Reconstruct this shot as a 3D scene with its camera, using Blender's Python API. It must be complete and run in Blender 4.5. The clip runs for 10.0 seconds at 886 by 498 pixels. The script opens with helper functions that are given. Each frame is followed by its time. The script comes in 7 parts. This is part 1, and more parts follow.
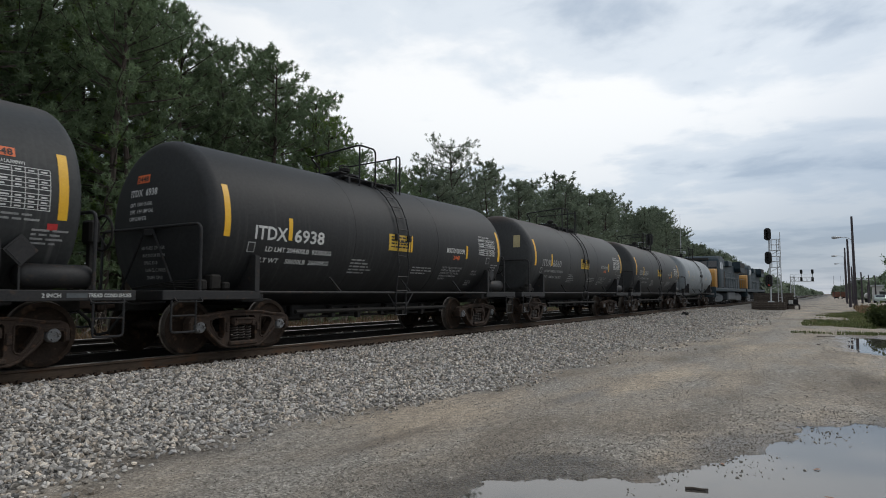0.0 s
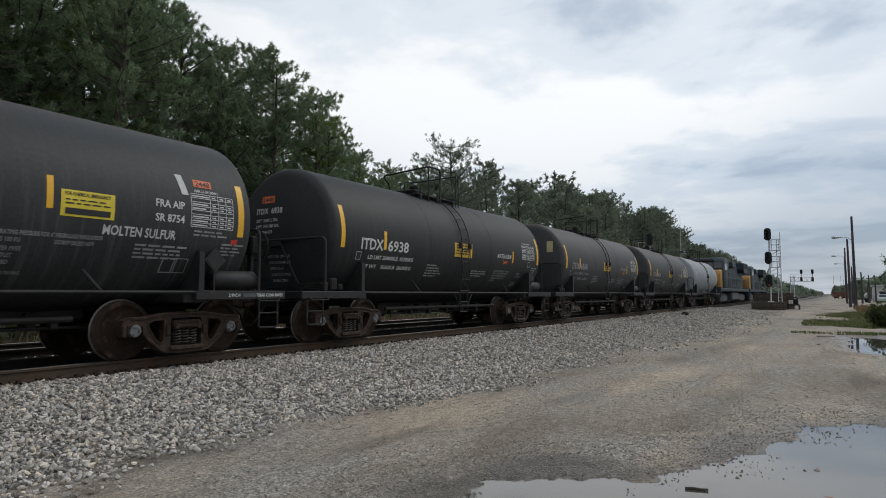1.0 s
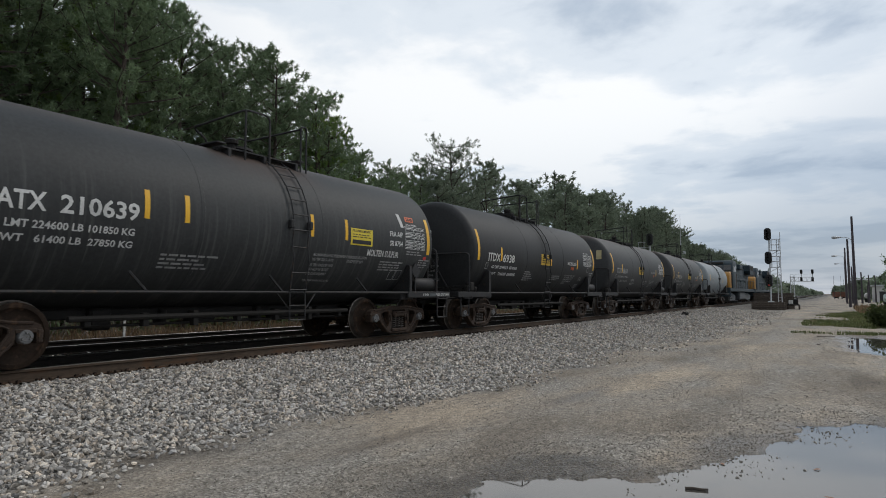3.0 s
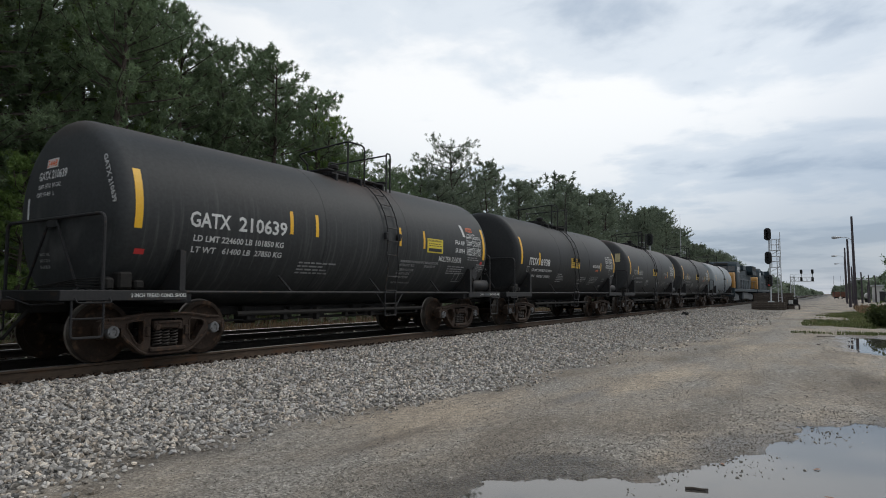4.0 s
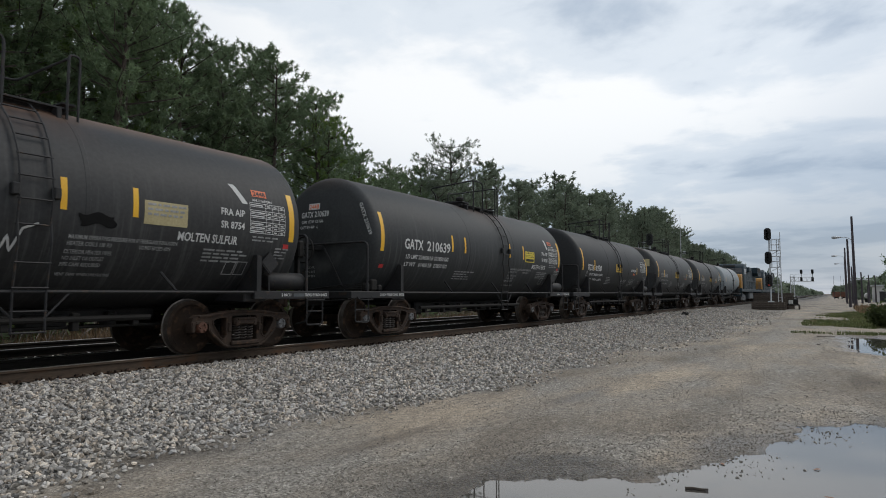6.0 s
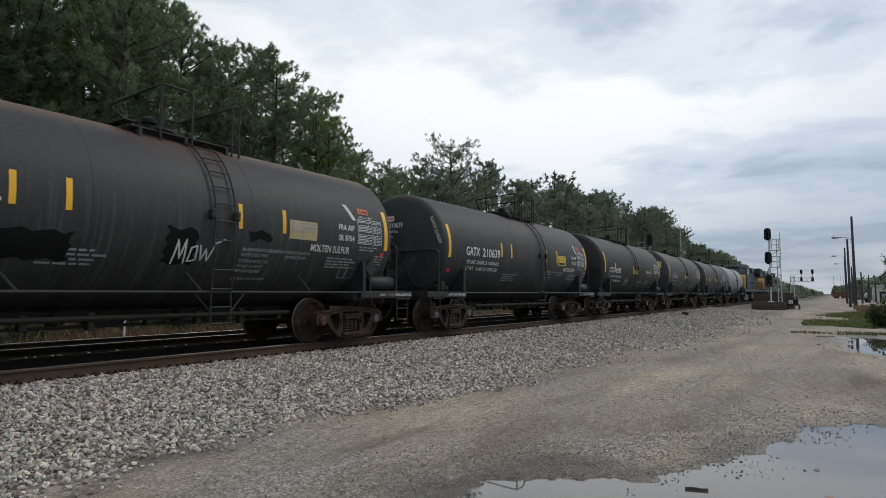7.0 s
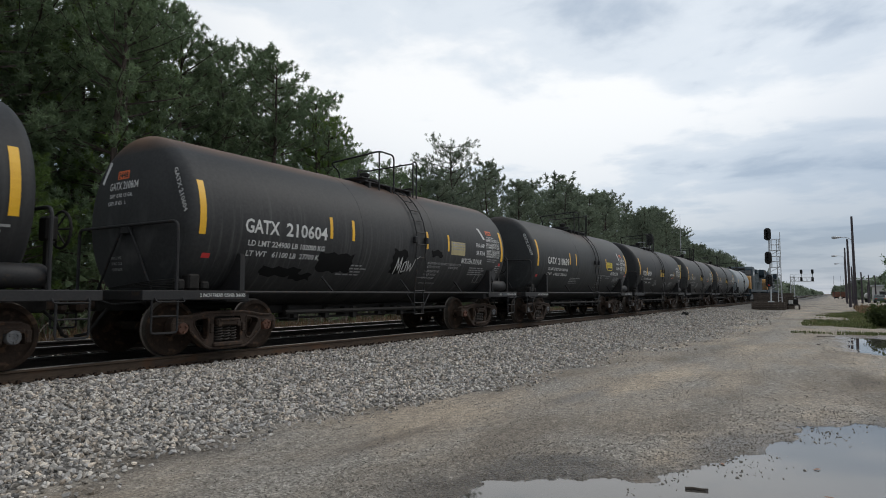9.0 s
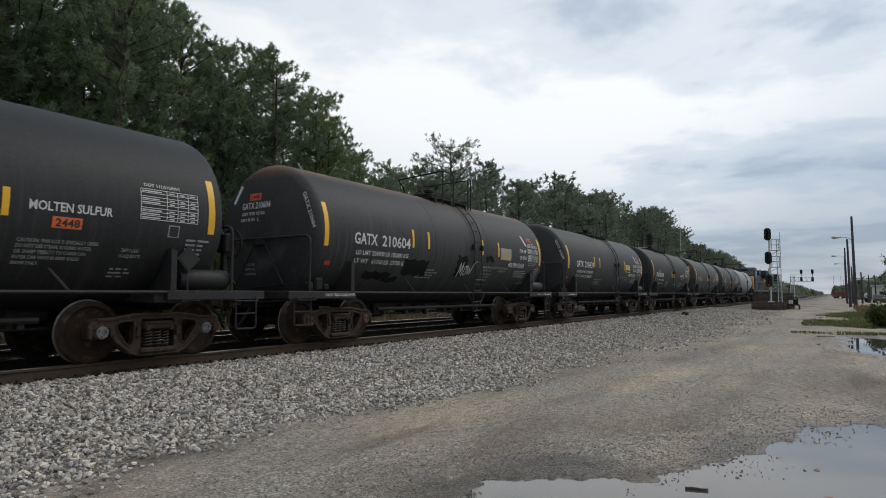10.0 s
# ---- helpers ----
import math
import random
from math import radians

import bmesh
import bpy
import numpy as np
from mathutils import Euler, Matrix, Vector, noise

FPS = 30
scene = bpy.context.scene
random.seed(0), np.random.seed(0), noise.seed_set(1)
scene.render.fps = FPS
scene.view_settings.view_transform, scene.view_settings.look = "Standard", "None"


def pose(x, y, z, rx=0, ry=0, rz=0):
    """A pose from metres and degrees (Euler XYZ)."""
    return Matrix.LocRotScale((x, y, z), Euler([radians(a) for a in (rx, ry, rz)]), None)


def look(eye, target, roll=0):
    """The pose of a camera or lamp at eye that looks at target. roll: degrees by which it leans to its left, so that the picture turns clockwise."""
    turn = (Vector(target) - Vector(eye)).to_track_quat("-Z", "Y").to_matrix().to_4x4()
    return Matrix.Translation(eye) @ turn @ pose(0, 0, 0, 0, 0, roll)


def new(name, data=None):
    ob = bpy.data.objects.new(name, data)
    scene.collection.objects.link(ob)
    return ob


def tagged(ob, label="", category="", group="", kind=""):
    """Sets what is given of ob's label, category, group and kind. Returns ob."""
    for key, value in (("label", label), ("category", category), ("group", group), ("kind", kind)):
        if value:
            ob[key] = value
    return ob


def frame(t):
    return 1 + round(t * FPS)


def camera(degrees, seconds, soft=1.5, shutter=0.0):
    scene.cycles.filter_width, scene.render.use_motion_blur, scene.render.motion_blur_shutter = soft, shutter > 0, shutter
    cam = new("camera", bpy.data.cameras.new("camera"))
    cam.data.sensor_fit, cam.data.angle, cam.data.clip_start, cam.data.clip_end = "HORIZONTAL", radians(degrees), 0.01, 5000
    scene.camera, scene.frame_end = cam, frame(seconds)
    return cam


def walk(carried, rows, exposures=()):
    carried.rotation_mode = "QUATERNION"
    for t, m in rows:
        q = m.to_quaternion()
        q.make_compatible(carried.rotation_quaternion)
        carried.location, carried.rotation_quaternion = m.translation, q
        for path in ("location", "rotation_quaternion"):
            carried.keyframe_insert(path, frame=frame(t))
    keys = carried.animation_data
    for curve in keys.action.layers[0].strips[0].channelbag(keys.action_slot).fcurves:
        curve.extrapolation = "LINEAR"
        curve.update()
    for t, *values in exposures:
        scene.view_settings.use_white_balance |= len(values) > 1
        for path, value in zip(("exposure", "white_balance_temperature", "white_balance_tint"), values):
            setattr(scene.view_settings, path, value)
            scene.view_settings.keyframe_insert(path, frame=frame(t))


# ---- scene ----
cam = camera(70.58, 10.0, soft=0.95, shutter=0.15)
EYE = (0.0, 0.0, 1.55)
TURN, TILT, ROLL = 32.04, 4.07, 0.0
VIEW = Matrix.Translation(EYE) @ pose(0, 0, 0, 90 + TILT, 0, TURN - 90)
walk(cam, [(0.0, VIEW), (10.0, VIEW)])

SUN_UP, SUN_TURN = 44.0, -32.0   # degrees above the horizon, and from the track's way to its left
YC, ZR = 10.21, 0.523           # middle of the near track, top of its rails
YC2 = 13.72                     # middle of the far track


def gone(t):
    """How far the train has rolled after t seconds."""
    return 2.954 * t + 0.00040 * t * t - 0.000083 * t ** 3


# ---- light ----
def make_world():
    w = bpy.data.worlds.new("world")
    scene.world = w
    w.use_nodes = True
    nt = w.node_tree
    N, L = nt.nodes, nt.links
    N.clear()
    out, bg = N.new("ShaderNodeOutputWorld"), N.new("ShaderNodeBackground")
    co = N.new("ShaderNodeTexCoord")
    sep = N.new("ShaderNodeSeparateXYZ")
    L.new(co.outputs["Generated"], sep.inputs[0])

    def math_node(op, a, b):
        n = N.new("ShaderNodeMath")
        n.operation = op
        for i, v in enumerate((a, b)):
            if isinstance(v, (int, float)):
                n.inputs[i].default_value = v
            else:
                L.new(v, n.inputs[i])
        return n.outputs[0]

    up = math_node("MAXIMUM", sep.outputs[2], 0.0)
    den = math_node("ADD", up, 0.10)
    cx, cy = math_node("DIVIDE", sep.outputs[0], den), math_node("DIVIDE", sep.outputs[1], den)
    comb = N.new("ShaderNodeCombineXYZ")
    L.new(cx, comb.inputs[0]), L.new(cy, comb.inputs[1])

    def noise_node(scale, detail, rough, shift, dist=0.0):
        m = N.new("ShaderNodeMapping")
        m.inputs["Location"].default_value = shift
        L.new(comb.outputs[0], m.inputs[0])
        n = N.new("ShaderNodeTexNoise")
        n.inputs["Scale"].default_value, n.inputs["Detail"].default_value = scale, detail
        n.inputs["Roughness"].default_value, n.inputs["Distortion"].default_value = rough, dist
        L.new(m.outputs[0], n.inputs["Vector"])
        return n.outputs[0]

    def ramp(fac, stops):
        r = N.new("ShaderNodeValToRGB")
        r.color_ramp.interpolation = "EASE"
        while len(r.color_ramp.elements) < len(stops):
            r.color_ramp.elements.new(0.5)
        for e, (p, c) in zip(r.color_ramp.elements, stops):
            e.position, e.color = p, (*c, 1)
        L.new(fac, r.inputs[0])
        return r.outputs[0]

    def mix(fac, a, b, mode="MIX"):
        m = N.new("ShaderNodeMixRGB")
        m.blend_type = mode
        for i, v in enumerate((fac, a, b)):
            if isinstance(v, (int, float)):
                m.inputs[i].default_value = v
            elif isinstance(v, tuple):
                m.inputs[i].default_value = (*v, 1)
            else:
                L.new(v, m.inputs[i])
        return m.outputs[0]

    sky = N.new("ShaderNodeTexSky")
    sky.sky_type, sky.sun_disc = "NISHITA", False
    sky.sun_elevation, sky.sun_rotation = radians(SUN_UP), radians(90 - SUN_TURN)
    clear = mix(1.0, sky.outputs[0], (0.12, 0.12, 0.12), "MULTIPLY")
    big = noise_node(0.62, 7, 0.52, SKY_A, 0.25)
    small = noise_node(2.1, 6, 0.55, (7.2, 1.4, 0.0), 0.2)
    both = math_node("ADD", math_node("MULTIPLY", big, 0.72), math_node("MULTIPLY", small, 0.28))
    cloud = ramp(both, [(0.385, (0.48, 0.56, 0.66)), (0.475, (0.78, 0.84, 0.90)), (0.55, (1.02, 1.03, 1.03))])
    low = ramp(up, [(0.0, (0.44, 0.49, 0.57)), (0.05, (0.30, 0.36, 0.45)), (0.17, (0.34, 0.42, 0.53)), (0.34, (0.78, 0.83, 0.88))])
    haze = ramp(up, [(0.02, (1, 1, 1)), (0.40, (0, 0, 0))])
    dot = N.new("ShaderNodeVectorMath")
    dot.operation = "DOT_PRODUCT"
    L.new(co.outputs["Generated"], dot.inputs[0])
    el, az = radians(30), radians(24)   # where the cloud is thinnest
    dot.inputs[1].default_value = (math.cos(el) * math.cos(az), math.cos(el) * math.sin(az), math.sin(el))
    veil = ramp(dot.outputs["Value"], [(0.82, (0, 0, 0)), (0.98, (1, 1, 1))])
    haze = math_node("MULTIPLY", haze, math_node("SUBTRACT", 1.0, math_node("MULTIPLY", veil, 0.6)))
    cloud = mix(math_node("MULTIPLY", haze, 0.9), cloud, mix(0.22, low, cloud))
    cloud = mix(1.0, cloud, ramp(veil, [(0.0, (0.83, 0.86, 0.90)), (1.0, (1.03, 1.03, 1.03))]), "MULTIPLY")
    total = mix(0.90, clear, cloud)
    L.new(total, bg.inputs[0])
    bg.inputs[1].default_value = SKY_STRENGTH
    L.new(bg.outputs[0], out.inputs[0])


SKY_A = (3.1, 5.6, 0.0)
SKY_STRENGTH = 1.0
make_world()
sun = new("sun", bpy.data.lights.new("sun", "SUN"))
sun.data.energy, sun.data.angle, sun.data.color = 1.15, radians(25), (1.0, 0.95, 0.88)
e, a = radians(SUN_UP), radians(SUN_TURN)
sun.matrix_world = look((0, 0, 50), Vector((0, 0, 50)) - Vector((math.cos(e) * math.cos(a), math.cos(e) * math.sin(a), math.sin(e))))
scene.view_settings.exposure = 0.0


# ---- materials ----
def pbr(name, a, b, rough=0.6, metal=0.0, fine=40.0, coarse=2.0, bump=0.15, stretch=(1, 1, 1), third=None, third_at=0.62, rough2=None,
        island=0.0, per_object=0.0, spec=0.5, dist=0.01):
    """Two tones mixed by coarse and fine noise, an optional third tone in worn patches, and fine relief."""
    m = bpy.data.materials.new(name)
    m.use_nodes = True
    nt = m.node_tree
    N, L = nt.nodes, nt.links
    bs = N["Principled BSDF"]
    co = N.new("ShaderNodeTexCoord")
    mp = N.new("ShaderNodeMapping")
    mp.inputs["Scale"].default_value = stretch
    L.new(co.outputs["Object"], mp.inputs[0])

    def nz(scale, detail=5):
        n = N.new("ShaderNodeTexNoise")
        n.inputs["Scale"].default_value, n.inputs["Detail"].default_value = scale, detail
        L.new(mp.outputs[0], n.inputs["Vector"])
        return n.outputs[0]

    nf, nc = nz(fine), nz(coarse)
    ad = N.new("ShaderNodeMath")
    ad.operation = "MULTIPLY_ADD"
    L.new(nf, ad.inputs[0])
    ad.inputs[1].default_value = 0.5
    hf = N.new("ShaderNodeMath")
    hf.operation = "MULTIPLY"
    L.new(nc, hf.inputs[0])
    hf.inputs[1].default_value = 0.5
    L.new(hf.outputs[0], ad.inputs[2])
    rp = N.new("ShaderNodeValToRGB")
    rp.color_ramp.elements[0].position, rp.color_ramp.elements[0].color = 0.36, (*a, 1)
    rp.color_ramp.elements[1].position, rp.color_ramp.elements[1].color = 0.64, (*b, 1)
    L.new(ad.outputs[0], rp.inputs[0])
    col = rp.outputs[0]
    if third:
        n3 = nz(coarse * 2.7, 8)
        r3 = N.new("ShaderNodeValToRGB")
        r3.color_ramp.elements[0].position, r3.color_ramp.elements[1].position = third_at - 0.06, third_at + 0.06
        L.new(n3, r3.inputs[0])
        mx = N.new("ShaderNodeMixRGB")
        L.new(r3.outputs[0], mx.inputs[0]), L.new(col, mx.inputs[1])
        mx.inputs[2].default_value = (*third, 1)
        col = mx.outputs[0]
    for amount, node, socket in ((island, "ShaderNodeNewGeometry", "Random Per Island"), (per_object, "ShaderNodeObjectInfo", "Random")):
        if amount:
            g = N.new(node)
            mr = N.new("ShaderNodeMapRange")
            mr.inputs["To Min"].default_value, mr.inputs["To Max"].default_value = 1 - amount, 1 + amount
            L.new(g.outputs[socket], mr.inputs[0])
            mm = N.new("ShaderNodeMixRGB")
            mm.blend_type = "MULTIPLY"
            mm.inputs[0].default_value = 1
            L.new(col, mm.inputs[1]), L.new(mr.outputs[0], mm.inputs[2])
            col = mm.outputs[0]
    L.new(col, bs.inputs["Base Color"])
    rr = N.new("ShaderNodeMapRange")
    rr.inputs["To Min"].default_value, rr.inputs["To Max"].default_value = rough, rough2 if rough2 is not None else min(1, rough + 0.12)
    L.new(nc, rr.inputs[0])
    L.new(rr.outputs[0], bs.inputs["Roughness"])
    bs.inputs["Metallic"].default_value = metal
    bs.inputs["Specular IOR Level"].default_value = spec
    if bump:
        bp = N.new("ShaderNodeBump")
        bp.inputs["Strength"].default_value, bp.inputs["Distance"].default_value = bump, dist
        L.new(nf, bp.inputs["Height"])
        L.new(bp.outputs[0], bs.inputs["Normal"])
    return m


def glow(name, colour, strength):
    m = bpy.data.materials.new(name)
    m.use_nodes = True
    bs = m.node_tree.nodes["Principled BSDF"]
    bs.inputs["Base Color"].default_value = (*colour, 1)
    bs.inputs["Emission Color"].default_value, bs.inputs["Emission Strength"].default_value = (*colour, 1), strength
    return m


def tank_paint(name, a, b, rust, runs=0.5, stain=0.0):
    """Charcoal tank paint with run marks down the sides, dust and, where rust is above 0, a brown film along the crown."""
    m = pbr(name, a, b, rough=0.54, rough2=0.68, fine=18, coarse=0.8, bump=0.04, spec=0.32)
    nt = m.node_tree
    N, L = nt.nodes, nt.links
    bs = N["Principled BSDF"]
    src = bs.inputs["Base Color"].links[0].from_socket
    co = N.new("ShaderNodeTexCoord")
    mp = N.new("ShaderNodeMapping")
    mp.inputs["Scale"].default_value = (7.0, 0.5, 0.28)
    L.new(co.outputs["Object"], mp.inputs[0])
    n = N.new("ShaderNodeTexNoise")
    n.inputs["Scale"].default_value, n.inputs["Detail"].default_value, n.inputs["Roughness"].default_value = 1.6, 8, 0.62
    L.new(mp.outputs[0], n.inputs["Vector"])
    r = N.new("ShaderNodeValToRGB")
    r.color_ramp.elements[0].position, r.color_ramp.elements[1].position = 0.52, 0.72
    L.new(n.outputs[0], r.inputs[0])
    mx = N.new("ShaderNodeMixRGB")
    k = N.new("ShaderNodeMath")
    k.operation = "MULTIPLY"
    k.inputs[1].default_value = runs
    sp = N.new("ShaderNodeSeparateXYZ")
    L.new(co.outputs["Object"], sp.inputs[0])
    # the runs begin at uneven heights below the shoulder
    n4 = N.new("ShaderNodeTexNoise")
    n4.inputs["Scale"].default_value, n4.inputs["Detail"].default_value = 1.1, 4
    L.new(mp.outputs[0], n4.inputs["Vector"])
    hz = N.new("ShaderNodeMath")
    hz.operation = "MULTIPLY_ADD"
    hz.inputs[1].default_value = 1.3
    L.new(n4.outputs[0], hz.inputs[0]), L.new(sp.outputs[2], hz.inputs[2])
    fall = N.new("ShaderNodeMapRange")
    fall.inputs["From Min"].default_value, fall.inputs["From Max"].default_value = 2.6, 3.5
    fall.inputs["To Min"].default_value, fall.inputs["To Max"].default_value = 1.0, 0.12
    L.new(hz.outputs[0], fall.inputs[0])
    k2 = N.new("ShaderNodeMath")
    k2.operation = "MULTIPLY"
    L.new(r.outputs[0], k.inputs[0]), L.new(k.outputs[0], k2.inputs[0]), L.new(fall.outputs[0], k2.inputs[1])
    L.new(k2.outputs[0], mx.inputs[0]), L.new(src, mx.inputs[1])
    mx.inputs[2].default_value = (0.105, 0.103, 0.10, 1)
    col = mx.outputs[0]
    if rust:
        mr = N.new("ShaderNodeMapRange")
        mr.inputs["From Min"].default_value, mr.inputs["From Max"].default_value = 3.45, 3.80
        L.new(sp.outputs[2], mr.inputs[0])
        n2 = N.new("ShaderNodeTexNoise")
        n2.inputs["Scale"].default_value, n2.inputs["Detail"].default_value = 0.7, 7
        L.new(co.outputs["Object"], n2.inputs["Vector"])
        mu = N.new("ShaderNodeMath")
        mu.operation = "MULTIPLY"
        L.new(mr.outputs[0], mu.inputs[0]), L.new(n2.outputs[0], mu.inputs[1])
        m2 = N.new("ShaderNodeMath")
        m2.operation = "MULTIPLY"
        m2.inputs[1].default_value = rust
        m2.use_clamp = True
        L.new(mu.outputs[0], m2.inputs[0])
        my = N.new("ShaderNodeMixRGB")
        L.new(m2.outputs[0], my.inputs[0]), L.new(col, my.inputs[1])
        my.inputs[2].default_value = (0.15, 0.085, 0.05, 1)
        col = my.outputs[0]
    if stain:
        # rust washed down from the walkway's feet
        away = N.new("ShaderNodeMath")
        away.operation = "SUBTRACT"
        away.inputs[1].default_value = 0.6
        L.new(sp.outputs[0], away.inputs[0])
        size = N.new("ShaderNodeMath")
        size.operation = "ABSOLUTE"
        L.new(away.outputs[0], size.inputs[0])
        along, upper = N.new("ShaderNodeMapRange"), N.new("ShaderNodeMapRange")
        along.inputs["From Min"].default_value, along.inputs["From Max"].default_value = 1.5, 0.7
        upper.inputs["From Min"].default_value, upper.inputs["From Max"].default_value = 3.05, 3.62
        L.new(size.outputs[0], along.inputs[0]), L.new(sp.outputs[2], upper.inputs[0])
        both, blot, amount, ms = N.new("ShaderNodeMath"), N.new("ShaderNodeMath"), N.new("ShaderNodeMath"), N.new("ShaderNodeMixRGB")
        both.operation = blot.operation = amount.operation = "MULTIPLY"
        L.new(along.outputs[0], both.inputs[0]), L.new(upper.outputs[0], both.inputs[1])
        L.new(both.outputs[0], blot.inputs[0]), L.new(n.outputs[0], blot.inputs[1])
        L.new(blot.outputs[0], amount.inputs[0])
        amount.inputs[1].default_value = stain
        amount.use_clamp = True
        L.new(amount.outputs[0], ms.inputs[0]), L.new(col, ms.inputs[1])
        ms.inputs[2].default_value = (0.095, 0.048, 0.028, 1)
        col = ms.outputs[0]
    L.new(col, bs.inputs["Base Color"])
    return m


M_TANK = tank_paint("charcoal_tank_paint", (0.0125, 0.0128, 0.0132), (0.023, 0.0235, 0.024), 0.0, 0.22)
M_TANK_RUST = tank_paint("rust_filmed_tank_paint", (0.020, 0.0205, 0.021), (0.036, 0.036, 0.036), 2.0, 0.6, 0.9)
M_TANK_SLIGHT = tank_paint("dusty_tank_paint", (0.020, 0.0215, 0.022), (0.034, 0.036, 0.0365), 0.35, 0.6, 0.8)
M_TANK_DUSTY = tank_paint("dust_greyed_tank_paint", (0.030, 0.031, 0.0315), (0.050, 0.051, 0.051), 0.5, 0.5)
M_TANK_GREY = tank_paint("pale_grey_tank_paint", (0.17, 0.19, 0.20), (0.26, 0.28, 0.29), 1.0)
M_STEEL = pbr("painted_dark_steel", (0.012, 0.012, 0.013), (0.025, 0.024, 0.024), rough=0.55, spec=0.3, fine=30, coarse=3, third=(0.05, 0.033, 0.023), third_at=0.66)
M_UNDER = pbr("grimy_underframe", (0.007, 0.0065, 0.006), (0.018, 0.016, 0.014), rough=0.7, spec=0.25, fine=20, coarse=2)
M_CAST = pbr("rusty_cast_steel", (0.018, 0.0115, 0.008), (0.047, 0.030, 0.0205), rough=0.72, fine=45, coarse=4, bump=0.3, spec=0.3, third=(0.082, 0.044, 0.025), third_at=0.64)
M_WHEEL = pbr("wheel_plate_steel", (0.013, 0.0085, 0.006), (0.032, 0.020, 0.013), rough=0.7, spec=0.18, fine=30, coarse=3, third=(0.07, 0.042, 0.026))
M_TREAD = pbr("polished_tread_steel", (0.07, 0.058, 0.048), (0.17, 0.15, 0.13), rough=0.36, metal=0.5, fine=60, coarse=5, bump=0.03)
M_CAP = pbr("bearing_cap_steel", (0.10, 0.10, 0.10), (0.18, 0.18, 0.18), rough=0.5, metal=0.2, fine=40, coarse=8, third=(0.05, 0.035, 0.025))
M_CAP_RUST = pbr("rusty_bearing_cap", (0.07, 0.03, 0.018), (0.13, 0.055, 0.032), rough=0.7, fine=40, coarse=8)
M_SPRING = pbr("spring_steel", (0.026, 0.020, 0.016), (0.062, 0.049, 0.041), rough=0.6, fine=30, coarse=5)
M_WHITE = pbr("worn_white_lettering", (0.40, 0.40, 0.39), (0.58, 0.58, 0.56), rough=0.6, fine=25, coarse=2, bump=0.02)
M_FADED = pbr("faded_white_lettering", (0.16, 0.16, 0.16), (0.34, 0.34, 0.33), rough=0.65, fine=25, coarse=3, bump=0.02)
M_STRIP = pbr("yellow_reflective_strip", (0.62, 0.33, 0.010), (0.74, 0.42, 0.016), rough=0.4, fine=60, coarse=3, bump=0.02)
M_YSIGN = pbr("yellow_notice", (0.55, 0.42, 0.02), (0.66, 0.52, 0.04), rough=0.5, fine=30, coarse=3, bump=0.02)
M_OSIGN = pbr("ochre_notice", (0.48, 0.30, 0.03), (0.62, 0.40, 0.04), rough=0.5, fine=30, coarse=3, bump=0.02)
M_BSIGN = pbr("bleached_notice", (0.30, 0.25, 0.12), (0.42, 0.36, 0.20), rough=0.6, fine=30, coarse=3, bump=0.02)
M_ORANGE = pbr("orange_panel", (0.55, 0.10, 0.025), (0.68, 0.15, 0.04), rough=0.5, fine=30, coarse=4, bump=0.02)
M_RED = pbr("red_sticker", (0.40, 0.02, 0.02), (0.52, 0.035, 0.035), rough=0.5, fine=30, coarse=4, bump=0.02)
M_BLACK = pbr("black_lettering", (0.010, 0.010, 0.010), (0.020, 0.020, 0.020), rough=0.6, fine=30, coarse=4, bump=0.02)
M_PATCH = pbr("fresh_black_patch", (0.003, 0.003, 0.003), (0.006, 0.006, 0.006), rough=0.8, spec=0.2, fine=30, coarse=4, bump=0.02)
M_RAIL = pbr("brown_rail_side", (0.040, 0.028, 0.019), (0.088, 0.061, 0.042), rough=0.75, spec=0.25, fine=30, coarse=2, stretch=(0.3, 1, 1), third=(0.09, 0.048, 0.026))
# darker copy of the rail side, with shade under the train in its colour
M_RAILDARK = pbr("dark_shaded_rail_side", (0.009, 0.0075, 0.006), (0.024, 0.019, 0.015), rough=0.7, spec=0.25, fine=30, coarse=2, stretch=(0.3, 1, 1))
M_RAILTOP = pbr("worn_rail_head", (0.10, 0.095, 0.09), (0.18, 0.17, 0.16), rough=0.28, metal=0.8, fine=20, coarse=2, bump=0.03)
M_TIE = pbr("weathered_tie", (0.009, 0.0075, 0.0065), (0.027, 0.022, 0.018), rough=0.85, fine=14, coarse=2, stretch=(6, 1, 3), per_object=0.3, bump=0.4)
M_STONE = pbr("crushed_granite", (0.235, 0.219, 0.200), (0.51, 0.475, 0.436), rough=0.85, fine=60, coarse=9, bump=0.4, island=0.55, spec=0.3)


def tint_pieces(m, stops):
    """Gives each loose piece its own tint."""
    N, L = m.node_tree.nodes, m.node_tree.links
    bs = N["Principled BSDF"]
    src = bs.inputs["Base Color"].links[0].from_socket
    g, w, r, x = N.new("ShaderNodeNewGeometry"), N.new("ShaderNodeTexWhiteNoise"), N.new("ShaderNodeValToRGB"), N.new("ShaderNodeMixRGB")
    w.noise_dimensions = "1D"
    L.new(g.outputs["Random Per Island"], w.inputs["W"])
    while len(r.color_ramp.elements) < len(stops):
        r.color_ramp.elements.new(0.5)
    for e, (p, c) in zip(r.color_ramp.elements, stops):
        e.position, e.color = p, (*c, 1)
    L.new(w.outputs["Value"], r.inputs[0])
    x.blend_type = "MULTIPLY"
    x.inputs[0].default_value = 1
    L.new(src, x.inputs[1]), L.new(r.outputs[0], x.inputs[2])
    L.new(x.outputs[0], bs.inputs["Base Color"])


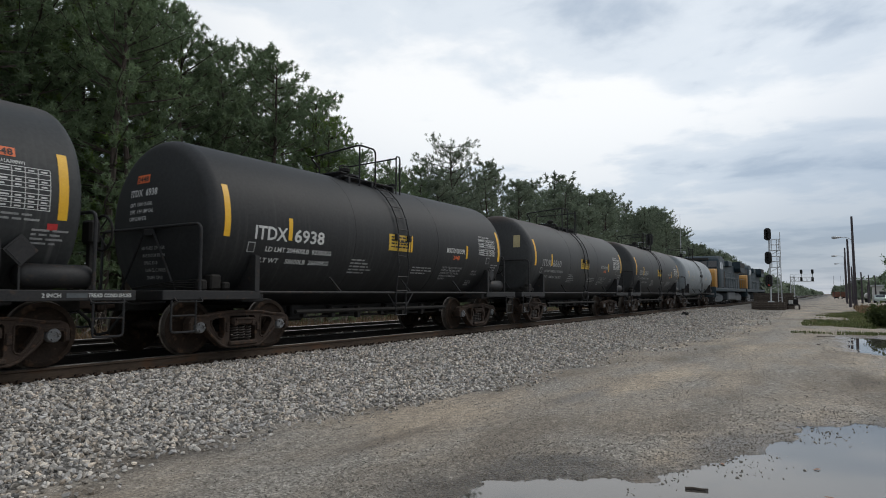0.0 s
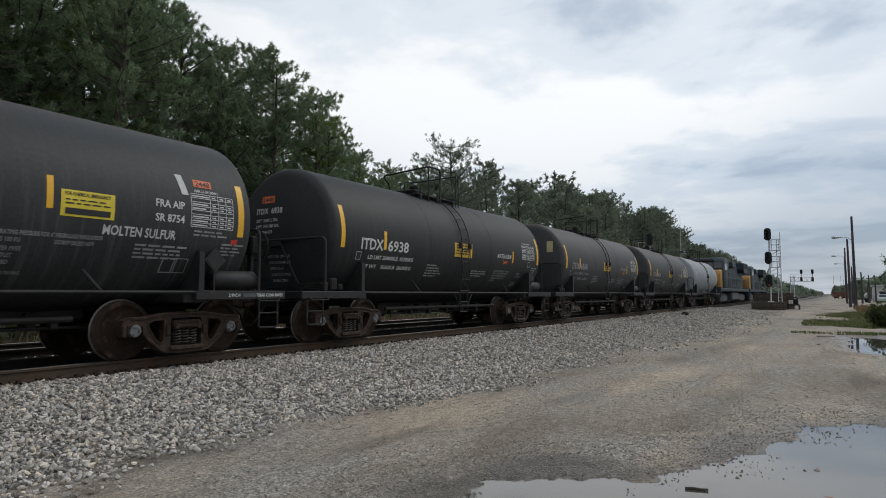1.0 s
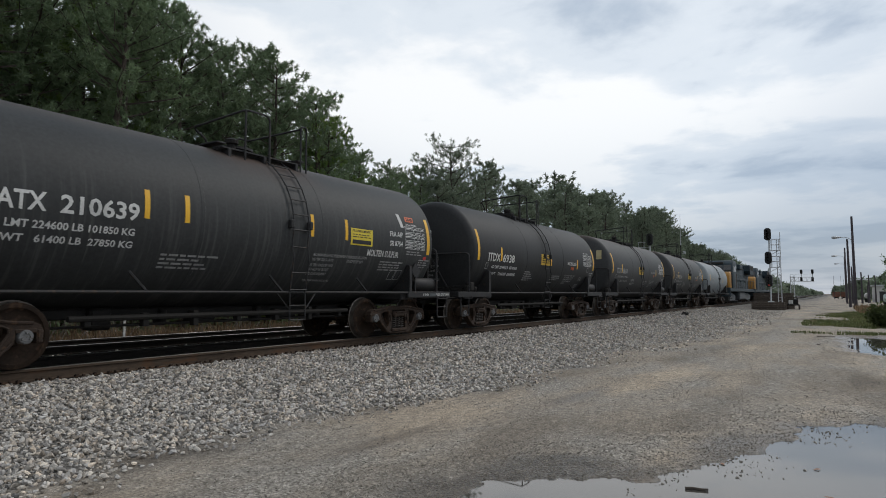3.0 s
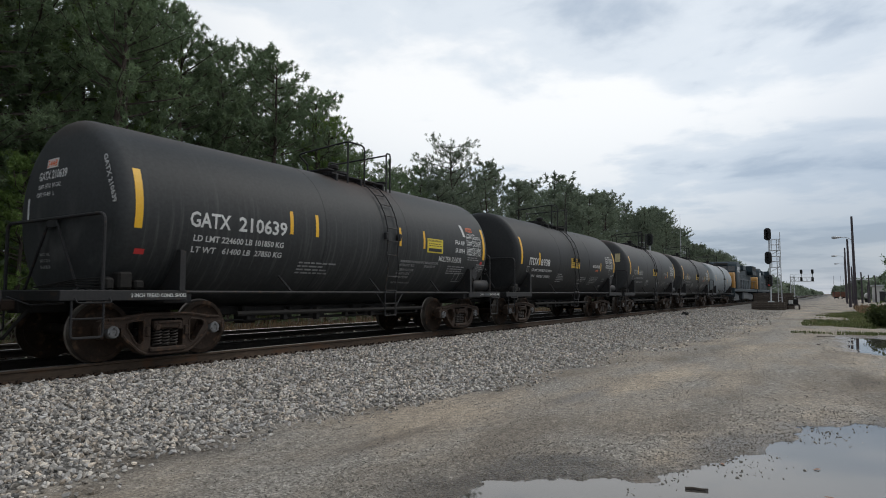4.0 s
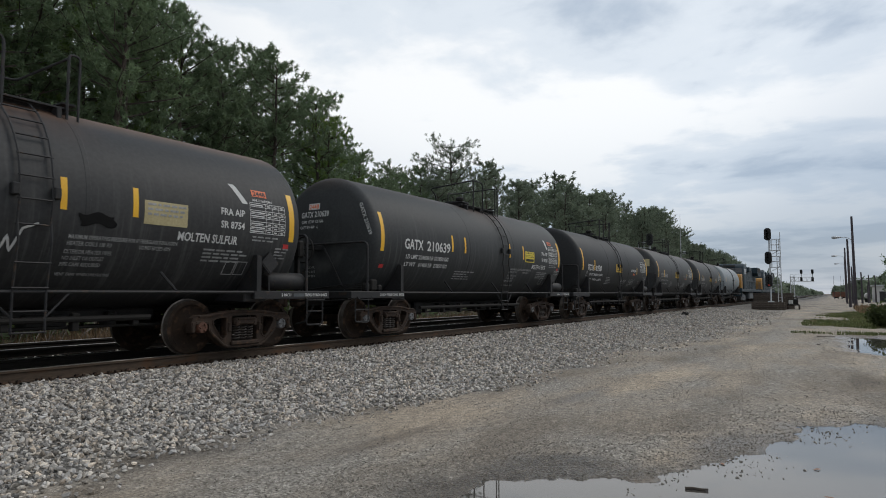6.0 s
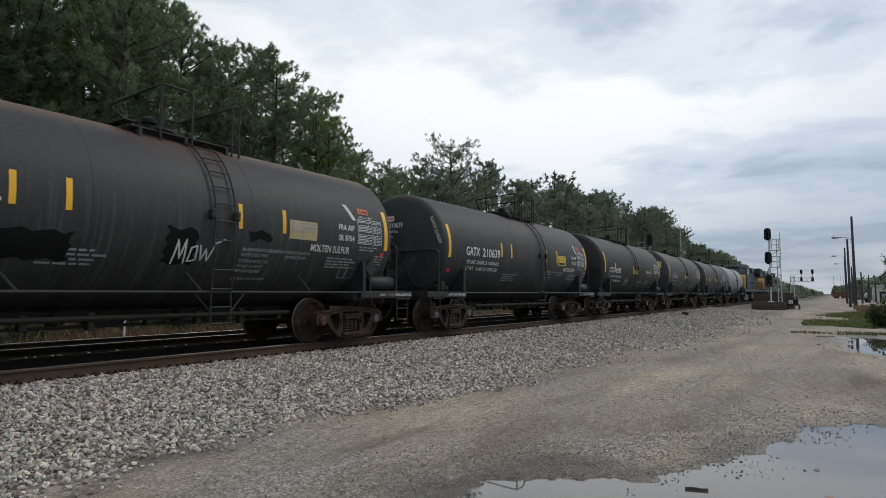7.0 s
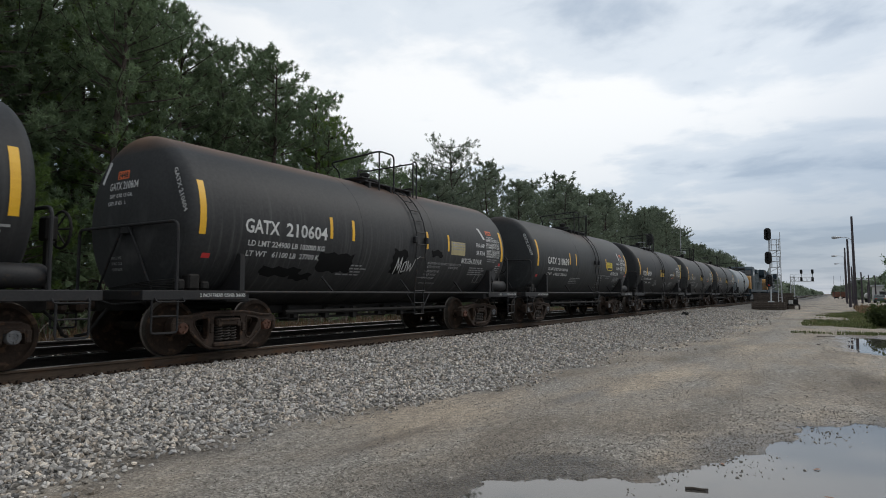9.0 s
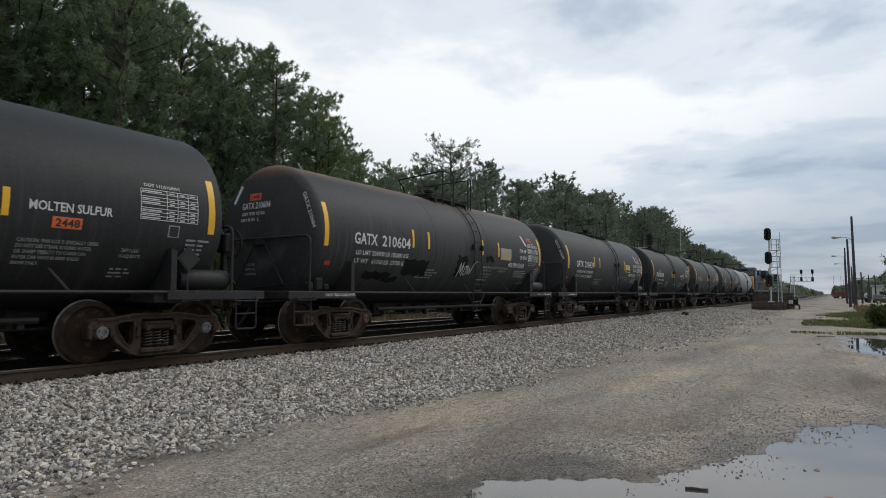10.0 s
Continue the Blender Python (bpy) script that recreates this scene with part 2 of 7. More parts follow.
tint_pieces(M_STONE, [(0.0, (0.84, 0.86, 0.89)), (0.35, (1.0, 1.0, 0.99)), (0.70, (1.06, 1.03, 0.97)), (0.92, (1.10, 0.99, 0.86)), (1.0, (0.55, 0.53, 0.51))])
M_PEBBLE = pbr("small_gravel", (0.17, 0.153, 0.130), (0.33, 0.298, 0.255), rough=0.85, fine=60, coarse=9, bump=0.2, island=0.35, spec=0.3)
M_BARK = pbr("pine_bark", (0.028, 0.021, 0.017), (0.070, 0.052, 0.042), rough=0.9, fine=9, coarse=2, stretch=(1, 1, 0.3), bump=0.6, dist=0.03)
M_NEEDLE = pbr("pine_needles", (0.118, 0.168, 0.092), (0.205, 0.272, 0.148), rough=0.55, fine=5, coarse=0.7, bump=0, island=0.25, per_object=0.12, spec=0.3)
M_NEEDLE2 = pbr("bright_pine_needles", (0.100, 0.160, 0.043), (0.170, 0.248, 0.070), rough=0.55, fine=5, coarse=0.7, bump=0, island=0.25, per_object=0.1, spec=0.3)
# distant pines: air haze is put into the needle colour, paler and greyer
M_NEEDLE_HAZE = pbr("hazed_far_pine_needles", (0.150, 0.186, 0.134), (0.225, 0.266, 0.184), rough=0.65, fine=3, coarse=0.4, bump=0, island=0.25, per_object=0.15, spec=0.3)
M_LEAF = pbr("shrub_leaves", (0.040, 0.055, 0.018), (0.085, 0.105, 0.036), rough=0.6, fine=6, coarse=1, bump=0, island=0.3, spec=0.3)
M_GRASS = pbr("green_grass_blades", (0.055, 0.075, 0.022), (0.115, 0.130, 0.045), rough=0.7, fine=5, coarse=0.5, bump=0, island=0.35, third=(0.19, 0.155, 0.085), third_at=0.60)
M_DEAD = pbr("dead_weeds", (0.11, 0.072, 0.042), (0.24, 0.165, 0.098), rough=0.85, fine=5, coarse=0.6, bump=0, island=0.4)
M_TIMBER = pbr("weathered_crib_timber", (0.034, 0.026, 0.020), (0.085, 0.066, 0.052), rough=0.9, fine=12, coarse=2, stretch=(0.6, 3, 3), bump=0.5, per_object=0.2)
M_GALV = pbr("galvanised_steel", (0.38, 0.39, 0.40), (0.55, 0.56, 0.57), rough=0.5, metal=0.5, fine=20, coarse=3, bump=0.05)
M_POLE = pbr("creosoted_pole", (0.035, 0.030, 0.036), (0.075, 0.062, 0.066), rough=0.85, fine=14, coarse=2, stretch=(2, 2, 0.25), bump=0.4)
M_SIGNAL = pbr("black_signal_hood", (0.006, 0.006, 0.006), (0.014, 0.014, 0.014), rough=0.6, fine=20, coarse=3)
M_GLASS = pbr("dark_cab_glass", (0.012, 0.014, 0.016), (0.02, 0.022, 0.025), rough=0.08, rough2=0.12, fine=5, coarse=1, bump=0, spec=0.6)
M_LBLUE = pbr("faded_blue_loco_paint", (0.010, 0.020, 0.027), (0.024, 0.040, 0.050), rough=0.5, spec=0.3, fine=15, coarse=1.5, third=(0.05, 0.055, 0.055), third_at=0.68)
M_LYEL = pbr("loco_yellow_paint", (0.26, 0.12, 0.016), (0.36, 0.175, 0.025), rough=0.45, fine=15, coarse=1.5, third=(0.25, 0.16, 0.05), third_at=0.68)
M_LGREY = pbr("loco_grey_paint", (0.05, 0.056, 0.06), (0.10, 0.11, 0.115), rough=0.55, spec=0.3, fine=15, coarse=1.5, third=(0.08, 0.07, 0.06))
M_CONC = pbr("pale_render", (0.42, 0.41, 0.39), (0.56, 0.55, 0.53), rough=0.85, fine=10, coarse=1)
M_RUSTCAR = pbr("rust_red_wagon_paint", (0.11, 0.050, 0.035), (0.19, 0.085, 0.055), rough=0.8, fine=6, coarse=0.6)
M_PALEWOOD = pbr("grey_split_wood", (0.12, 0.10, 0.085), (0.24, 0.21, 0.18), rough=0.9, fine=18, coarse=3, stretch=(0.4, 3, 3), bump=0.4)
M_LEAFLITTER = pbr("fallen_brown_leaf", (0.20, 0.10, 0.06), (0.32, 0.19, 0.12), rough=0.8, fine=20, coarse=4, bump=0.1)


def let_light_through(m, share):
    """Thin leaves: part of the light that falls on one side leaves by the other."""
    nt = m.node_tree
    N, L = nt.nodes, nt.links
    bs = N["Principled BSDF"]
    src = bs.inputs["Base Color"].links[0].from_socket
    tr, mx = N.new("ShaderNodeBsdfTranslucent"), N.new("ShaderNodeMixShader")
    L.new(src, tr.inputs["Color"])
    mx.inputs[0].default_value = share
    L.new(bs.outputs[0], mx.inputs[1]), L.new(tr.outputs[0], mx.inputs[2])
    L.new(mx.outputs[0], N["Material Output"].inputs["Surface"])


for m in (M_NEEDLE, M_NEEDLE2, M_NEEDLE_HAZE, M_LEAF, M_GRASS, M_DEAD):
    let_light_through(m, 0.5)


def ground_material():
    m = bpy.data.materials.new("gravel_yard_ground")
    m.use_nodes = True
    nt = m.node_tree
    N, L = nt.nodes, nt.links
    bs = N["Principled BSDF"]
    co = N.new("ShaderNodeTexCoord")

    def nz(scale, detail=6, stretch=(1, 1, 1), rough=0.55):
        mp = N.new("ShaderNodeMapping")
        mp.inputs["Scale"].default_value = stretch
        L.new(co.outputs["Object"], mp.inputs[0])
        n = N.new("ShaderNodeTexNoise")
        n.inputs["Scale"].default_value, n.inputs["Detail"].default_value, n.inputs["Roughness"].default_value = scale, detail, rough
        L.new(mp.outputs[0], n.inputs["Vector"])
        return n.outputs[0]

    def ramp(fac, *stops):
        r = N.new("ShaderNodeValToRGB")
        while len(r.color_ramp.elements) < len(stops):
            r.color_ramp.elements.new(0.5)
        for e, (p, c) in zip(r.color_ramp.elements, stops):
            e.position, e.color = p, ((*c, 1) if isinstance(c, tuple) else (c, c, c, 1))
        L.new(fac, r.inputs[0])
        return r.outputs[0]

    def mix(fac, a, b, mode="MIX"):
        x = N.new("ShaderNodeMixRGB")
        x.blend_type = mode
        for i, v in enumerate((fac, a, b)):
            if isinstance(v, (int, float)):
                x.inputs[i].default_value = v
            else:
                L.new(v, x.inputs[i])
        return x.outputs[0]

    def zone(name):
        at = N.new("ShaderNodeAttribute")
        at.attribute_name = name
        return at.outputs["Fac"]

    # trodden mud: tan and grey, in streaks along the way of the tyres
    tan = ramp(nz(0.55, 8, (0.32, 1.0, 1)), (0.36, (0.180, 0.150, 0.117)), (0.50, (0.275, 0.229, 0.176)), (0.62, (0.375, 0.303, 0.222)))
    speck = nz(38, 4, rough=0.7)
    fine = mix(0.85, ramp(speck, (0.32, 0.30), (0.50, 1.0), (0.68, 1.55)), ramp(nz(11, 6, (0.7, 1, 1), 0.75), (0.34, 0.45), (0.52, 1.0), (0.66, 1.45)), "MULTIPLY")
    mud = mix(0.85, tan, fine, "MULTIPLY")
    vor = N.new("ShaderNodeTexVoronoi")
    vor.inputs["Scale"].default_value = 40
    L.new(co.outputs["Object"], vor.inputs["Vector"])
    chips = mix(0.6, ramp(vor.outputs["Color"], (0.0, (0.07, 0.063, 0.055)), (0.35, (0.22, 0.202, 0.175)), (0.8, (0.33, 0.303, 0.262)), (1.0, (0.60, 0.565, 0.51))), fine, "MULTIPLY")
    patches = ramp(nz(0.8, 8, (0.45, 1, 1)), (0.43, 0.08), (0.62, 0.85))
    yard = mix(patches, mud, chips)
    dark = ramp(nz(0.42, 6, (0.28, 1.2, 1)), (0.52, 0.0), (0.66, 0.55))
    wetpatch = mix(dark, yard, mix(1.0, yard, ramp(dark, (0, (0.55, 0.52, 0.49)), (1, (0.42, 0.39, 0.36))), "MULTIPLY"))
    v2 = N.new("ShaderNodeTexVoronoi")
    v2.inputs["Scale"].default_value = 17
    L.new(co.outputs["Object"], v2.inputs["Vector"])
    stone = mix(0.8, ramp(v2.outputs["Color"], (0.0, (0.09, 0.085, 0.078)), (1.0, (0.36, 0.338, 0.305))), ramp(v2.outputs["Distance"], (0.0, 1.0), (0.55, 0.25)), "MULTIPLY")
    base = mix(zone("ballast"), wetpatch, stone)
    wet = zone("wet")
    base = mix(wet, base, mix(1.0, base, ramp(wet, (0, (0.62, 0.60, 0.58)), (1, (0.40, 0.38, 0.36))), "MULTIPLY"))
    sod = ramp(nz(3.0, 6), (0.35, (0.060, 0.075, 0.022)), (0.55, (0.10, 0.11, 0.035)), (0.68, (0.20, 0.17, 0.10)))
    base = mix(zone("sod"), base, sod)
    litter = ramp(nz(2.2, 7), (0.36, (0.060, 0.045, 0.028)), (0.52, (0.14, 0.10, 0.062)), (0.66, (0.23, 0.17, 0.105)))
    base = mix(zone("forest"), base, litter)
    # track bed: dark wet ground with the train's shade put into its colour
    bed_shade = ramp(nz(4.0, 6), (0.36, (0.008, 0.007, 0.006)), (0.62, (0.024, 0.021, 0.018)))
    base = mix(zone("bed_shade"), base, bed_shade)
    L.new(base, bs.inputs["Base Color"])
    L.new(ramp(wet, (0, 0.92), (1, 0.30)), bs.inputs["Roughness"])
    bs.inputs["Specular IOR Level"].default_value = 0.35
    bp = N.new("ShaderNodeBump")
    bp.inputs["Strength"].default_value, bp.inputs["Distance"].default_value = 0.9, 0.02
    L.new(mix(0.5, speck, vor.outputs["Distance"]), bp.inputs["Height"])
    L.new(bp.outputs[0], bs.inputs["Normal"])
    return m


M_GROUND = ground_material()
M_WATER = pbr("muddy_water", (0.060, 0.055, 0.048), (0.075, 0.068, 0.060), rough=0.015, rough2=0.03, fine=3, coarse=0.5, bump=0.008, spec=0.6)


# ---- mesh helpers ----
def mesh_of(name, bm, material, smooth=False, angle=None):
    me = bpy.data.meshes.new(name)
    bm.normal_update()
    bm.to_mesh(me)
    bm.free()
    for m in material if isinstance(material, (list, tuple)) else [material]:
        me.materials.append(m)
    if smooth:
        me.shade_smooth()
        if angle:
            me.set_sharp_from_angle(angle=radians(angle))
    return me


def part(name, bm, material, parent, label="", at=None, smooth=False, angle=40):
    """One mesh object under a thing or a part; bm may be a bmesh or a ready mesh that alike pieces share."""
    me = bm if isinstance(bm, bpy.types.Mesh) else mesh_of(name, bm, material, smooth, angle)
    ob = new(name, me)
    ob.parent = parent
    if at is not None:
        ob.matrix_basis = at
    if label:
        ob["label"] = label
    return ob


def thing(name, at, label, category, group="", kind=""):
    ob = new(name)
    ob.matrix_basis = at
    return tagged(ob, label, category, group, kind)


def add_box(bm, c, s, bevel=0.0, turn=None, mat=0):
    """A box of size s about c, its edges rounded by bevel, turned about its middle by the matrix turn."""
    r = bmesh.ops.create_cube(bm, size=1.0)
    vs = r["verts"]
    bmesh.ops.scale(bm, vec=s, verts=vs)
    if bevel:
        es = {e for v in vs for e in v.link_edges}
        vs = bmesh.ops.bevel(bm, geom=list(es), offset=bevel, segments=1, affect="EDGES", profile=0.5)["verts"]
        vs = list({v for v in vs} | {v for v in r["verts"] if v.is_valid})
    if turn is not None:
        bmesh.ops.transform(bm, matrix=turn, verts=vs)
    bmesh.ops.translate(bm, vec=c, verts=vs)
    if mat:
        for f in {f for v in vs for f in v.link_faces}:
            f.material_index = mat
    return vs


def add_tube(bm, pts, r, seg=6, r2=None, cap=True):
    """A pipe along the points, mitred at the bends; r2: its radius at the far end."""
    pts = [Vector(p) for p in pts]
    n = len(pts)
    ways = [(pts[min(i + 1, n - 1)] - pts[max(i - 1, 0)]).normalized() for i in range(n)]
    side = ways[0].orthogonal().normalized()
    rings = []
    for i, p in enumerate(pts):
        w = ways[i]
        side = (side - w * side.dot(w)).normalized()
        up = w.cross(side)
        rr = r if r2 is None else r + (r2 - r) * i / (n - 1)
        rings.append([bm.verts.new(p + (side * math.cos(2 * math.pi * k / seg) + up * math.sin(2 * math.pi * k / seg)) * rr) for k in range(seg)])
    for a, b in zip(rings, rings[1:]):
        for k in range(seg):
            bm.faces.new((a[k], a[(k + 1) % seg], b[(k + 1) % seg], b[k]))
    if cap:
        bm.faces.new(rings[0][::-1])
        bm.faces.new(rings[-1])
    return rings


def bent(pts, r=0.12, k=4):
    """The same line with its inner corners rounded."""
    pts = [Vector(p) for p in pts]
    out = [pts[0]]
    for a, b, c in zip(pts, pts[1:], pts[2:]):
        d1, d2 = (a - b), (c - b)
        q = min(r, d1.length * 0.45, d2.length * 0.45)
        p1, p2 = b + d1.normalized() * q, b + d2.normalized() * q
        for i in range(k + 1):
            t = i / k
            out.append(p1 * (1 - t) ** 2 + b * 2 * t * (1 - t) + p2 * t * t)
    out.append(pts[-1])
    return out


def add_lathe(bm, prof, seg=32, axis="x", mat=None):
    """Turns (along, radius) pairs round an axis; radius 0 closes to a point."""
    rings = []

    def at(u, r, k):
        c, s = r * math.cos(2 * math.pi * k / seg), r * math.sin(2 * math.pi * k / seg)
        return {"x": (u, c, s), "y": (c, u, -s), "z": (c, s, u)}[axis]

    for u, r in prof:
        rings.append([bm.verts.new(at(u, 0, 0))] if r == 0 else [bm.verts.new(at(u, r, k)) for k in range(seg)])
    for i, (a, b) in enumerate(zip(rings, rings[1:])):
        for k in range(seg):
            k2 = (k + 1) % seg
            if len(a) == 1:
                f = bm.faces.new((a[0], b[k2], b[k])) if len(b) > 1 else None
            elif len(b) == 1:
                f = bm.faces.new((a[k], a[k2], b[0]))
            else:
                f = bm.faces.new((a[k], a[k2], b[k2], b[k]))
            if f and mat:
                f.material_index = mat[i]
    bmesh.ops.recalc_face_normals(bm, faces=bm.faces)
    return rings


def add_prism(bm, outline, y0, y1, mat=0):
    """A plate in the x-z plane, from y0 to y1."""
    a = [bm.verts.new((x, y0, z)) for x, z in outline]
    b = [bm.verts.new((x, y1, z)) for x, z in outline]
    n = len(a)
    fs = [bm.faces.new(a), bm.faces.new(b[::-1])] + [bm.faces.new((a[i], b[i], b[(i + 1) % n], a[(i + 1) % n])) for i in range(n)]
    for f in fs:
        f.material_index = mat
    bmesh.ops.recalc_face_normals(bm, faces=fs)


def box_mesh(name, s, material, bevel=0.0, c=(0, 0, 0)):
    bm = bmesh.new()
    add_box(bm, c, s, bevel)
    return mesh_of(name, bm, material)


def raw_mesh(name, verts, faces_flat, per_face, material, smooth=False):
    """A mesh from arrays: all faces have per_face corners."""
    me = bpy.data.meshes.new(name)
    nv, nf = len(verts), len(faces_flat) // per_face
    me.vertices.add(nv)
    me.vertices.foreach_set("co", np.ascontiguousarray(verts, dtype=np.float32).ravel())
    me.loops.add(nf * per_face)
    me.loops.foreach_set("vertex_index", np.ascontiguousarray(faces_flat, dtype=np.int32))
    me.polygons.add(nf)
    me.polygons.foreach_set("loop_start", np.arange(nf, dtype=np.int32) * per_face)
    me.polygons.foreach_set("use_smooth", np.full(nf, smooth))
    me.update(calc_edges=True)
    me.materials.append(material)
    return me


# ---- ground ----
def value_noise(x, y, scale, seed):
    """Smooth noise in -1..1 on arrays."""
    rng = np.random.default_rng(seed)
    tab = rng.uniform(-1, 1, (256, 256))
    u, v = x * scale, y * scale
    i, j = np.floor(u).astype(int), np.floor(v).astype(int)
    fu, fv = u - i, v - j
    fu, fv = fu * fu * (3 - 2 * fu), fv * fv * (3 - 2 * fv)
    g = lambda a, b: tab[a % 256, b % 256]
    return (g(i, j) * (1 - fu) + g(i + 1, j) * fu) * (1 - fv) + (g(i, j + 1) * (1 - fu) + g(i + 1, j + 1) * fu) * fv


def smooth(a, b, x):
    t = np.clip((x - a) / (b - a), 0, 1)
    return t * t * (3 - 2 * t)


PUDDLE = [(4.25, 2.95), (4.72, 2.62), (5.20, 2.28), (5.55, 1.62), (6.0, 1.22), (6.85, 0.98), (7.45, 0.88), (8.05, 0.50), (8.75, 0.36), (9.25, -0.1),
          (9.1, -0.6), (8.6, -2.2), (6.5, -2.6), (4.0, -1.2), (3.4, 1.2), (3.9, 2.4)]
PUDDLE_FAR = [(26.8, -0.28), (27.0, -1.5), (27.2, -4.6), (23.0, -5.4), (18.6, -4.4), (18.9, -1.0), (19.8, -0.36), (22.6, -0.18)]


def shore(x, y, poly):
    """Distance to the outline of a pool, below 0 inside it."""
    d = np.full(x.shape, 1e9)
    inside = np.zeros(x.shape, bool)
    for (ax, ay), (bx, by) in zip(poly, poly[1:] + poly[:1]):
        t = np.clip(((x - ax) * (bx - ax) + (y - ay) * (by - ay)) / ((bx - ax) ** 2 + (by - ay) ** 2), 0, 1)
        d = np.minimum(d, np.hypot(x - ax - t * (bx - ax), y - ay - t * (by - ay)))
        cross = ((ay > y) != (by > y)) & (x < (bx - ax) * (y - ay) / (by - ay + 1e-12) + ax)
        inside ^= cross
    return np.where(inside, -d, d)


def toe(x):
    """Where the ballast's foot runs."""
    return 5.45 + 0.30 * value_noise(x, x * 0, 0.5, 3) + 0.20 * value_noise(x, x * 0, 1.7, 4) - 0.35 * smooth(6, 14, x) + 0.5 * smooth(12, 60, x)


def land(x, y):
    """Height of the ground: yard, ballast beds, ditch and wood."""
    z = 0.018 * value_noise(x, y, 0.6, 11) + 0.008 * value_noise(x, y, 3.1, 12) * (np.abs(x) < 60)
    bed = 0.315 * smooth(0, 1, (y - toe(x)) / (8.95 - toe(x)))
    bed = bed - 0.10 * smooth(11.35, 11.75, y) + 0.10 * smooth(12.0, 12.35, y) - 0.33 * smooth(15.2, 17.2, y) + 0.30 * smooth(17.6, 20.5, y)
    z = z * (1 - 0.6 * smooth(6, 8, y)) + bed
    n = 0.14 * value_noise(x, y, 1.3, 21) + 0.13 * value_noise(x, y, 4.2, 22) + 0.07 * value_noise(x, y, 11.0, 23)
    for poly in (PUDDLE, PUDDLE_FAR):
        d = shore(x, y, poly) + n
        z = np.where(d < 0.6, z * smooth(0.0, 0.6, d) + 0.05 * smooth(-0.02, 0.5, d) - 0.06 * smooth(0.02, -0.4, d), z)
    return z - 1.1 * smooth(90, 320, x)


def make_ground():
    xs = np.concatenate([-np.geomspace(1500, 2, 26), np.arange(-1.5, 1.5, 0.25), np.arange(1.5, 13, 0.06), np.arange(13, 42, 0.16), np.arange(42, 130, 1.0), np.geomspace(130, 3000, 40)])
    ys = np.concatenate([-np.geomspace(1500, 7, 26), np.arange(-6.5, -1.2, 0.16), np.arange(-1.2, 9.3, 0.06), np.arange(9.3, 21, 0.2), np.geomspace(21, 1500, 30)])
    X, Y = np.meshgrid(xs, ys, indexing="ij")
    Z = land(X, Y)
    nx, ny = X.shape
    idx = np.arange(nx * ny).reshape(nx, ny)
    quads = np.stack([idx[:-1, :-1], idx[1:, :-1], idx[1:, 1:], idx[:-1, 1:]], -1).reshape(-1)
    me = raw_mesh("ground", np.stack([X, Y, Z], -1).reshape(-1, 3), quads, 4, M_GROUND, True)
    wob = 0.25 * value_noise(X, Y, 0.9, 31) + 0.15 * value_noise(X, Y, 3.5, 32)
    ballast = smooth(-1, 1, (Y - toe(X) + wob) / (0.25 + 4.6 * smooth(7, 30, X))) * smooth(16.6, 16.0, Y)
    d = np.minimum(shore(X, Y, PUDDLE), shore(X, Y, PUDDLE_FAR)) + 0.25 * value_noise(X, Y, 1.3, 33) + 0.12 * value_noise(X, Y, 5, 34)
    wet = smooth(0.62, 0.0, d)
    damp = smooth(0.45, 0.05, np.abs(Y - toe(X) + 0.28 + 0.3 * wob)) * smooth(-0.1, 0.5, value_noise(X * 0.5, Y, 1.1, 36) + 0.5 * value_noise(X, Y, 2.6, 37)) * smooth(24, 10, X)
    rut = smooth(0.30, 0.05, np.abs(Y - 3.9 + 0.10 * (X - 6) + 0.25 * wob + 0.3 * value_noise(X, X * 0, 0.35, 38))) * smooth(-0.2, 0.5, value_noise(X * 0.6, Y, 0.9, 39)) * smooth(16, 8, X)
    wet = np.maximum(wet, np.maximum(0.75 * damp, 0.7 * rut))
    sod = smooth(0.08, 0.36, green(X, Y) + 0.7 * wob)
    forest = smooth(16.0, 17.0, Y + wob)
    # painted shade between the near rails, weaker dark band between the far ones
    bed_shade = smooth(9.30, 9.50, Y + 0.4 * wob) * smooth(11.15, 10.95, Y + 0.3 * wob) + 0.75 * smooth(12.85, 13.0, Y) * smooth(14.55, 14.4, Y)
    for name, v in (("bed_shade", bed_shade), ("ballast", ballast), ("wet", wet), ("sod", sod), ("forest", forest)):
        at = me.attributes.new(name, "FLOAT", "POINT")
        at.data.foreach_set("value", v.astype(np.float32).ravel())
    tagged(new("ground", me), "grey gravel and tan mud yard ground, wet in patches", "ground", kind="structure")


def green(x, y):
    """Above 0 where grass grows on the yard's far edge."""
    strip1 = 1 - np.hypot((x - 39) / 6.5, (y + 6.2) / 9.2)
    strip2 = 1 - np.hypot((x - 53) / 16, (y + 6.0) / 7.0)
    strip3 = 0.8 - np.hypot((x - 28.8) / 1.5, (y + 3.6) / 6.2)
    far = np.where((x > 55) & (y < -3.5), 0.4, -1) + np.where((x > 15) & (y < -9), 0.6, -0.4)
    return np.maximum(np.maximum(strip1, strip2), np.maximum(strip3, far))


def make_pool(poly, name, label):
    """A flat sheet of water; the ground rises out of it along the shore."""
    bm = bmesh.new()
    cx, cy = sum(p[0] for p in poly) / len(poly), sum(p[1] for p in poly) / len(poly)
    vs = [bm.verts.new((x + 0.55 * (x - cx) / math.hypot(x - cx, y - cy), y + 0.55 * (y - cy) / math.hypot(x - cx, y - cy), -0.018)) for x, y in poly]
    bmesh.ops.triangulate(bm, faces=[bm.faces.new(vs)])
    bmesh.ops.recalc_face_normals(bm, faces=bm.faces)
    tagged(new(name, mesh_of(name, bm, M_WATER)), label, "puddle", kind="structure")


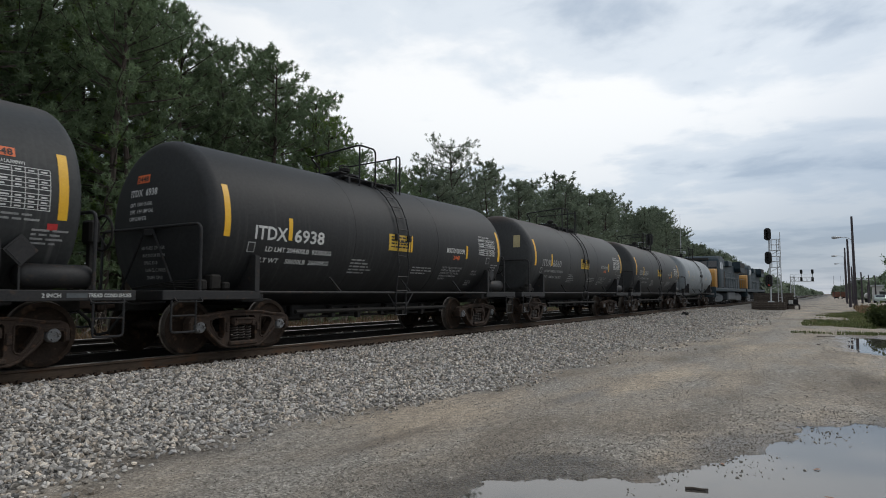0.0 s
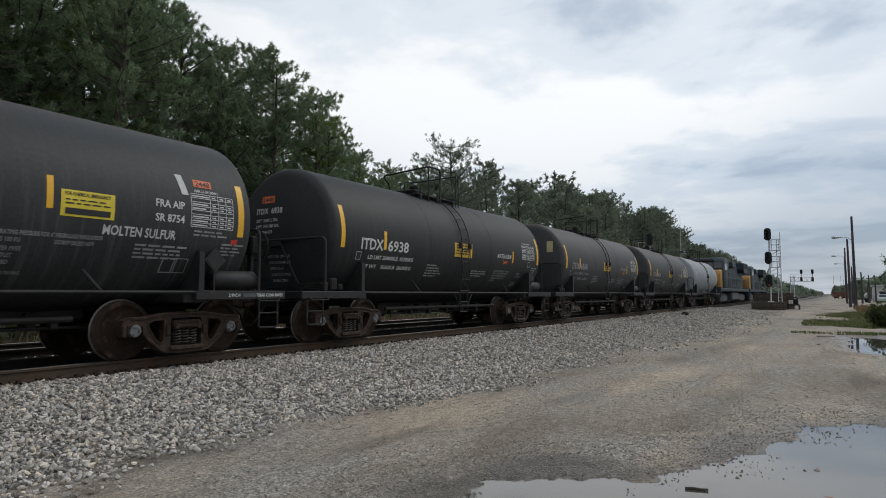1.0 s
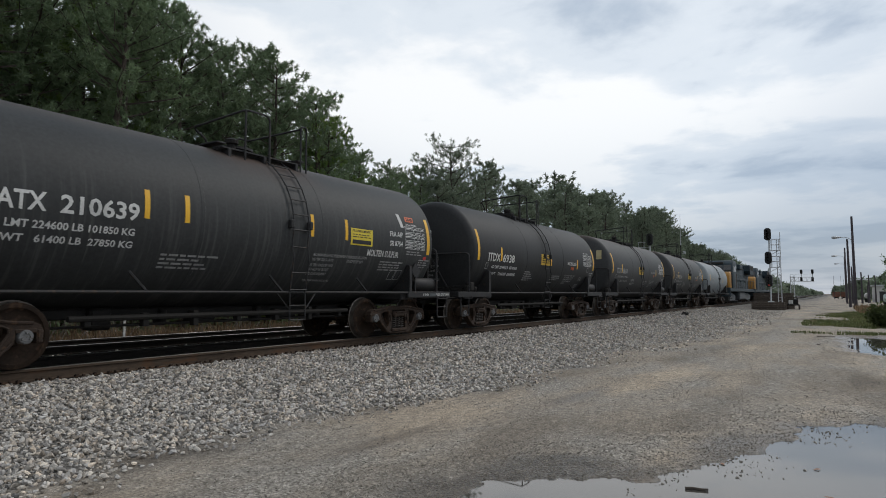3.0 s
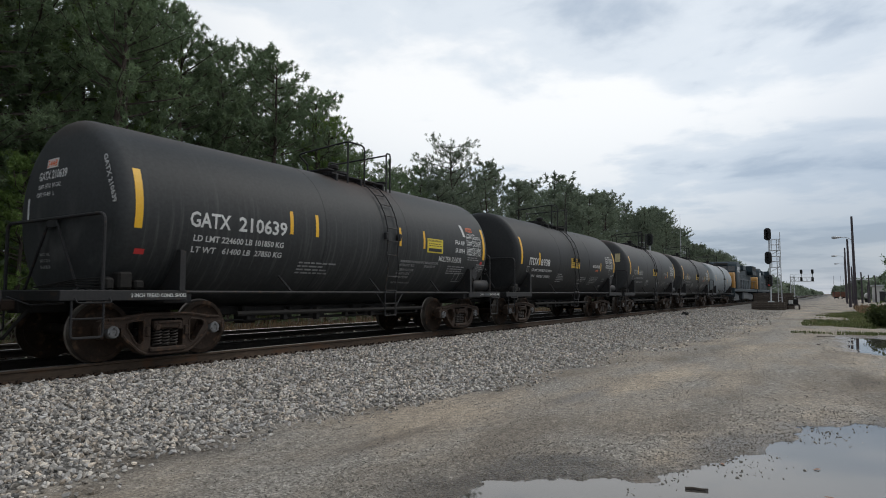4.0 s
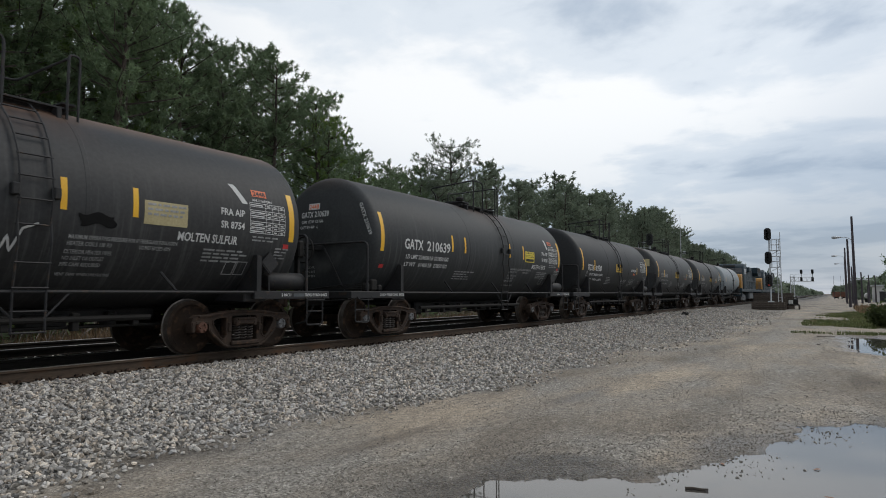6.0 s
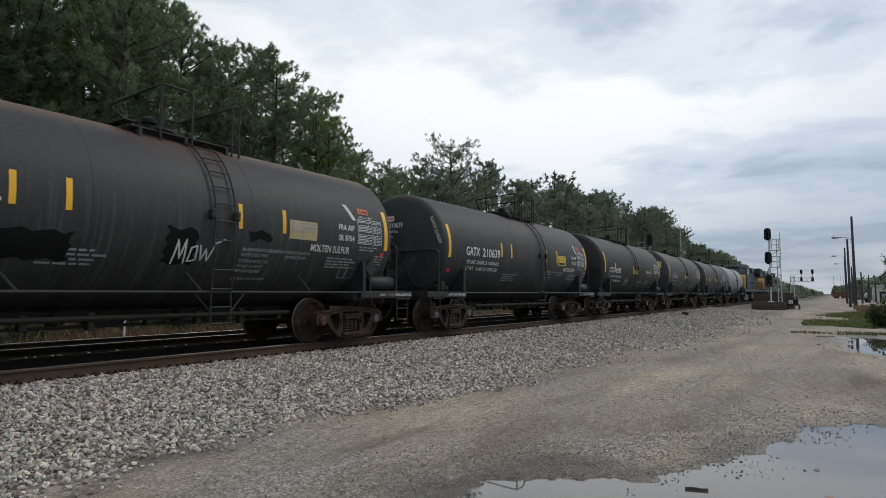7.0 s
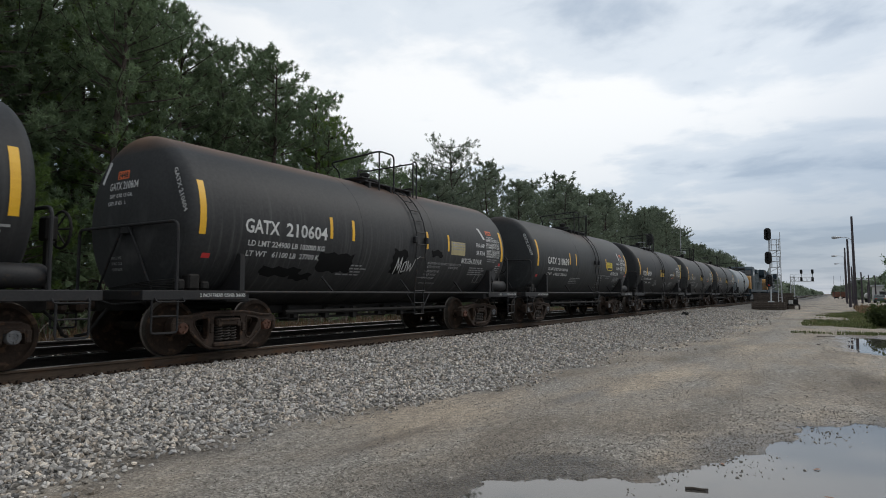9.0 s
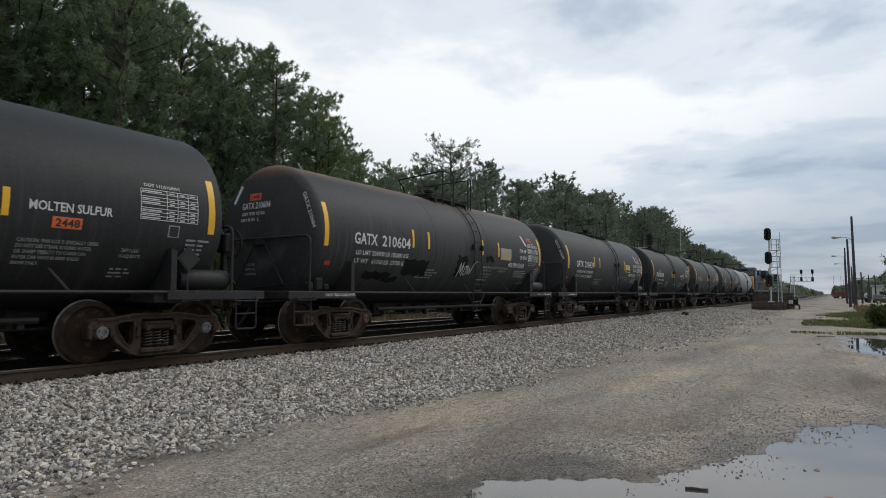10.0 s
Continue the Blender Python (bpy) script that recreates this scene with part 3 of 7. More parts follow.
def rocks(pos, size, seed, material, name, flat=(0.45, 0.85), sides=20):
    """Many broken stones in one mesh: squashed, jittered solids."""
    rng = np.random.default_rng(seed)
    bm = bmesh.new()
    if sides == 20:
        bmesh.ops.create_icosphere(bm, subdivisions=1, radius=1.0)
    else:
        bmesh.ops.create_cube(bm, size=1.3)
        bmesh.ops.triangulate(bm, faces=bm.faces)
    base = np.array([v.co for v in bm.verts])
    tris = np.array([[v.index for v in f.verts] for f in bm.faces])
    bm.free()
    kinds = []
    for _ in range(14):
        k = base * rng.uniform(0.55, 1.28, (len(base), 1)) * np.array([1.08, rng.uniform(0.5, 0.9), rng.uniform(*flat)])
        kinds.append(k)
    kinds = np.array(kinds)
    n = len(pos)
    which = rng.integers(0, 14, n)
    az, tilt, lean = rng.uniform(0, 2 * np.pi, n), rng.normal(0, 0.4, n), rng.normal(0, 0.4, n)
    v = kinds[which] * size[:, None, None]
    c, s = np.cos(tilt)[:, None], np.sin(tilt)[:, None]
    v = np.stack([v[..., 0], v[..., 1] * c - v[..., 2] * s, v[..., 1] * s + v[..., 2] * c], -1)
    c, s = np.cos(lean)[:, None], np.sin(lean)[:, None]
    v = np.stack([v[..., 0] * c + v[..., 2] * s, v[..., 1], -v[..., 0] * s + v[..., 2] * c], -1)
    c, s = np.cos(az)[:, None], np.sin(az)[:, None]
    v = np.stack([v[..., 0] * c - v[..., 1] * s, v[..., 0] * s + v[..., 1] * c, v[..., 2]], -1)
    v = v + pos[:, None, :]
    f = tris[None] + (np.arange(n) * len(base))[:, None, None]
    return new(name, raw_mesh(name, v.reshape(-1, 3), f.reshape(-1), 3, material))


def make_ballast():
    rng = np.random.default_rng(5)
    out, sizes = [], []
    for x0, x1, dens, s0, s1 in ((0.8, 9, 760, 0.015, 0.033), (9, 16, 420, 0.018, 0.037), (16, 30, 190, 0.020, 0.040), (30, 60, 50, 0.030, 0.05)):
        y0, y1 = (4.9 if x1 < 12 else 2.8), 9.45
        n = int((x1 - x0) * (y1 - y0) * dens)
        x, y = rng.uniform(x0, x1, n), rng.uniform(y0, y1, n)
        edge = y - toe(x) + 0.25 * value_noise(x, y, 0.9, 31) + 0.15 * value_noise(x, y, 3.5, 32)
        fade = 0.75 + 2.6 * smooth(8, 30, x)
        keep = rng.uniform(0, 1, n) < smooth(-fade, fade, edge)
        # a clear strip beside the rail's foot
        keep &= y < 9.36
        out.append(np.stack([x, y], 1)[keep])
        sizes.append((rng.uniform(s0, s1, n) * rng.choice([0.75, 1.0, 1.0, 1.35], n))[keep])
    # between the rails, between the tracks and on the far shoulder
    for x0, x1, y0, y1, dens in ((2, 22, 11.05, 12.85, 90), (2, 30, 14.6, 16.3, 60), (2, 22, 13.1, 14.4, 8), (4, 5, 9.6, 10.85, 2)):
        n = int((x1 - x0) * (y1 - y0) * dens)
        out.append(np.stack([rng.uniform(x0, x1, n), rng.uniform(y0, y1, n)], 1))
        sizes.append(rng.uniform(0.03, 0.055, n))
    xy, size = np.concatenate(out), np.concatenate(sizes)
    z = land(xy[:, 0], xy[:, 1]) + size * rng.uniform(-0.1, 0.8, len(size))
    ob = rocks(np.column_stack([xy, z]), size, 6, M_STONE, "ballast_stones")
    tagged(ob, "loose crushed grey granite ballast along the track", "ballast", kind="stuff")
    # small gravel on the yard, thick along the pool and thin elsewhere
    n = 150000
    r = np.exp(rng.uniform(np.log(3.6), np.log(38), n))
    ang = rng.uniform(radians(-4), radians(62), n)
    x, y = r * np.cos(ang), r * np.sin(ang)
    d = shore(x, y, PUDDLE)
    patch = value_noise(x * 0.45, y, 0.8, 41) + 0.5 * value_noise(x, y, 2.2, 42)
    p = 0.17 + 0.83 * smooth(1.6, 0.2, d + 0.4 * patch) + 0.35 * smooth(0.0, 0.8, patch)
    keep = (rng.uniform(0, 1, n) < p) & (y < toe(x) + 0.4) & (d > -0.22 + 0.15 * patch)
    x, y, r = x[keep], y[keep], r[keep]
    size = rng.uniform(0.0035, 0.0095, len(x)) * rng.choice([0.8, 1, 1, 1.6], len(x)) * (0.75 + r / 40)
    ob = rocks(np.column_stack([x, y, land(x, y) + size * 0.3]), size, 8, M_PEBBLE, "yard_gravel", sides=12)
    tagged(ob, "small loose gravel scattered over the muddy yard", "gravel", kind="stuff")
    # stones that stand out of the pool
    n = 9000
    x, y = rng.uniform(4.2, 9.2, n), rng.uniform(-0.6, 2.7, n)
    d = shore(x, y, PUDDLE)
    clump = value_noise(x, y, 1.6, 44) + 0.5 * value_noise(x, y, 4.0, 45)
    keep = (d < 0.15) & (d > -0.95) & (rng.uniform(0, 1, n) < smooth(-0.9, 0.02, d) ** 1.5 * smooth(0.0, 0.55, clump))
    size = (rng.uniform(0.003, 0.009, n) * rng.choice([0.8, 1, 1, 1.8], n))[keep]
    ob = rocks(np.column_stack([x[keep], y[keep], np.full(keep.sum(), -0.016) + size * 0.1]), size, 9, M_PEBBLE, "wet_stones")
    tagged(ob, "wet dark stones standing out of the puddle", "stones", kind="stuff")


make_ground()
make_pool(PUDDLE, "water_near", "still muddy puddle mirroring the overcast sky")
make_pool(PUDDLE_FAR, "water_far", "still puddle beside a grass strip mirroring trees and poles")
make_ballast()


# ---- tracks ----
def make_track(yc, name, label, x0, x1, spikes):
    tr = thing(name, pose(0, yc, ZR), label, "railway track", kind="structure")
    prof = [(-0.070, -0.180), (0.070, -0.180), (0.070, -0.166), (0.012, -0.148), (0.010, -0.052), (0.036, -0.042), (0.037, -0.010), (0.028, 0.0), (-0.028, 0.0),
            (-0.037, -0.010), (-0.036, -0.042), (-0.010, -0.052), (-0.012, -0.148), (-0.070, -0.166)]
    for side in (-1, 1):
        bm = bmesh.new()
        a = [bm.verts.new((x0, y, z)) for y, z in prof]
        b = [bm.verts.new((x1, y, z)) for y, z in prof]
        for i in range(len(prof)):
            j = (i + 1) % len(prof)
            f = bm.faces.new((a[i], a[j], b[j], b[i]))
            f.material_index = 1 if i in (6, 7, 8) else 0
        bm.faces.new(a[::-1]), bm.faces.new(b)
        bmesh.ops.recalc_face_normals(bm, faces=bm.faces)
        # only the near track's outer rail is brown; the others take the shade-darkened copy
        part("rail", bm, [M_RAIL if spikes and side < 0 else M_RAILDARK, M_RAILTOP], tr, at=pose(0, side * 0.7545, 0))
    tie = box_mesh("tie", (0.22, 2.6, 0.18), M_TIE, 0.012)
    plate = bmesh.new()
    for side in (-1, 1):
        add_box(plate, (0, side * 0.7545, 0), (0.18, 0.34, 0.014), 0.003)
        for dx in (-0.05, 0.05):
            for dy in (-0.085, 0.085):
                add_box(plate, (dx, side * 0.7545 + dy, 0.025), (0.028, 0.04, 0.04), 0.005)
    plate = mesh_of("tie_plate", plate, M_CAST)
    rng = random.Random(17)
    for i in range(120):
        x = 1.0 + i * 0.51
        t = part("tie", tie, None, tr, at=pose(x + rng.uniform(-0.02, 0.02), rng.uniform(-0.03, 0.03), -0.18 - 0.014 - 0.09, 0, 0, rng.uniform(-0.8, 0.8)))
        part("tie_plate", plate, None, t, at=pose(0, 0, 0.09 + 0.007))
    bm = bmesh.new()
    for i in range(400):
        add_box(bm, (62.2 + i * 0.51, 0, -0.284), (0.22, 2.6, 0.18))
    ob = part("far_ties", bm, M_TIE, tr)
    ob["kind"] = "stuff"
    bm = bmesh.new()
    for i in range(24):
        add_box(bm, (0.5 - i * 0.51, 0, -0.284), (0.22, 2.6, 0.18))
    part("tie", bm, M_TIE, tr)
    if spikes:
        # rail anchors on the near rail's foot
        anchor = bmesh.new()
        add_box(anchor, (0, 0, 0), (0.03, 0.05, 0.05), 0.008)
        add_box(anchor, (0.012, -0.02, 0.02), (0.05, 0.02, 0.03), 0.006)
        anchor = mesh_of("rail_anchor", anchor, M_CAST)
        for i in range(80):
            for dx in (-0.14, 0.15):
                part("rail_anchor", anchor, None, tr, at=pose(1.0 + i * 0.51 + dx + rng.uniform(-0.03, 0.03), -0.7545 - 0.085, -0.165))


make_track(YC, "track_near", "rusty-sided steel rails on ties bedded in grey ballast", -60, 900, True)
make_track(YC2, "track_far", "second railway track with dark ties, empty, beside the wood", -60, 900, False)


# ---- train ----
ZC, RT = 2.29, 1.50     # middle and radius of a tank over the rails
MESH = {}


def shared(key, make):
    if key not in MESH:
        MESH[key] = make()
    return MESH[key]


def text_mesh(text):
    """Flat letters 1 unit high, from the built-in font, cut into bands so that they can be bent. Returns vertices, faces and width."""
    cu = bpy.data.curves.new("letters", "FONT")
    cu.body, cu.size, cu.resolution_u, cu.offset = text, 1.0, 2, 0.022
    ob = bpy.data.objects.new("letters", cu)
    me = bpy.data.meshes.new_from_object(ob)
    bpy.data.objects.remove(ob)
    bm = bmesh.new()
    bm.from_mesh(me)
    bpy.data.meshes.remove(me)
    for k in range(1, 5):
        bmesh.ops.bisect_plane(bm, geom=bm.verts[:] + bm.edges[:] + bm.faces[:], plane_co=(0, k * 0.146, 0), plane_no=(0, 1, 0))
    xs = [v.co.x for v in bm.verts]
    lo, hi = min(xs), max(xs)
    for v in bm.verts:
        v.co.x -= lo
        v.co.y /= 0.73
    return bm, hi - lo


def on_side(bm, x0, zc, lift):
    """Bends a flat drawing (x along, y up from the line) onto the tank's near side; zc is the height of its base line."""
    th0 = math.asin(max(-1, min(1, (zc - ZC) / RT)))
    for v in bm.verts:
        th = th0 + v.co.y / RT
        r = RT + lift
        v.co = Vector((x0 + v.co.x, -r * math.cos(th), ZC + r * math.sin(th)))
    bmesh.ops.recalc_face_normals(bm, faces=bm.faces)
    for f in bm.faces:
        if f.normal.y > 0:
            f.normal_flip()


def head_x(half, r):
    """How far the tank's head stands out at a radius from its middle."""
    return half + 0.12 * (1 - min(1, r / (RT - 0.20)) ** 2)


def on_head(bm, y0, z0, half, lift, turn=0.0):
    """Lays a flat drawing on the rear head; it starts at y0 (the car's left) and reads towards the near side."""
    c, s = math.cos(turn), math.sin(turn)
    for v in bm.verts:
        u, w = v.co.x * c - v.co.y * s, v.co.x * s + v.co.y * c
        y, z = y0 - u, z0 + w
        v.co = Vector((-head_x(half, math.hypot(y, z - ZC)) - lift, y, z))
    bmesh.ops.recalc_face_normals(bm, faces=bm.faces)
    for f in bm.faces:
        if f.normal.x > 0:
            f.normal_flip()


def letter(car, text, x0, z0, height, width, mat=None, lift=0.005):
    bm, w = text_mesh(text)
    bmesh.ops.scale(bm, vec=((width / w) if width else height, height, 1), verts=bm.verts)
    on_side(bm, x0, z0, lift)
    if height < 0.09:
        part("lettering", bm, mat or M_WHITE, car)
        return
    # large letters: each one a piece of its own
    left = set(bm.verts)
    while left:
        todo, seen = [left.pop()], set()
        while todo:
            v = todo.pop()
            seen.add(v)
            for e in v.link_edges:
                o = e.other_vert(v)
                if o in left:
                    left.discard(o)
                    todo.append(o)
        one = bmesh.new()
        made = {v: one.verts.new(v.co) for v in seen}
        for f in {f for v in seen for f in v.link_faces}:
            one.faces.new([made[v] for v in f.verts])
        part("letter", one, mat or M_WHITE, car)
    bm.free()


def head_letter(car, half, text, y0, z0, height, width, mat=None, turn=0.0, lift=0.005):
    bm, w = text_mesh(text)
    bmesh.ops.scale(bm, vec=((width / w) if width else height, height, 1), verts=bm.verts)
    on_head(bm, y0, z0, half, lift, turn)
    part("lettering", bm, mat or M_WHITE, car)


def patch_bm(w, h, nx=1, ny=8):
    bm = bmesh.new()
    g = [[bm.verts.new((w * i / nx, h * j / ny, 0)) for j in range(ny + 1)] for i in range(nx + 1)]
    for i in range(nx):
        for j in range(ny):
            bm.faces.new((g[i][j], g[i + 1][j], g[i + 1][j + 1], g[i][j + 1]))
    return bm


def patch(car, name, x0, z0, w, h, mat, lift=0.004, label="", skew=0.0):
    bm = patch_bm(w, h)
    for v in bm.verts:
        v.co.x += v.co.y * skew
    on_side(bm, x0, z0, lift)
    return part(name, bm, mat, car, label)


def head_patch(car, half, name, y0, z0, w, h, mat, turn=0.0, lift=0.004):
    bm = patch_bm(w, h, 4, 4)
    on_head(bm, y0, z0, half, lift, turn)
    return part(name, bm, mat, car)


def scribble(car, x0, z0, rows, mat, seed, width, height=0.035, gap=0.075):
    """Lines of small unreadable print, as bars."""
    rng = random.Random(seed)
    bm = bmesh.new()
    for r in range(rows):
        x = 0.0
        while x < width * (0.75 + 0.25 * rng.random()):
            w = rng.uniform(0.06, 0.22)
            q = [bm.verts.new(p) for p in ((x, -r * gap, 0), (x + w, -r * gap, 0), (x + w, -r * gap + height, 0), (x, -r * gap + height, 0))]
            bm.faces.new(q)
            x += w + 0.035
    on_side(bm, x0, z0, 0.005)
    part("small_print", bm, mat, car)


def data_table(car, x0, z0, w, h, seed):
    """The ruled test table: frame lines, row lines and unreadable entries."""
    rng = random.Random(seed)
    bm = bmesh.new()

    def bar(x, y, dx, dy):
        n = max(1, int(dy / 0.06))
        for k in range(n):
            bm.faces.new([bm.verts.new(p) for p in ((x, y + dy * k / n, 0), (x + dx, y + dy * k / n, 0), (x + dx, y + dy * (k + 1) / n, 0), (x, y + dy * (k + 1) / n, 0))])
    for k in range(9):
        bar(0, h * k / 8, w, 0.010)
    for fx in (0, 0.44, 0.63, 0.82, 1):
        bar(w * fx - 0.004, 0, 0.010, h)
    for k in range(8):
        if k in (3, 6):
            continue
        y = h * k / 8 + h * 0.03
        bar(0.02, y + h * 0.015, w * rng.uniform(0.28, 0.40), h * 0.04)
        for fx in (0.46, 0.65, 0.84):
            bar(w * fx + 0.02, y + h * 0.015, w * 0.09, h * 0.04)
    on_side(bm, x0, z0, 0.005)
    part("data_table", bm, M_WHITE, car, "white ruled test table")


def wheel_mesh():
    bm = bmesh.new()
    prof = [(-0.070, 0.0), (-0.070, 0.13), (-0.045, 0.145), (-0.030, 0.20), (-0.036, 0.33), (-0.060, 0.375), (-0.075, 0.385), (-0.076, 0.440), (-0.068, 0.453), (-0.030, 0.457),
            (0.035, 0.462), (0.045, 0.484), (0.060, 0.486), (0.068, 0.470), (0.068, 0.385), (0.030, 0.36), (0.016, 0.22), (0.060, 0.15), (0.060, 0.0)]
    mats = [0] * (len(prof) - 1)
    for i in (8, 9, 10):
        mats[i] = 1
    add_lathe(bm, prof, 36, "y", mats)
    return mesh_of("wheel", bm, [M_WHEEL, M_TREAD], True, 35)


def cap_mesh(mat):
    bm = bmesh.new()
    add_lathe(bm, [(0.09, 0.098), (0.0, 0.098), (-0.022, 0.088), (-0.026, 0.050), (-0.018, 0.045), (-0.018, 0.0)], 18, "y")
    for k in range(3):
        a = k * 2 * math.pi / 3
        vs = bmesh.ops.create_cone(bm, cap_ends=True, segments=6, radius1=0.021, radius2=0.019, depth=0.03)["verts"]
        bmesh.ops.rotate(bm, cent=(0, 0, 0), matrix=Matrix.Rotation(radians(90), 3, "X"), verts=vs)
        bmesh.ops.translate(bm, vec=(0.058 * math.cos(a), -0.035, 0.058 * math.sin(a)), verts=vs)
    return mesh_of("bearing_cap", bm, mat, True, 35)


def frame_mesh():
    """A cast truck side frame: one plate with two rounded windows and a spring opening, ribbed along its edges. Middle at x 0, outer face at y -0.11."""
    half = [(0.0, 0.735), (0.34, 0.725), (0.54, 0.70), (0.72, 0.668), (0.97, 0.658), (1.07, 0.615), (1.11, 0.53), (1.10, 0.38), (1.03, 0.36), (1.02, 0.50), (0.97, 0.545),
            (0.81, 0.545), (0.765, 0.50), (0.755, 0.38), (0.69, 0.31), (0.47, 0.125), (0.36, 0.078), (0.0, 0.066)]
    outer = half + [(-x, z) for x, z in half[-2:0:-1]]
    hole = [(0.42, 0.622), (0.60, 0.606), (0.675, 0.57), (0.678, 0.50), (0.53, 0.275), (0.475, 0.235), (0.425, 0.25), (0.395, 0.30), (0.395, 0.59)]
    bay = [(0.26, 0.635), (0.285, 0.60), (0.285, 0.21), (0.26, 0.185), (-0.26, 0.185), (-0.285, 0.21), (-0.285, 0.60), (-0.26, 0.635)]
    bm = bmesh.new()
    edges = []
    for loop in (outer, hole, [(-x, z) for x, z in hole], bay):
        vs = [bm.verts.new((x, -0.11, z)) for x, z in loop]
        edges += [bm.edges.new((vs[i], vs[(i + 1) % len(vs)])) for i in range(len(vs))]
    bmesh.ops.triangle_fill(bm, edges=edges, use_beauty=True)
    r = bmesh.ops.extrude_face_region(bm, geom=bm.faces[:])
    bmesh.ops.translate(bm, vec=(0, 0.15, 0), verts=[v for v in r["geom"] if isinstance(v, bmesh.types.BMVert)])
    bmesh.ops.recalc_face_normals(bm, faces=bm.faces)
    # raised ribs along the top member, the windows and the slanted legs
    add_tube(bm, [(x, -0.112, z - 0.022) for x, z in [(-0.97, 0.658), (-0.72, 0.668), (-0.54, 0.70), (-0.34, 0.725), (0.34, 0.725), (0.54, 0.70), (0.72, 0.668), (0.97, 0.658)]], 0.026, 6)
    for k in (-1, 1):
        add_tube(bm, [(k * x, -0.112, z) for x, z in hole + hole[:1]], 0.017, 5)
        add_tube(bm, [(k * x, -0.112, z) for x, z in [(0.74, 0.40), (0.68, 0.325), (0.47, 0.145), (0.36, 0.098), (0.0, 0.088)]], 0.024, 6)
        # bearing adapter over the journal and the column lug
        add_box(bm, (k * 0.889, -0.02, 0.535), (0.27, 0.20, 0.06), 0.012)
        add_box(bm, (k * 0.335, -0.12, 0.44), (0.07, 0.05, 0.16), 0.012)
        add_box(bm, (k * 1.065, -0.10, 0.46), (0.07, 0.06, 0.18), 0.014)
    # spring seat
    add_box(bm, (0, -0.045, 0.155), (0.62, 0.24, 0.075), 0.018)
    # bolster end with its lip and wedges
    add_box(bm, (0, -0.04, 0.535), (0.50, 0.25, 0.13), 0.025)
    add_box(bm, (0, -0.165, 0.575), (0.40, 0.05, 0.035), 0.01)
    for k in (-1, 1):
        add_box(bm, (k * 0.20, -0.155, 0.50), (0.08, 0.05, 0.10), 0.015)
    return mesh_of("side_frame", bm, M_CAST)


def spring_mesh():
    bm = bmesh.new()
    n, turns, r = 60, 5.5, 0.062
    pts = [(r * math.cos(2 * math.pi * turns * i / n), r * math.sin(2 * math.pi * turns * i / n), 0.205 + 0.255 * i / n) for i in range(n + 1)]
    add_tube(bm, pts, 0.013, 5)
    return mesh_of("spring", bm, M_SPRING, True)


WHEELSETS = []


def add_trucks(car, centres, base=1.778, rusty=(), axles=(-1, 1)):
    for ti, xc in enumerate(centres):
        bm = bmesh.new()
        add_box(bm, (0, 0, 0.56), (0.40, 2.0, 0.22), 0.03)
        add_box(bm, (0, 0, 0.70), (0.36, 0.36, 0.10), 0.02)
        for s in (-1, 1):
            add_box(bm, (s * 0.38, 0, 0.42), (0.06, 1.9, 0.12), 0.01)
            for y in (-0.75, 0.75):
                add_prism(bm, [(s * 0.36, 0.30), (s * 0.40, 0.30), (s * 0.42, 0.62), (s * 0.37, 0.62)], y - 0.05, y + 0.05)
        part("truck_bolster", bm, M_UNDER, car, at=pose(xc, 0, 0))
        for side in (-1, 1):
            fr = part("side_frame", shared("frame", frame_mesh), None, car, at=pose(xc, side * 1.03, 0, 0, 0, 0 if side < 0 else 180))
            if side < 0:
                for dx, dy in ((-0.145, -0.06), (0.0, -0.06), (0.145, -0.06), (-0.07, 0.04), (0.07, 0.04)):
                    part("spring", shared("spring", spring_mesh), None, fr, at=pose(dx, dy, 0))
        for ai, a in enumerate(axles):
            xw = xc + a * base / 2

            def axle():
                b = bmesh.new()
                add_lathe(b, [(-1.10, 0), (-1.10, 0.07), (-0.92, 0.08), (-0.84, 0.095), (0, 0.085), (0.84, 0.095), (0.92, 0.08), (1.10, 0.07), (1.10, 0)], 14, "y")
                return mesh_of("wheelset", b, M_WHEEL, True, 40)
            ws = part("wheelset", shared("axle", axle), None, car, at=pose(xw, 0, 0.457))
            for side in (-1, 1):
                part("wheel", shared("wheel", wheel_mesh), None, ws, at=pose(0, side * 0.762, 0, 0, 0, 0 if side < 0 else 180))
                key = "cap_rust" if (ti * 2 + ai) in rusty else "cap"
                part("bearing_cap", shared(key, lambda: cap_mesh(M_CAP_RUST if key == "cap_rust" else M_CAP)), None, ws, at=pose(0, side * 1.14, 0, 0, 0, 0 if side < 0 else 180))
            WHEELSETS.append((ws, xw))


def tank_mesh(half, material, seams):
    bm = bmesh.new()
    k = 0.20
    prof = [(-half - 0.12, 0)]
    for r in (0.3, 0.6, 0.9, 1.15, RT - k):
        prof.append((-head_x(half, r), r))
    for i in range(1, 6):
        a = i * math.pi / 10
        prof.append((-half + k - k * math.cos(a), RT - k + k * math.sin(a)))
    for s in seams:
        prof += [(s - 0.035, RT), (s - 0.03, RT + 0.004), (s + 0.03, RT + 0.004), (s + 0.035, RT)]
    for i in range(5, 0, -1):
        a = i * math.pi / 10
        prof.append((half - k + k * math.cos(a), RT - k + k * math.sin(a)))
    for r in (RT - k, 1.15, 0.9, 0.6, 0.3):
        prof.append((head_x(half, r), r))
    prof.append((half + 0.12, 0))
    add_lathe(bm, prof, 72, "x")
    bmesh.ops.translate(bm, vec=(0, 0, ZC), verts=bm.verts)
    return mesh_of("tank", bm, material, True, 30)


def side_point(th, r, x):
    return (x, -r * math.cos(th), ZC + r * math.sin(th))


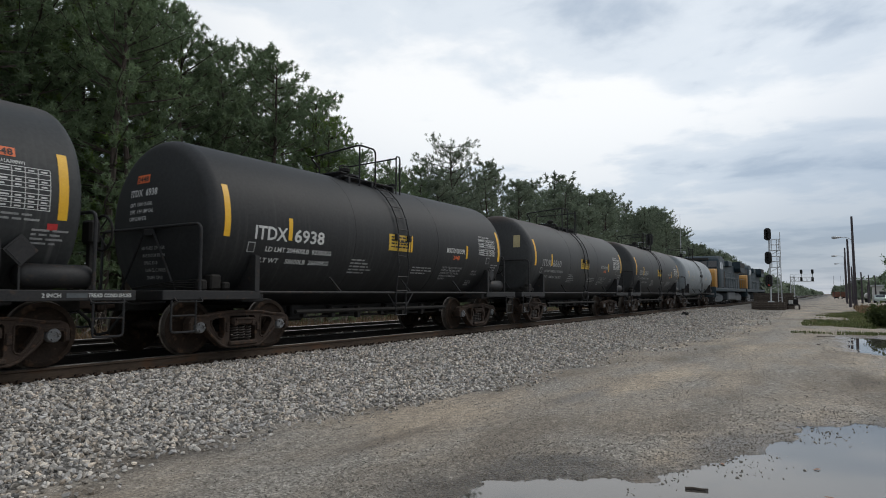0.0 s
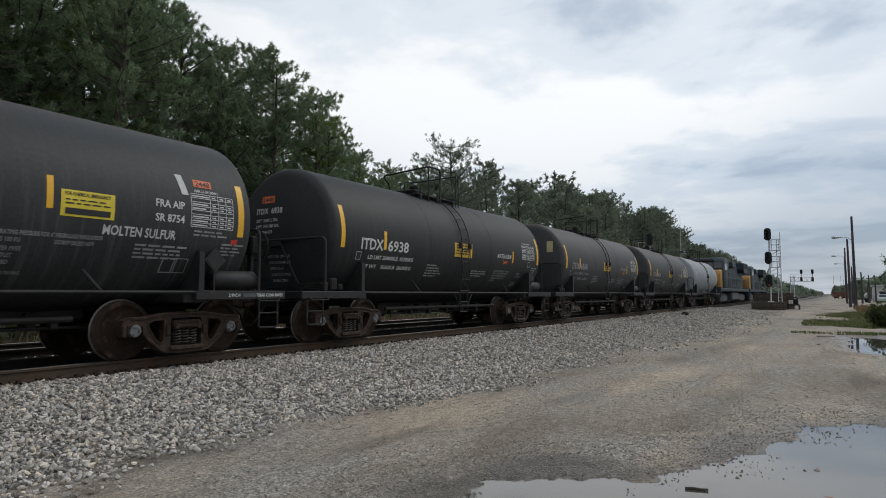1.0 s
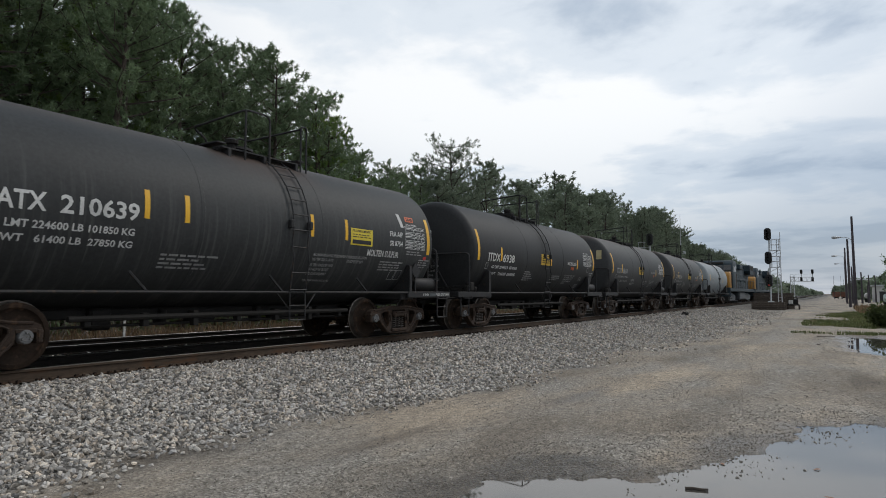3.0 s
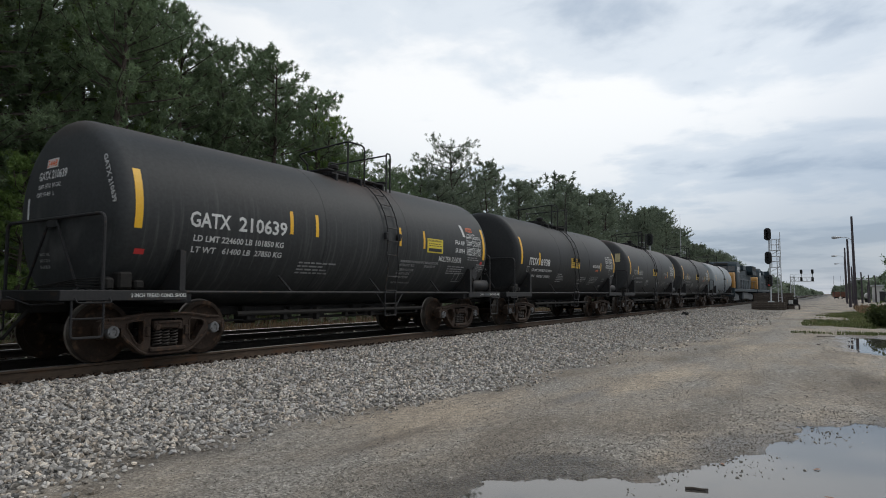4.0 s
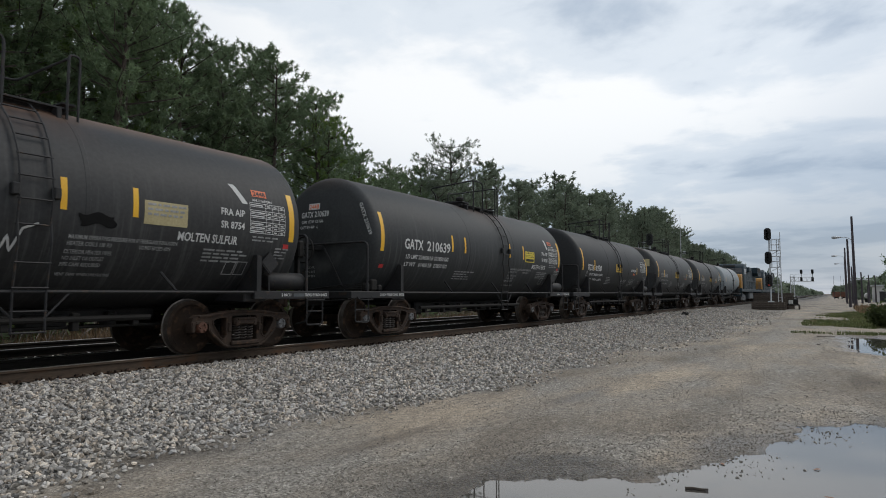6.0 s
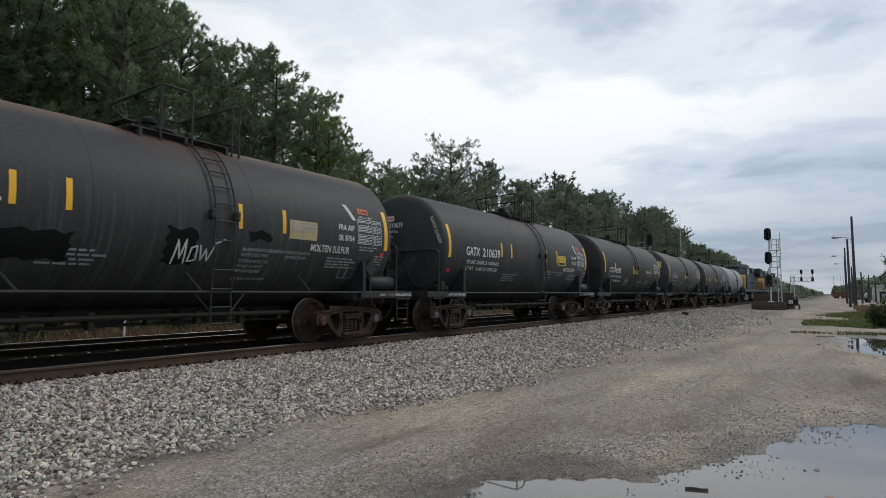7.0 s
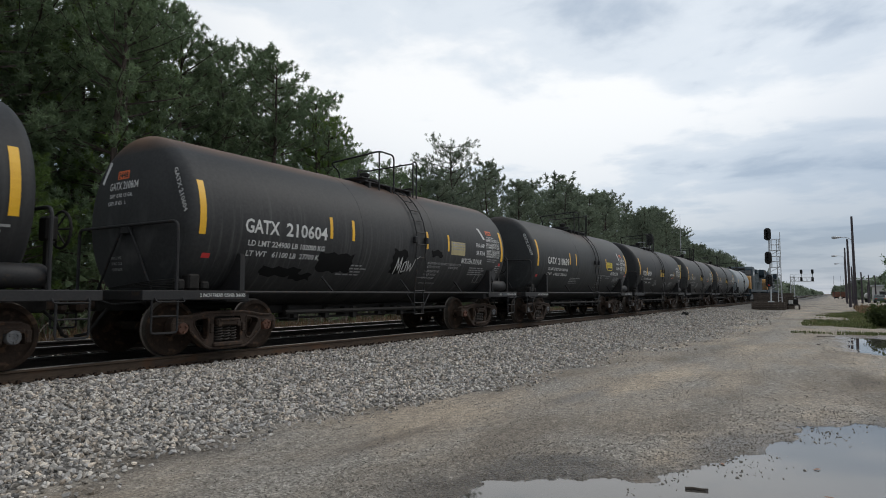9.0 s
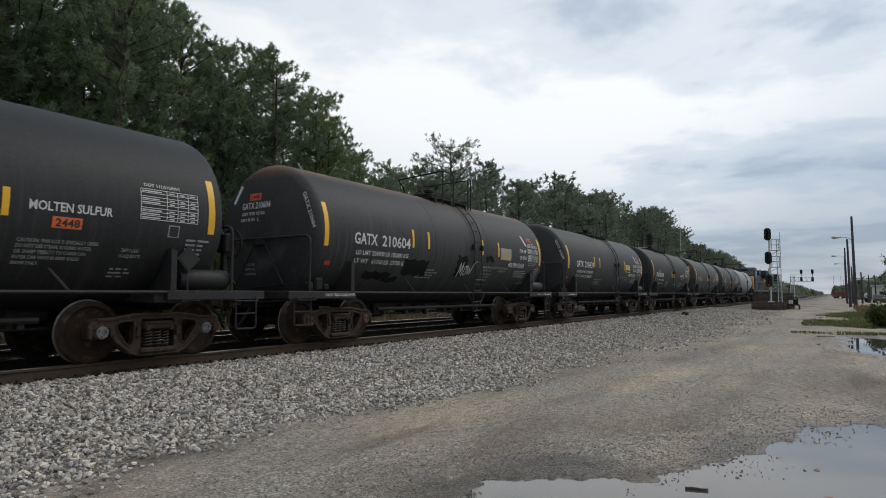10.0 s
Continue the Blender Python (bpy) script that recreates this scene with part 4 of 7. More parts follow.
def tank_car(x0, axle_half, half, paint, label, style, rusty=(), ladder_x=0.85, seams=(-3.0, 1.2, 2.9)):
    """One tank car, its origin on the rails at its middle; the near side is at -y. half: half the length of the jacket; style 'long' or 'short'."""
    car = thing("tank_car", pose(x0, YC, ZR), label, "tank car", "tank cars of the train")
    part("tank", tank_mesh(half, paint, seams), None, car)
    # sill, bolster saddles, platforms and couplers
    end = axle_half + 0.86
    tc = axle_half - 0.889
    bm = bmesh.new()
    add_box(bm, (0, 0, 0.86), (2 * end, 0.34, 0.24), 0.015)
    add_box(bm, (0, 0, 0.70), (2 * tc - 2.4, 0.5, 0.16), 0.02)
    part("centre_sill", bm, M_UNDER, car)
    bm = bmesh.new()
    for x, w, d in ((-2.3, 0.34, 0.34), (-1.2, 0.10, 0.28), (-0.4, 0.5, 0.22), (0.9, 0.12, 0.3), (1.6, 0.6, 0.20), (2.6, 0.14, 0.26)):
        add_box(bm, (x, -0.25, 0.62), (w, 0.3, d), 0.03)
    add_tube(bm, [(-tc + 0.8, -0.5, 0.52), (tc - 0.8, -0.5, 0.52)], 0.022)
    add_tube(bm, [(-tc + 0.8, 0.4, 0.47), (tc - 0.8, 0.4, 0.5)], 0.022)
    part("brake_rigging", bm, M_UNDER, car)
    bm = bmesh.new()
    add_tube(bm, [(-half * 0.55, -1.0, 0.66), (half * 0.5, -1.0, 0.66)], 0.045, 8)
    for k in range(7):
        x = -half * 0.5 + half * k * 0.16
        add_box(bm, (x, -0.95, 0.62), (0.10, 0.12, 0.16 + 0.05 * (k % 3)), 0.01)
    part("steam_pipe", bm, M_UNDER, car)
    for s in (-1, 1):
        bm = bmesh.new()
        # side sills, end beam and deck of the platform
        for y in (-1.45, 1.45):
            add_box(bm, (s * (tc + end) / 2, y, 1.0), (end - tc + 0.18, 0.09, 0.15), 0.01)
        add_box(bm, (s * (end - 0.05), 0, 1.0), (0.10, 2.82, 0.15), 0.01)
        add_box(bm, (s * tc, 0, 0.98), (0.5, 2.8, 0.20), 0.02)
        deck = part("end_platform", bm, M_STEEL, car)
        for k in range(6):
            part("deck_slat", shared("slat", lambda: box_mesh("deck_slat", (0.055, 2.8, 0.02), M_STEEL)), None, deck, at=pose(s * (half + 0.02 + k * 0.10), 0, 1.075))
        for y in (-1, 1):
            # saddle bracket: a plate beside the tank, flanged along its outer edge
            bm = bmesh.new()
            add_prism(bm, [(s * tc - 0.05, 1.07), (s * tc + 0.05, 1.07), (s * tc + 0.05, 1.70), (s * tc - 0.05, 1.70)], y * 1.45 - 0.05, y * 1.45 + 0.05)
            q = [(-1.46, 1.06), (-1.46, 1.72), (-1.36, 1.72), (-1.15, 1.40), (-0.72, 1.06)]
            a = [bm.verts.new((s * tc - 0.03, -y * u, z)) for u, z in q]
            b = [bm.verts.new((s * tc + 0.03, -y * u, z)) for u, z in q]
            bm.faces.new(a), bm.faces.new(b[::-1])
            for i in range(len(q)):
                bm.faces.new((a[i], b[i], b[(i + 1) % 5], a[(i + 1) % 5]))
            add_box(bm, (s * tc - s * 0.30, y * 1.28, 1.76), (0.62, 0.05, 0.07), 0.01, Matrix.Rotation(y * 0.25, 4, "X"))
            bmesh.ops.recalc_face_normals(bm, faces=bm.faces)
            part("saddle_bracket", bm, M_STEEL, car)
            # corner step
            bm = bmesh.new()
            add_tube(bm, bent([(s * (end - 0.08), y * 1.47, 0.95), (s * (end - 0.08), y * 1.47, 0.42), (s * (end - 0.52), y * 1.47, 0.42), (s * (end - 0.52), y * 1.47, 0.95)], 0.05, 2), 0.018)
            add_tube(bm, [(s * (end - 0.08), y * 1.47, 0.68), (s * (end - 0.52), y * 1.47, 0.68)], 0.014)
            part("corner_step", bm, M_STEEL, car)
            bm = bmesh.new()
            xg = s * (end - 0.35)
            add_tube(bm, bent([(xg - 0.24, y * 1.50, 0.96), (xg - 0.24, y * 1.56, 0.90), (xg + 0.24, y * 1.56, 0.90), (xg + 0.24, y * 1.50, 0.96)], 0.03, 2), 0.011)
            part("grab_iron", bm, M_STEEL, car)
        # end railing: one pipe over the platform, with two knees to its middle
        xr = s * (half + 0.165)
        bm = bmesh.new()
        add_tube(bm, bent([(xr, -1.44, 1.06), (xr, -1.44, 2.18), (xr, 1.44, 2.18), (xr, 1.44, 1.06)], 0.14), 0.027, 8)
        for y in (-1, 1):
            add_tube(bm, [(xr, y * 0.10, 2.16), (xr, y * 0.80, 1.06)], 0.022)
        add_box(bm, (xr, 0, 2.10), (0.05, 0.24, 0.12), 0.01)
        part("end_railing", bm, M_STEEL, car)
        # coupler
        bm = bmesh.new()
        add_box(bm, (s * (end + 0.09), 0, 0.86), (0.34, 0.14, 0.16), 0.02)
        add_box(bm, (s * (end + 0.27), s * 0.05, 0.86), (0.14, 0.30, 0.26), 0.04)
        part("coupler", bm, M_CAST, car)
        bm = bmesh.new()
        add_tube(bm, [(s * (end - 0.1), -0.25, 0.78), (s * (end + 0.06), -0.30, 0.62), (s * (end + 0.2), -0.24, 0.40), (s * (end + 0.33), -0.12, 0.36)], 0.026, 6)
        part("air_hose", bm, M_UNDER, car)
        bm = bmesh.new()
        add_tube(bm, [(s * (end - 0.02), -1.4, 0.90), (s * (end - 0.02), -0.5, 0.86), (s * (end + 0.16), -0.2, 0.98)], 0.014)
        part("uncoupling_lever", bm, M_STEEL, car)
    # side pipes with slanted stays
    for y in (-1, 1):
        bm = bmesh.new()
        add_tube(bm, [(-tc, y * 1.46, 1.05), (tc, y * 1.46, 1.05)], 0.026, 8)
        part("side_rail", bm, M_STEEL, car)
        for x in (-half * 0.42, half * 0.06 if style == "long" else half * 0.05, half * 0.5):
            bm = bmesh.new()
            add_tube(bm, [(x + 0.16, y * 1.46, 1.05), (x - 0.06, y * 1.33, 1.36)], 0.024, 6)
            part("rail_stay", bm, M_STEEL, car)
    # ladders over both shoulders, down to a stirrup
    lw = 0.20
    for y in (-1, 1):
        bm = bmesh.new()
        for dx in (-lw, lw):
            pts = [(ladder_x + dx, y * 1.48, 0.52), (ladder_x + dx, y * 1.48, 1.05), (ladder_x + dx, y * 1.57, 1.7)]
            for k in range(9):
                th = radians(-12 + k * 10.5)
                px = side_point(th, RT + 0.06, ladder_x + dx * (1 if k < 4 else 1 + 0.04 * (k - 3)))
                pts.append((px[0], -y * px[1], px[2]))
            add_tube(bm, pts, 0.016, 5)
        for dx in (-lw, lw):
            add_tube(bm, [(ladder_x + dx * 2.6, y * 1.46, 1.05), (ladder_x + dx * 0.9, y * 1.48, 0.70)], 0.016, 5)
        lad = part("ladder", bm, M_STEEL, car)
        rungs = [(y * 1.48, 0.53), (y * 1.48, 0.80), (y * 1.50, 1.10), (y * 1.54, 1.42)]
        for th in (-14, -2, 9, 20, 31, 42, 53, 64):
            q = side_point(radians(th), RT + 0.06, 0)
            rungs.append((-y * q[1], q[2]))
        for yy, zz in rungs:
            b = bmesh.new()
            add_tube(b, [(ladder_x - lw - 0.02, yy, zz), (ladder_x + lw + 0.02, yy, zz)], 0.013, 5)
            part("rung", b, M_STEEL, lad)
        for dx in (-lw - 0.05, lw + 0.05):
            bm = bmesh.new()
            q = side_point(radians(2), RT + 0.04, ladder_x + dx)
            add_box(bm, (q[0], -y * q[1], q[2]), (0.09, 0.10, 0.16), 0.015)
            part("bracket", bm, M_STEEL, lad)
    # top platform, manway, valves, railings
    top = ZC + RT
    px0, px1 = ladder_x - 1.25, ladder_x + 0.75
    bm = bmesh.new()
    add_tube(bm, [(px0, -0.62, top - 0.10), (px0, 0.62, top - 0.10), (px1, 0.62, top - 0.10), (px1, -0.62, top - 0.10), (px0, -0.62, top - 0.10)], 0.03, 5)
    plat = part("top_platform", bm, M_STEEL, car, "dark steel walkway round the manway")
    for y in (-0.62, 0.62):
        for k in range(3):
            part("walk_board", shared("walk_board", lambda: box_mesh("walk_board", (2.0, 0.085, 0.03), M_STEEL, 0.004)), None, plat, at=pose((px0 + px1) / 2, y + (k - 1) * 0.11, top - 0.07))
        for x in (px0 + 0.15, (px0 + px1) / 2, px1 - 0.15):
            part("support", shared("support", lambda: box_mesh("support", (0.07, 0.36, 0.18), M_STEEL, 0.01)), None, plat, at=pose(x, y, top - 0.17))
    for x in (px0, px1):
        part("walk_board", shared("cross_board", lambda: box_mesh("walk_board", (0.20, 1.5, 0.03), M_STEEL, 0.004)), None, plat, at=pose(x, 0, top + 0.012))
    bm = bmesh.new()
    add_lathe(bm, [(top - 0.05, 0.34), (top + 0.10, 0.34), (top + 0.10, 0.40), (top + 0.15, 0.40), (top + 0.17, 0.20), (top + 0.17, 0)], 20, "z")
    bmesh.ops.translate(bm, vec=((px0 + px1) / 2 - 0.1, 0.05, 0), verts=bm.verts)
    part("manway", bm, M_STEEL, car)
    bm = bmesh.new()
    add_lathe(bm, [(top - 0.05, 0.10), (top + 0.16, 0.08), (top + 0.18, 0.13), (top + 0.25, 0.13), (top + 0.29, 0.06), (top + 0.29, 0)], 14, "z")
    bmesh.ops.translate(bm, vec=((px0 + px1) / 2 - 0.35, -0.22, 0), verts=bm.verts)
    part("relief_valve", bm, M_UNDER, car)
    gate = top + 0.74
    xa, xm, xb2 = ladder_x - 0.75, ladder_x - 0.15, ladder_x + 0.70
    bm = bmesh.new()
    add_tube(bm, bent([(xa + 0.35, 0.80, top - 0.25), (xa + 0.35, 0.80, gate - 0.30), (xa, 0.80, gate - 0.12), (xa, -0.80, gate), (xm, -0.80, gate), (xm, -0.80, top - 0.25)], 0.14), 0.022, 6)
    add_tube(bm, [(xa, -0.80, gate), (xa, -0.80, top - 0.25)], 0.022, 6)
    part("top_railing", bm, M_STEEL, car)
    bm = bmesh.new()
    add_tube(bm, bent([(xb2, -0.80, top - 0.3), (xb2, -0.80, gate), (xb2 + 0.16, -0.80, gate), (xb2 + 0.16, -0.80, top - 0.3)], 0.07), 0.020, 6)
    add_tube(bm, bent([(xb2, -0.80, gate - 0.06), (xb2, 0.80, gate - 0.10), (xb2 - 0.35, 0.80, gate - 0.10), (xb2 - 0.35, 0.80, top - 0.3)], 0.12), 0.020, 6)
    part("top_railing", bm, M_STEEL, car)
    # brake wheel, its housing, and the air reservoir on the front platform
    xb = half + 0.33
    bm = bmesh.new()
    add_box(bm, (xb, -1.02, 1.92), (0.16, 0.24, 0.34), 0.03)
    add_box(bm, (xb, -1.02, 1.45), (0.08, 0.10, 0.8), 0.01)
    part("brake_housing", bm, M_UNDER, car)
    bm = bmesh.new()
    n = 20
    add_tube(bm, [(xb + 0.17, -1.02 + 0.26 * math.cos(2 * math.pi * k / n), 1.92 + 0.26 * math.sin(2 * math.pi * k / n)) for k in range(n + 1)], 0.020, 6)
    bwheel = part("brake_wheel", bm, M_UNDER, car)
    for k in range(6):
        a = k * math.pi / 3
        bm = bmesh.new()
        add_tube(bm, [(xb + 0.10, -1.02, 1.92), (xb + 0.17, -1.02 + 0.25 * math.cos(a), 1.92 + 0.25 * math.sin(a))], 0.013, 5)
        part("spoke", bm, M_UNDER, bwheel)
    bm = bmesh.new()
    add_lathe(bm, [(-0.50, 0), (-0.48, 0.12), (-0.42, 0.165), (0.42, 0.165), (0.48, 0.12), (0.50, 0)], 20, "x")
    bmesh.ops.translate(bm, vec=(half - 0.28, -1.26, 1.26), verts=bm.verts)
    part("air_reservoir", bm, M_STEEL, car, "dark grey air brake cylinder", smooth=True)
    bm = bmesh.new()
    for x, y, z, sx, sy, sz in ((-half + 0.25, -1.22, 1.22, 0.22, 0.2, 0.26), (-half + 0.0, -1.26, 1.17, 0.14, 0.16, 0.18), (-half + 0.48, -1.24, 1.16, 0.16, 0.14, 0.14)):
        add_box(bm, (x, y, z), (sx, sy, sz), 0.03)
    for k in range(4):
        add_tube(bm, bent([(-half + 0.1, -1.15, 1.12 + 0.05 * k), (-half - 0.25, -0.9, 1.14 + 0.03 * k), (-half - 0.3, 0.2, 1.12)], 0.1), 0.012, 5)
    part("brake_valve", bm, M_UNDER, car)
    # placard holder: a square on its corner, on the front saddle
    bm = bmesh.new()
    add_box(bm, (0, 0, 0), (0.30, 0.02, 0.30), 0.004, Matrix.Rotation(radians(45), 4, "Y"))
    add_box(bm, (0, -0.012, 0), (0.25, 0.01, 0.25), 0.003, Matrix.Rotation(radians(45), 4, "Y"))
    part("placard_holder", bm, M_STEEL, car, at=pose(tc + 0.30, -1.43, 1.58))
    bm = bmesh.new()
    add_tube(bm, [(tc + 0.30, -1.40, 1.40), (tc + 0.30, -1.42, 1.07)], 0.02, 5)
    part("placard_post", bm, M_STEEL, car)
    add_trucks(car, (-tc, tc), rusty=rusty)
    return car


def strips(car, xs, z0=2.16, h=0.44, w=0.085):
    for x in xs:
        patch(car, "reflective_strip", x, z0, w, h, M_STRIP)


def end_strips(car, xe):
    patch(car, "reflective_strip", -xe - 0.06, 2.0, 0.125, 0.92, M_STRIP)
    patch(car, "reflective_strip", xe - 0.06, 2.0, 0.125, 0.92, M_STRIP)


def short_car(x0, number, paint, label, full=True, rusty=()):
    """The shorter type, with white block numbers and a yellow notice beside the ladder."""
    half, ah = 5.36, 5.27
    car = tank_car(x0, ah, half, paint, label, "short", rusty, ladder_x=0.0, seams=(-1.65, 1.65))
    end_strips(car, 5.05)
    ink = M_WHITE if full else M_FADED
    letter(car, "ITDX", -4.44, 2.01, 0.25, 0.78, ink)
    letter(car, number, -3.48, 2.01, 0.25, 0.82, ink)
    patch(car, "reflective_strip", -3.64, 2.03, 0.10, 0.42, M_STRIP)
    last = number == "6925"
    patch(car, "reflective_strip", 1.97 if last else 3.08, 2.0, 0.085, 0.36, M_STRIP)
    letter(car, "LD LMT 204400LB  92700KG", -4.15, 1.80, 0.095, 1.75, ink)
    letter(car, "LT WT    58600LB  26600KG", -4.22, 1.60, 0.095, 1.82, ink)
    scribble(car, -1.72, 1.74, 5, M_FADED, 3, 0.62)
    patch(car, "notice", -0.50, 2.03, 0.85, 0.38, M_OSIGN, label="yellow emergency notice with worn print")
    scribble_on(car, -0.42, 2.33, 4, M_BLACK, 5, 0.62)
    patch(car, "reflective_strip", 0.38, 2.03, 0.075, 0.40, M_STRIP)
    scribble(car, 0.62, 1.66, 3, M_FADED, 9, 0.8)
    xs = 2.28 if last else 2.05
    letter(car, "MOLTEN SULFUR", xs, 2.12, 0.125, 1.10 if last else 0.95, ink)
    if last:
        patch(car, "panel", xs + 0.30, 1.90, 0.39, 0.155, M_ORANGE)
    letter(car, "2448", xs + (0.34 if last else 0.37), 1.925 if last else 1.95, 0.11, 0.32, M_BLACK if last else M_ORANGE, lift=0.009)
    for k, t in enumerate(("CAUTION: THIS CAR IS SPECIALLY LINED.", "DO NOT USE STEAM, BOILING WATER,", "OR SHARP OBJECTS TO CLEAN CAR.", "ENTER CAR WITH RUBBER SOLED", "SHOES ONLY.")):
        letter(car, t, xs - 0.08, 1.70 - 0.072 * k, 0.052, (1.06, 0.97, 0.92, 0.84, 0.34)[k], M_FADED)
    letter(car, "EMPTY LOAD", 3.60, 1.64, 0.055, 0.28, M_FADED)
    letter(car, "1/4 ADJ BLOCK", 3.58, 1.56, 0.055, 0.34, M_FADED)
    letter(car, "DOT 111A100W1", 3.86, 2.64, 0.055, 0.6)
    data_table(car, 3.80, 2.14, 0.98, 0.46, 4)
    patch(car, "stencil_plate", 4.28, 1.90, 0.19, 0.19, M_FADED)
    patch(car, "stencil_plate", 4.30, 1.915, 0.15, 0.155, M_BLACK, lift=0.007)
    scribble(car, 4.62, 1.86, 4, M_FADED, 14, 0.30)
    scribble(car, 3.52, 1.38, 3, M_FADED, 15, 0.25, 0.03, 0.07)
    patch(car, "builder_plate", -4.57, 1.765, 0.17, 0.19, M_FADED)
    patch(car, "builder_plate", -4.55, 1.78, 0.13, 0.155, M_BLACK, lift=0.007)
    head_patch(car, half, "panel", 0.55, 3.02, 0.40, 0.15, M_ORANGE)
    head_letter(car, half, "2448", 0.53, 3.045, 0.10, 0.35, M_BLACK, lift=0.008)
    head_letter(car, half, "ITDX  " + number, 0.72, 2.78, 0.13, 0.84)
    for k, t in enumerate(("CAPY  13060 US GAL", "CAPY  11541 IMP GAL", "CAPY 52 466 LTR")):
        head_letter(car, half, t, 0.72, 2.60 - k * 0.13, 0.07, (0.72, 0.76, 0.56)[k])
    if full:
        for k, t in enumerate(("ASF E-325  DFT GR", "AAR NO 24 BR BM", "SPRG D-5", "36 IN CL C WHLS", "SE60EE CPLR")):
            head_letter(car, half, t, 0.30 - 0.03 * k, 1.80 - k * 0.13, 0.06, (0.68, 0.64, 0.40, 0.58, 0.46)[k], M_FADED)
    return car


def scribble_on(car, x0, z0, rows, mat, seed, width, height=0.035, gap=0.075):
    rng = random.Random(seed)
    bm = bmesh.new()
    for r in range(rows):
        x = 0.0
        while x < width:
            w = rng.uniform(0.05, 0.14)
            bm.faces.new([bm.verts.new(p) for p in ((x, -r * gap, 0), (x + w, -r * gap, 0), (x + w, -r * gap + height, 0), (x, -r * gap + height, 0))])
            x += w + 0.03
    on_side(bm, x0, z0, 0.009)
    part("small_print", bm, mat, car)


def long_car(x0, number, lines, capy, paint, label, sign, rusty=(), seed=1, dx=0.0):
    """The longer type, with rounded letters, pairs of yellow strips and a hazard panel."""
    half, ah = 5.68, 5.495
    car = tank_car(x0, ah, half, paint, label, "long", rusty, ladder_x=0.86, seams=(-1.3, 1.55))
    patch(car, "reflective_strip", -5.43 + dx, 2.0, 0.125, 0.92, M_STRIP)
    patch(car, "reflective_strip", 5.31, 2.0, 0.125, 0.92, M_STRIP)
    letter(car, "GATX", -4.50 + dx, 2.11, 0.25, 0.80)
    letter(car, number, -3.53 + dx, 2.11, 0.25, 1.12)
    letter(car, lines[0], -4.40 + dx, 1.88, 0.105, 1.95)
    letter(car, lines[1], -4.40 + dx, 1.70, 0.105, 1.95)
    strips(car, (-2.33 + dx, -1.64 + dx, 1.18, 2.20), 2.15, 0.44)
    scribble(car, -1.95, 1.62, 4, M_FADED, seed, 0.85)
    letter(car, "MAXIMUM OPERATING PRESSURE FOR 6\" FIBERGLASS INSULATION", 1.34, 1.78, 0.062, 1.66, M_FADED)
    letter(car, "HEATER COILS 100 PSI", 1.34, 1.69, 0.062, 0.62, M_FADED)
    letter(car, "DO NOT EXCEED 450\u00b0F", 2.38, 1.69, 0.062, 0.52, M_FADED)
    for k, t in enumerate(("EXTERIOR HEATER PIPES", "NO INLET OR OUTLET", "PIPE CAPS REQUIRED")):
        letter(car, t, 1.33, 1.58 - 0.085 * k, 0.062, (0.66, 0.58, 0.56)[k], M_FADED)
    letter(car, "VENT TANK WHEN UNLOADING", 1.32, 1.28, 0.055, 0.76, M_FADED)
    patch(car, "notice", 2.38, 2.07, 0.74, 0.36, sign, label="emergency notice with small black print")
    if sign is M_YSIGN:
        letter(car, "FOR CHEMICAL EMERGENCY", 2.43, 2.355, 0.05, 0.63, M_BLACK, lift=0.009)
        scribble_on(car, 2.44, 2.29, 2, M_BLACK, seed + 2, 0.54, 0.018, 0.05)
        patch(car, "notice_bar", 2.44, 2.10, 0.62, 0.085, M_BLACK, lift=0.009)
    else:
        scribble_on(car, 2.43, 2.36, 3, M_FADED, seed + 2, 0.56)
    letter(car, "MOLTEN SULFUR", 2.98, 1.87, 0.145, 1.16)
    letter(car, "FRA AIP", 3.76, 2.36, 0.12, 0.50)
    letter(car, "SR 8754", 3.76, 2.14, 0.12, 0.50)
    data_table(car, 4.38, 2.10, 0.82, 0.54, seed + 3)
    letter(car, "AAR 211A100W1", 4.45, 2.67, 0.05, 0.45)
    patch(car, "panel", 4.46, 2.76, 0.34, 0.13, M_ORANGE)
    letter(car, "2448", 4.49, 2.775, 0.095, 0.28, M_BLACK, lift=0.009)
    patch(car, "white_stripe", 4.22, 2.60, 0.12, 0.34, M_WHITE, skew=-0.25 if sign is M_YSIGN else -0.7)
    scribble(car, 4.45, 2.02, 2, M_FADED, seed + 4, 0.55, 0.028, 0.06)
    scribble(car, 3.5, 1.74, 4, M_FADED, seed + 5, 0.85, 0.032, 0.065)
    scribble(car, 5.02, 1.84, 4, M_FADED, seed + 6, 0.3, 0.028, 0.06)
    patch(car, "red_sticker", 5.20, 1.86, 0.13, 0.09, M_RED)
    patch(car, "red_sticker", -5.35, 1.62, 0.16, 0.09, M_RED)
    # consignment frame: two small blank squares
    bm = bmesh.new()
    for x in (0, 0.24):
        for q in ((x, 0, 0.22, 0.018), (x, 0.26, 0.22, 0.018), (x, 0, 0.016, 0.27), (x + 0.204, 0, 0.016, 0.27)):
            bm.faces.new([bm.verts.new(p) for p in ((q[0], q[1], 0), (q[0] + q[2], q[1], 0), (q[0] + q[2], q[1] + q[3], 0), (q[0], q[1] + q[3], 0))])
    on_side(bm, 4.02, 1.36, 0.006)
    part("consignment_frame", bm, M_FADED, car)
    head_patch(car, half, "panel", 0.44, 3.02, 0.36, 0.15, M_ORANGE if sign is M_BSIGN else M_WHITE)
    head_letter(car, half, "2448", 0.42, 3.04, 0.11, 0.31, M_BLACK if sign is M_BSIGN else M_ORANGE, lift=0.008)
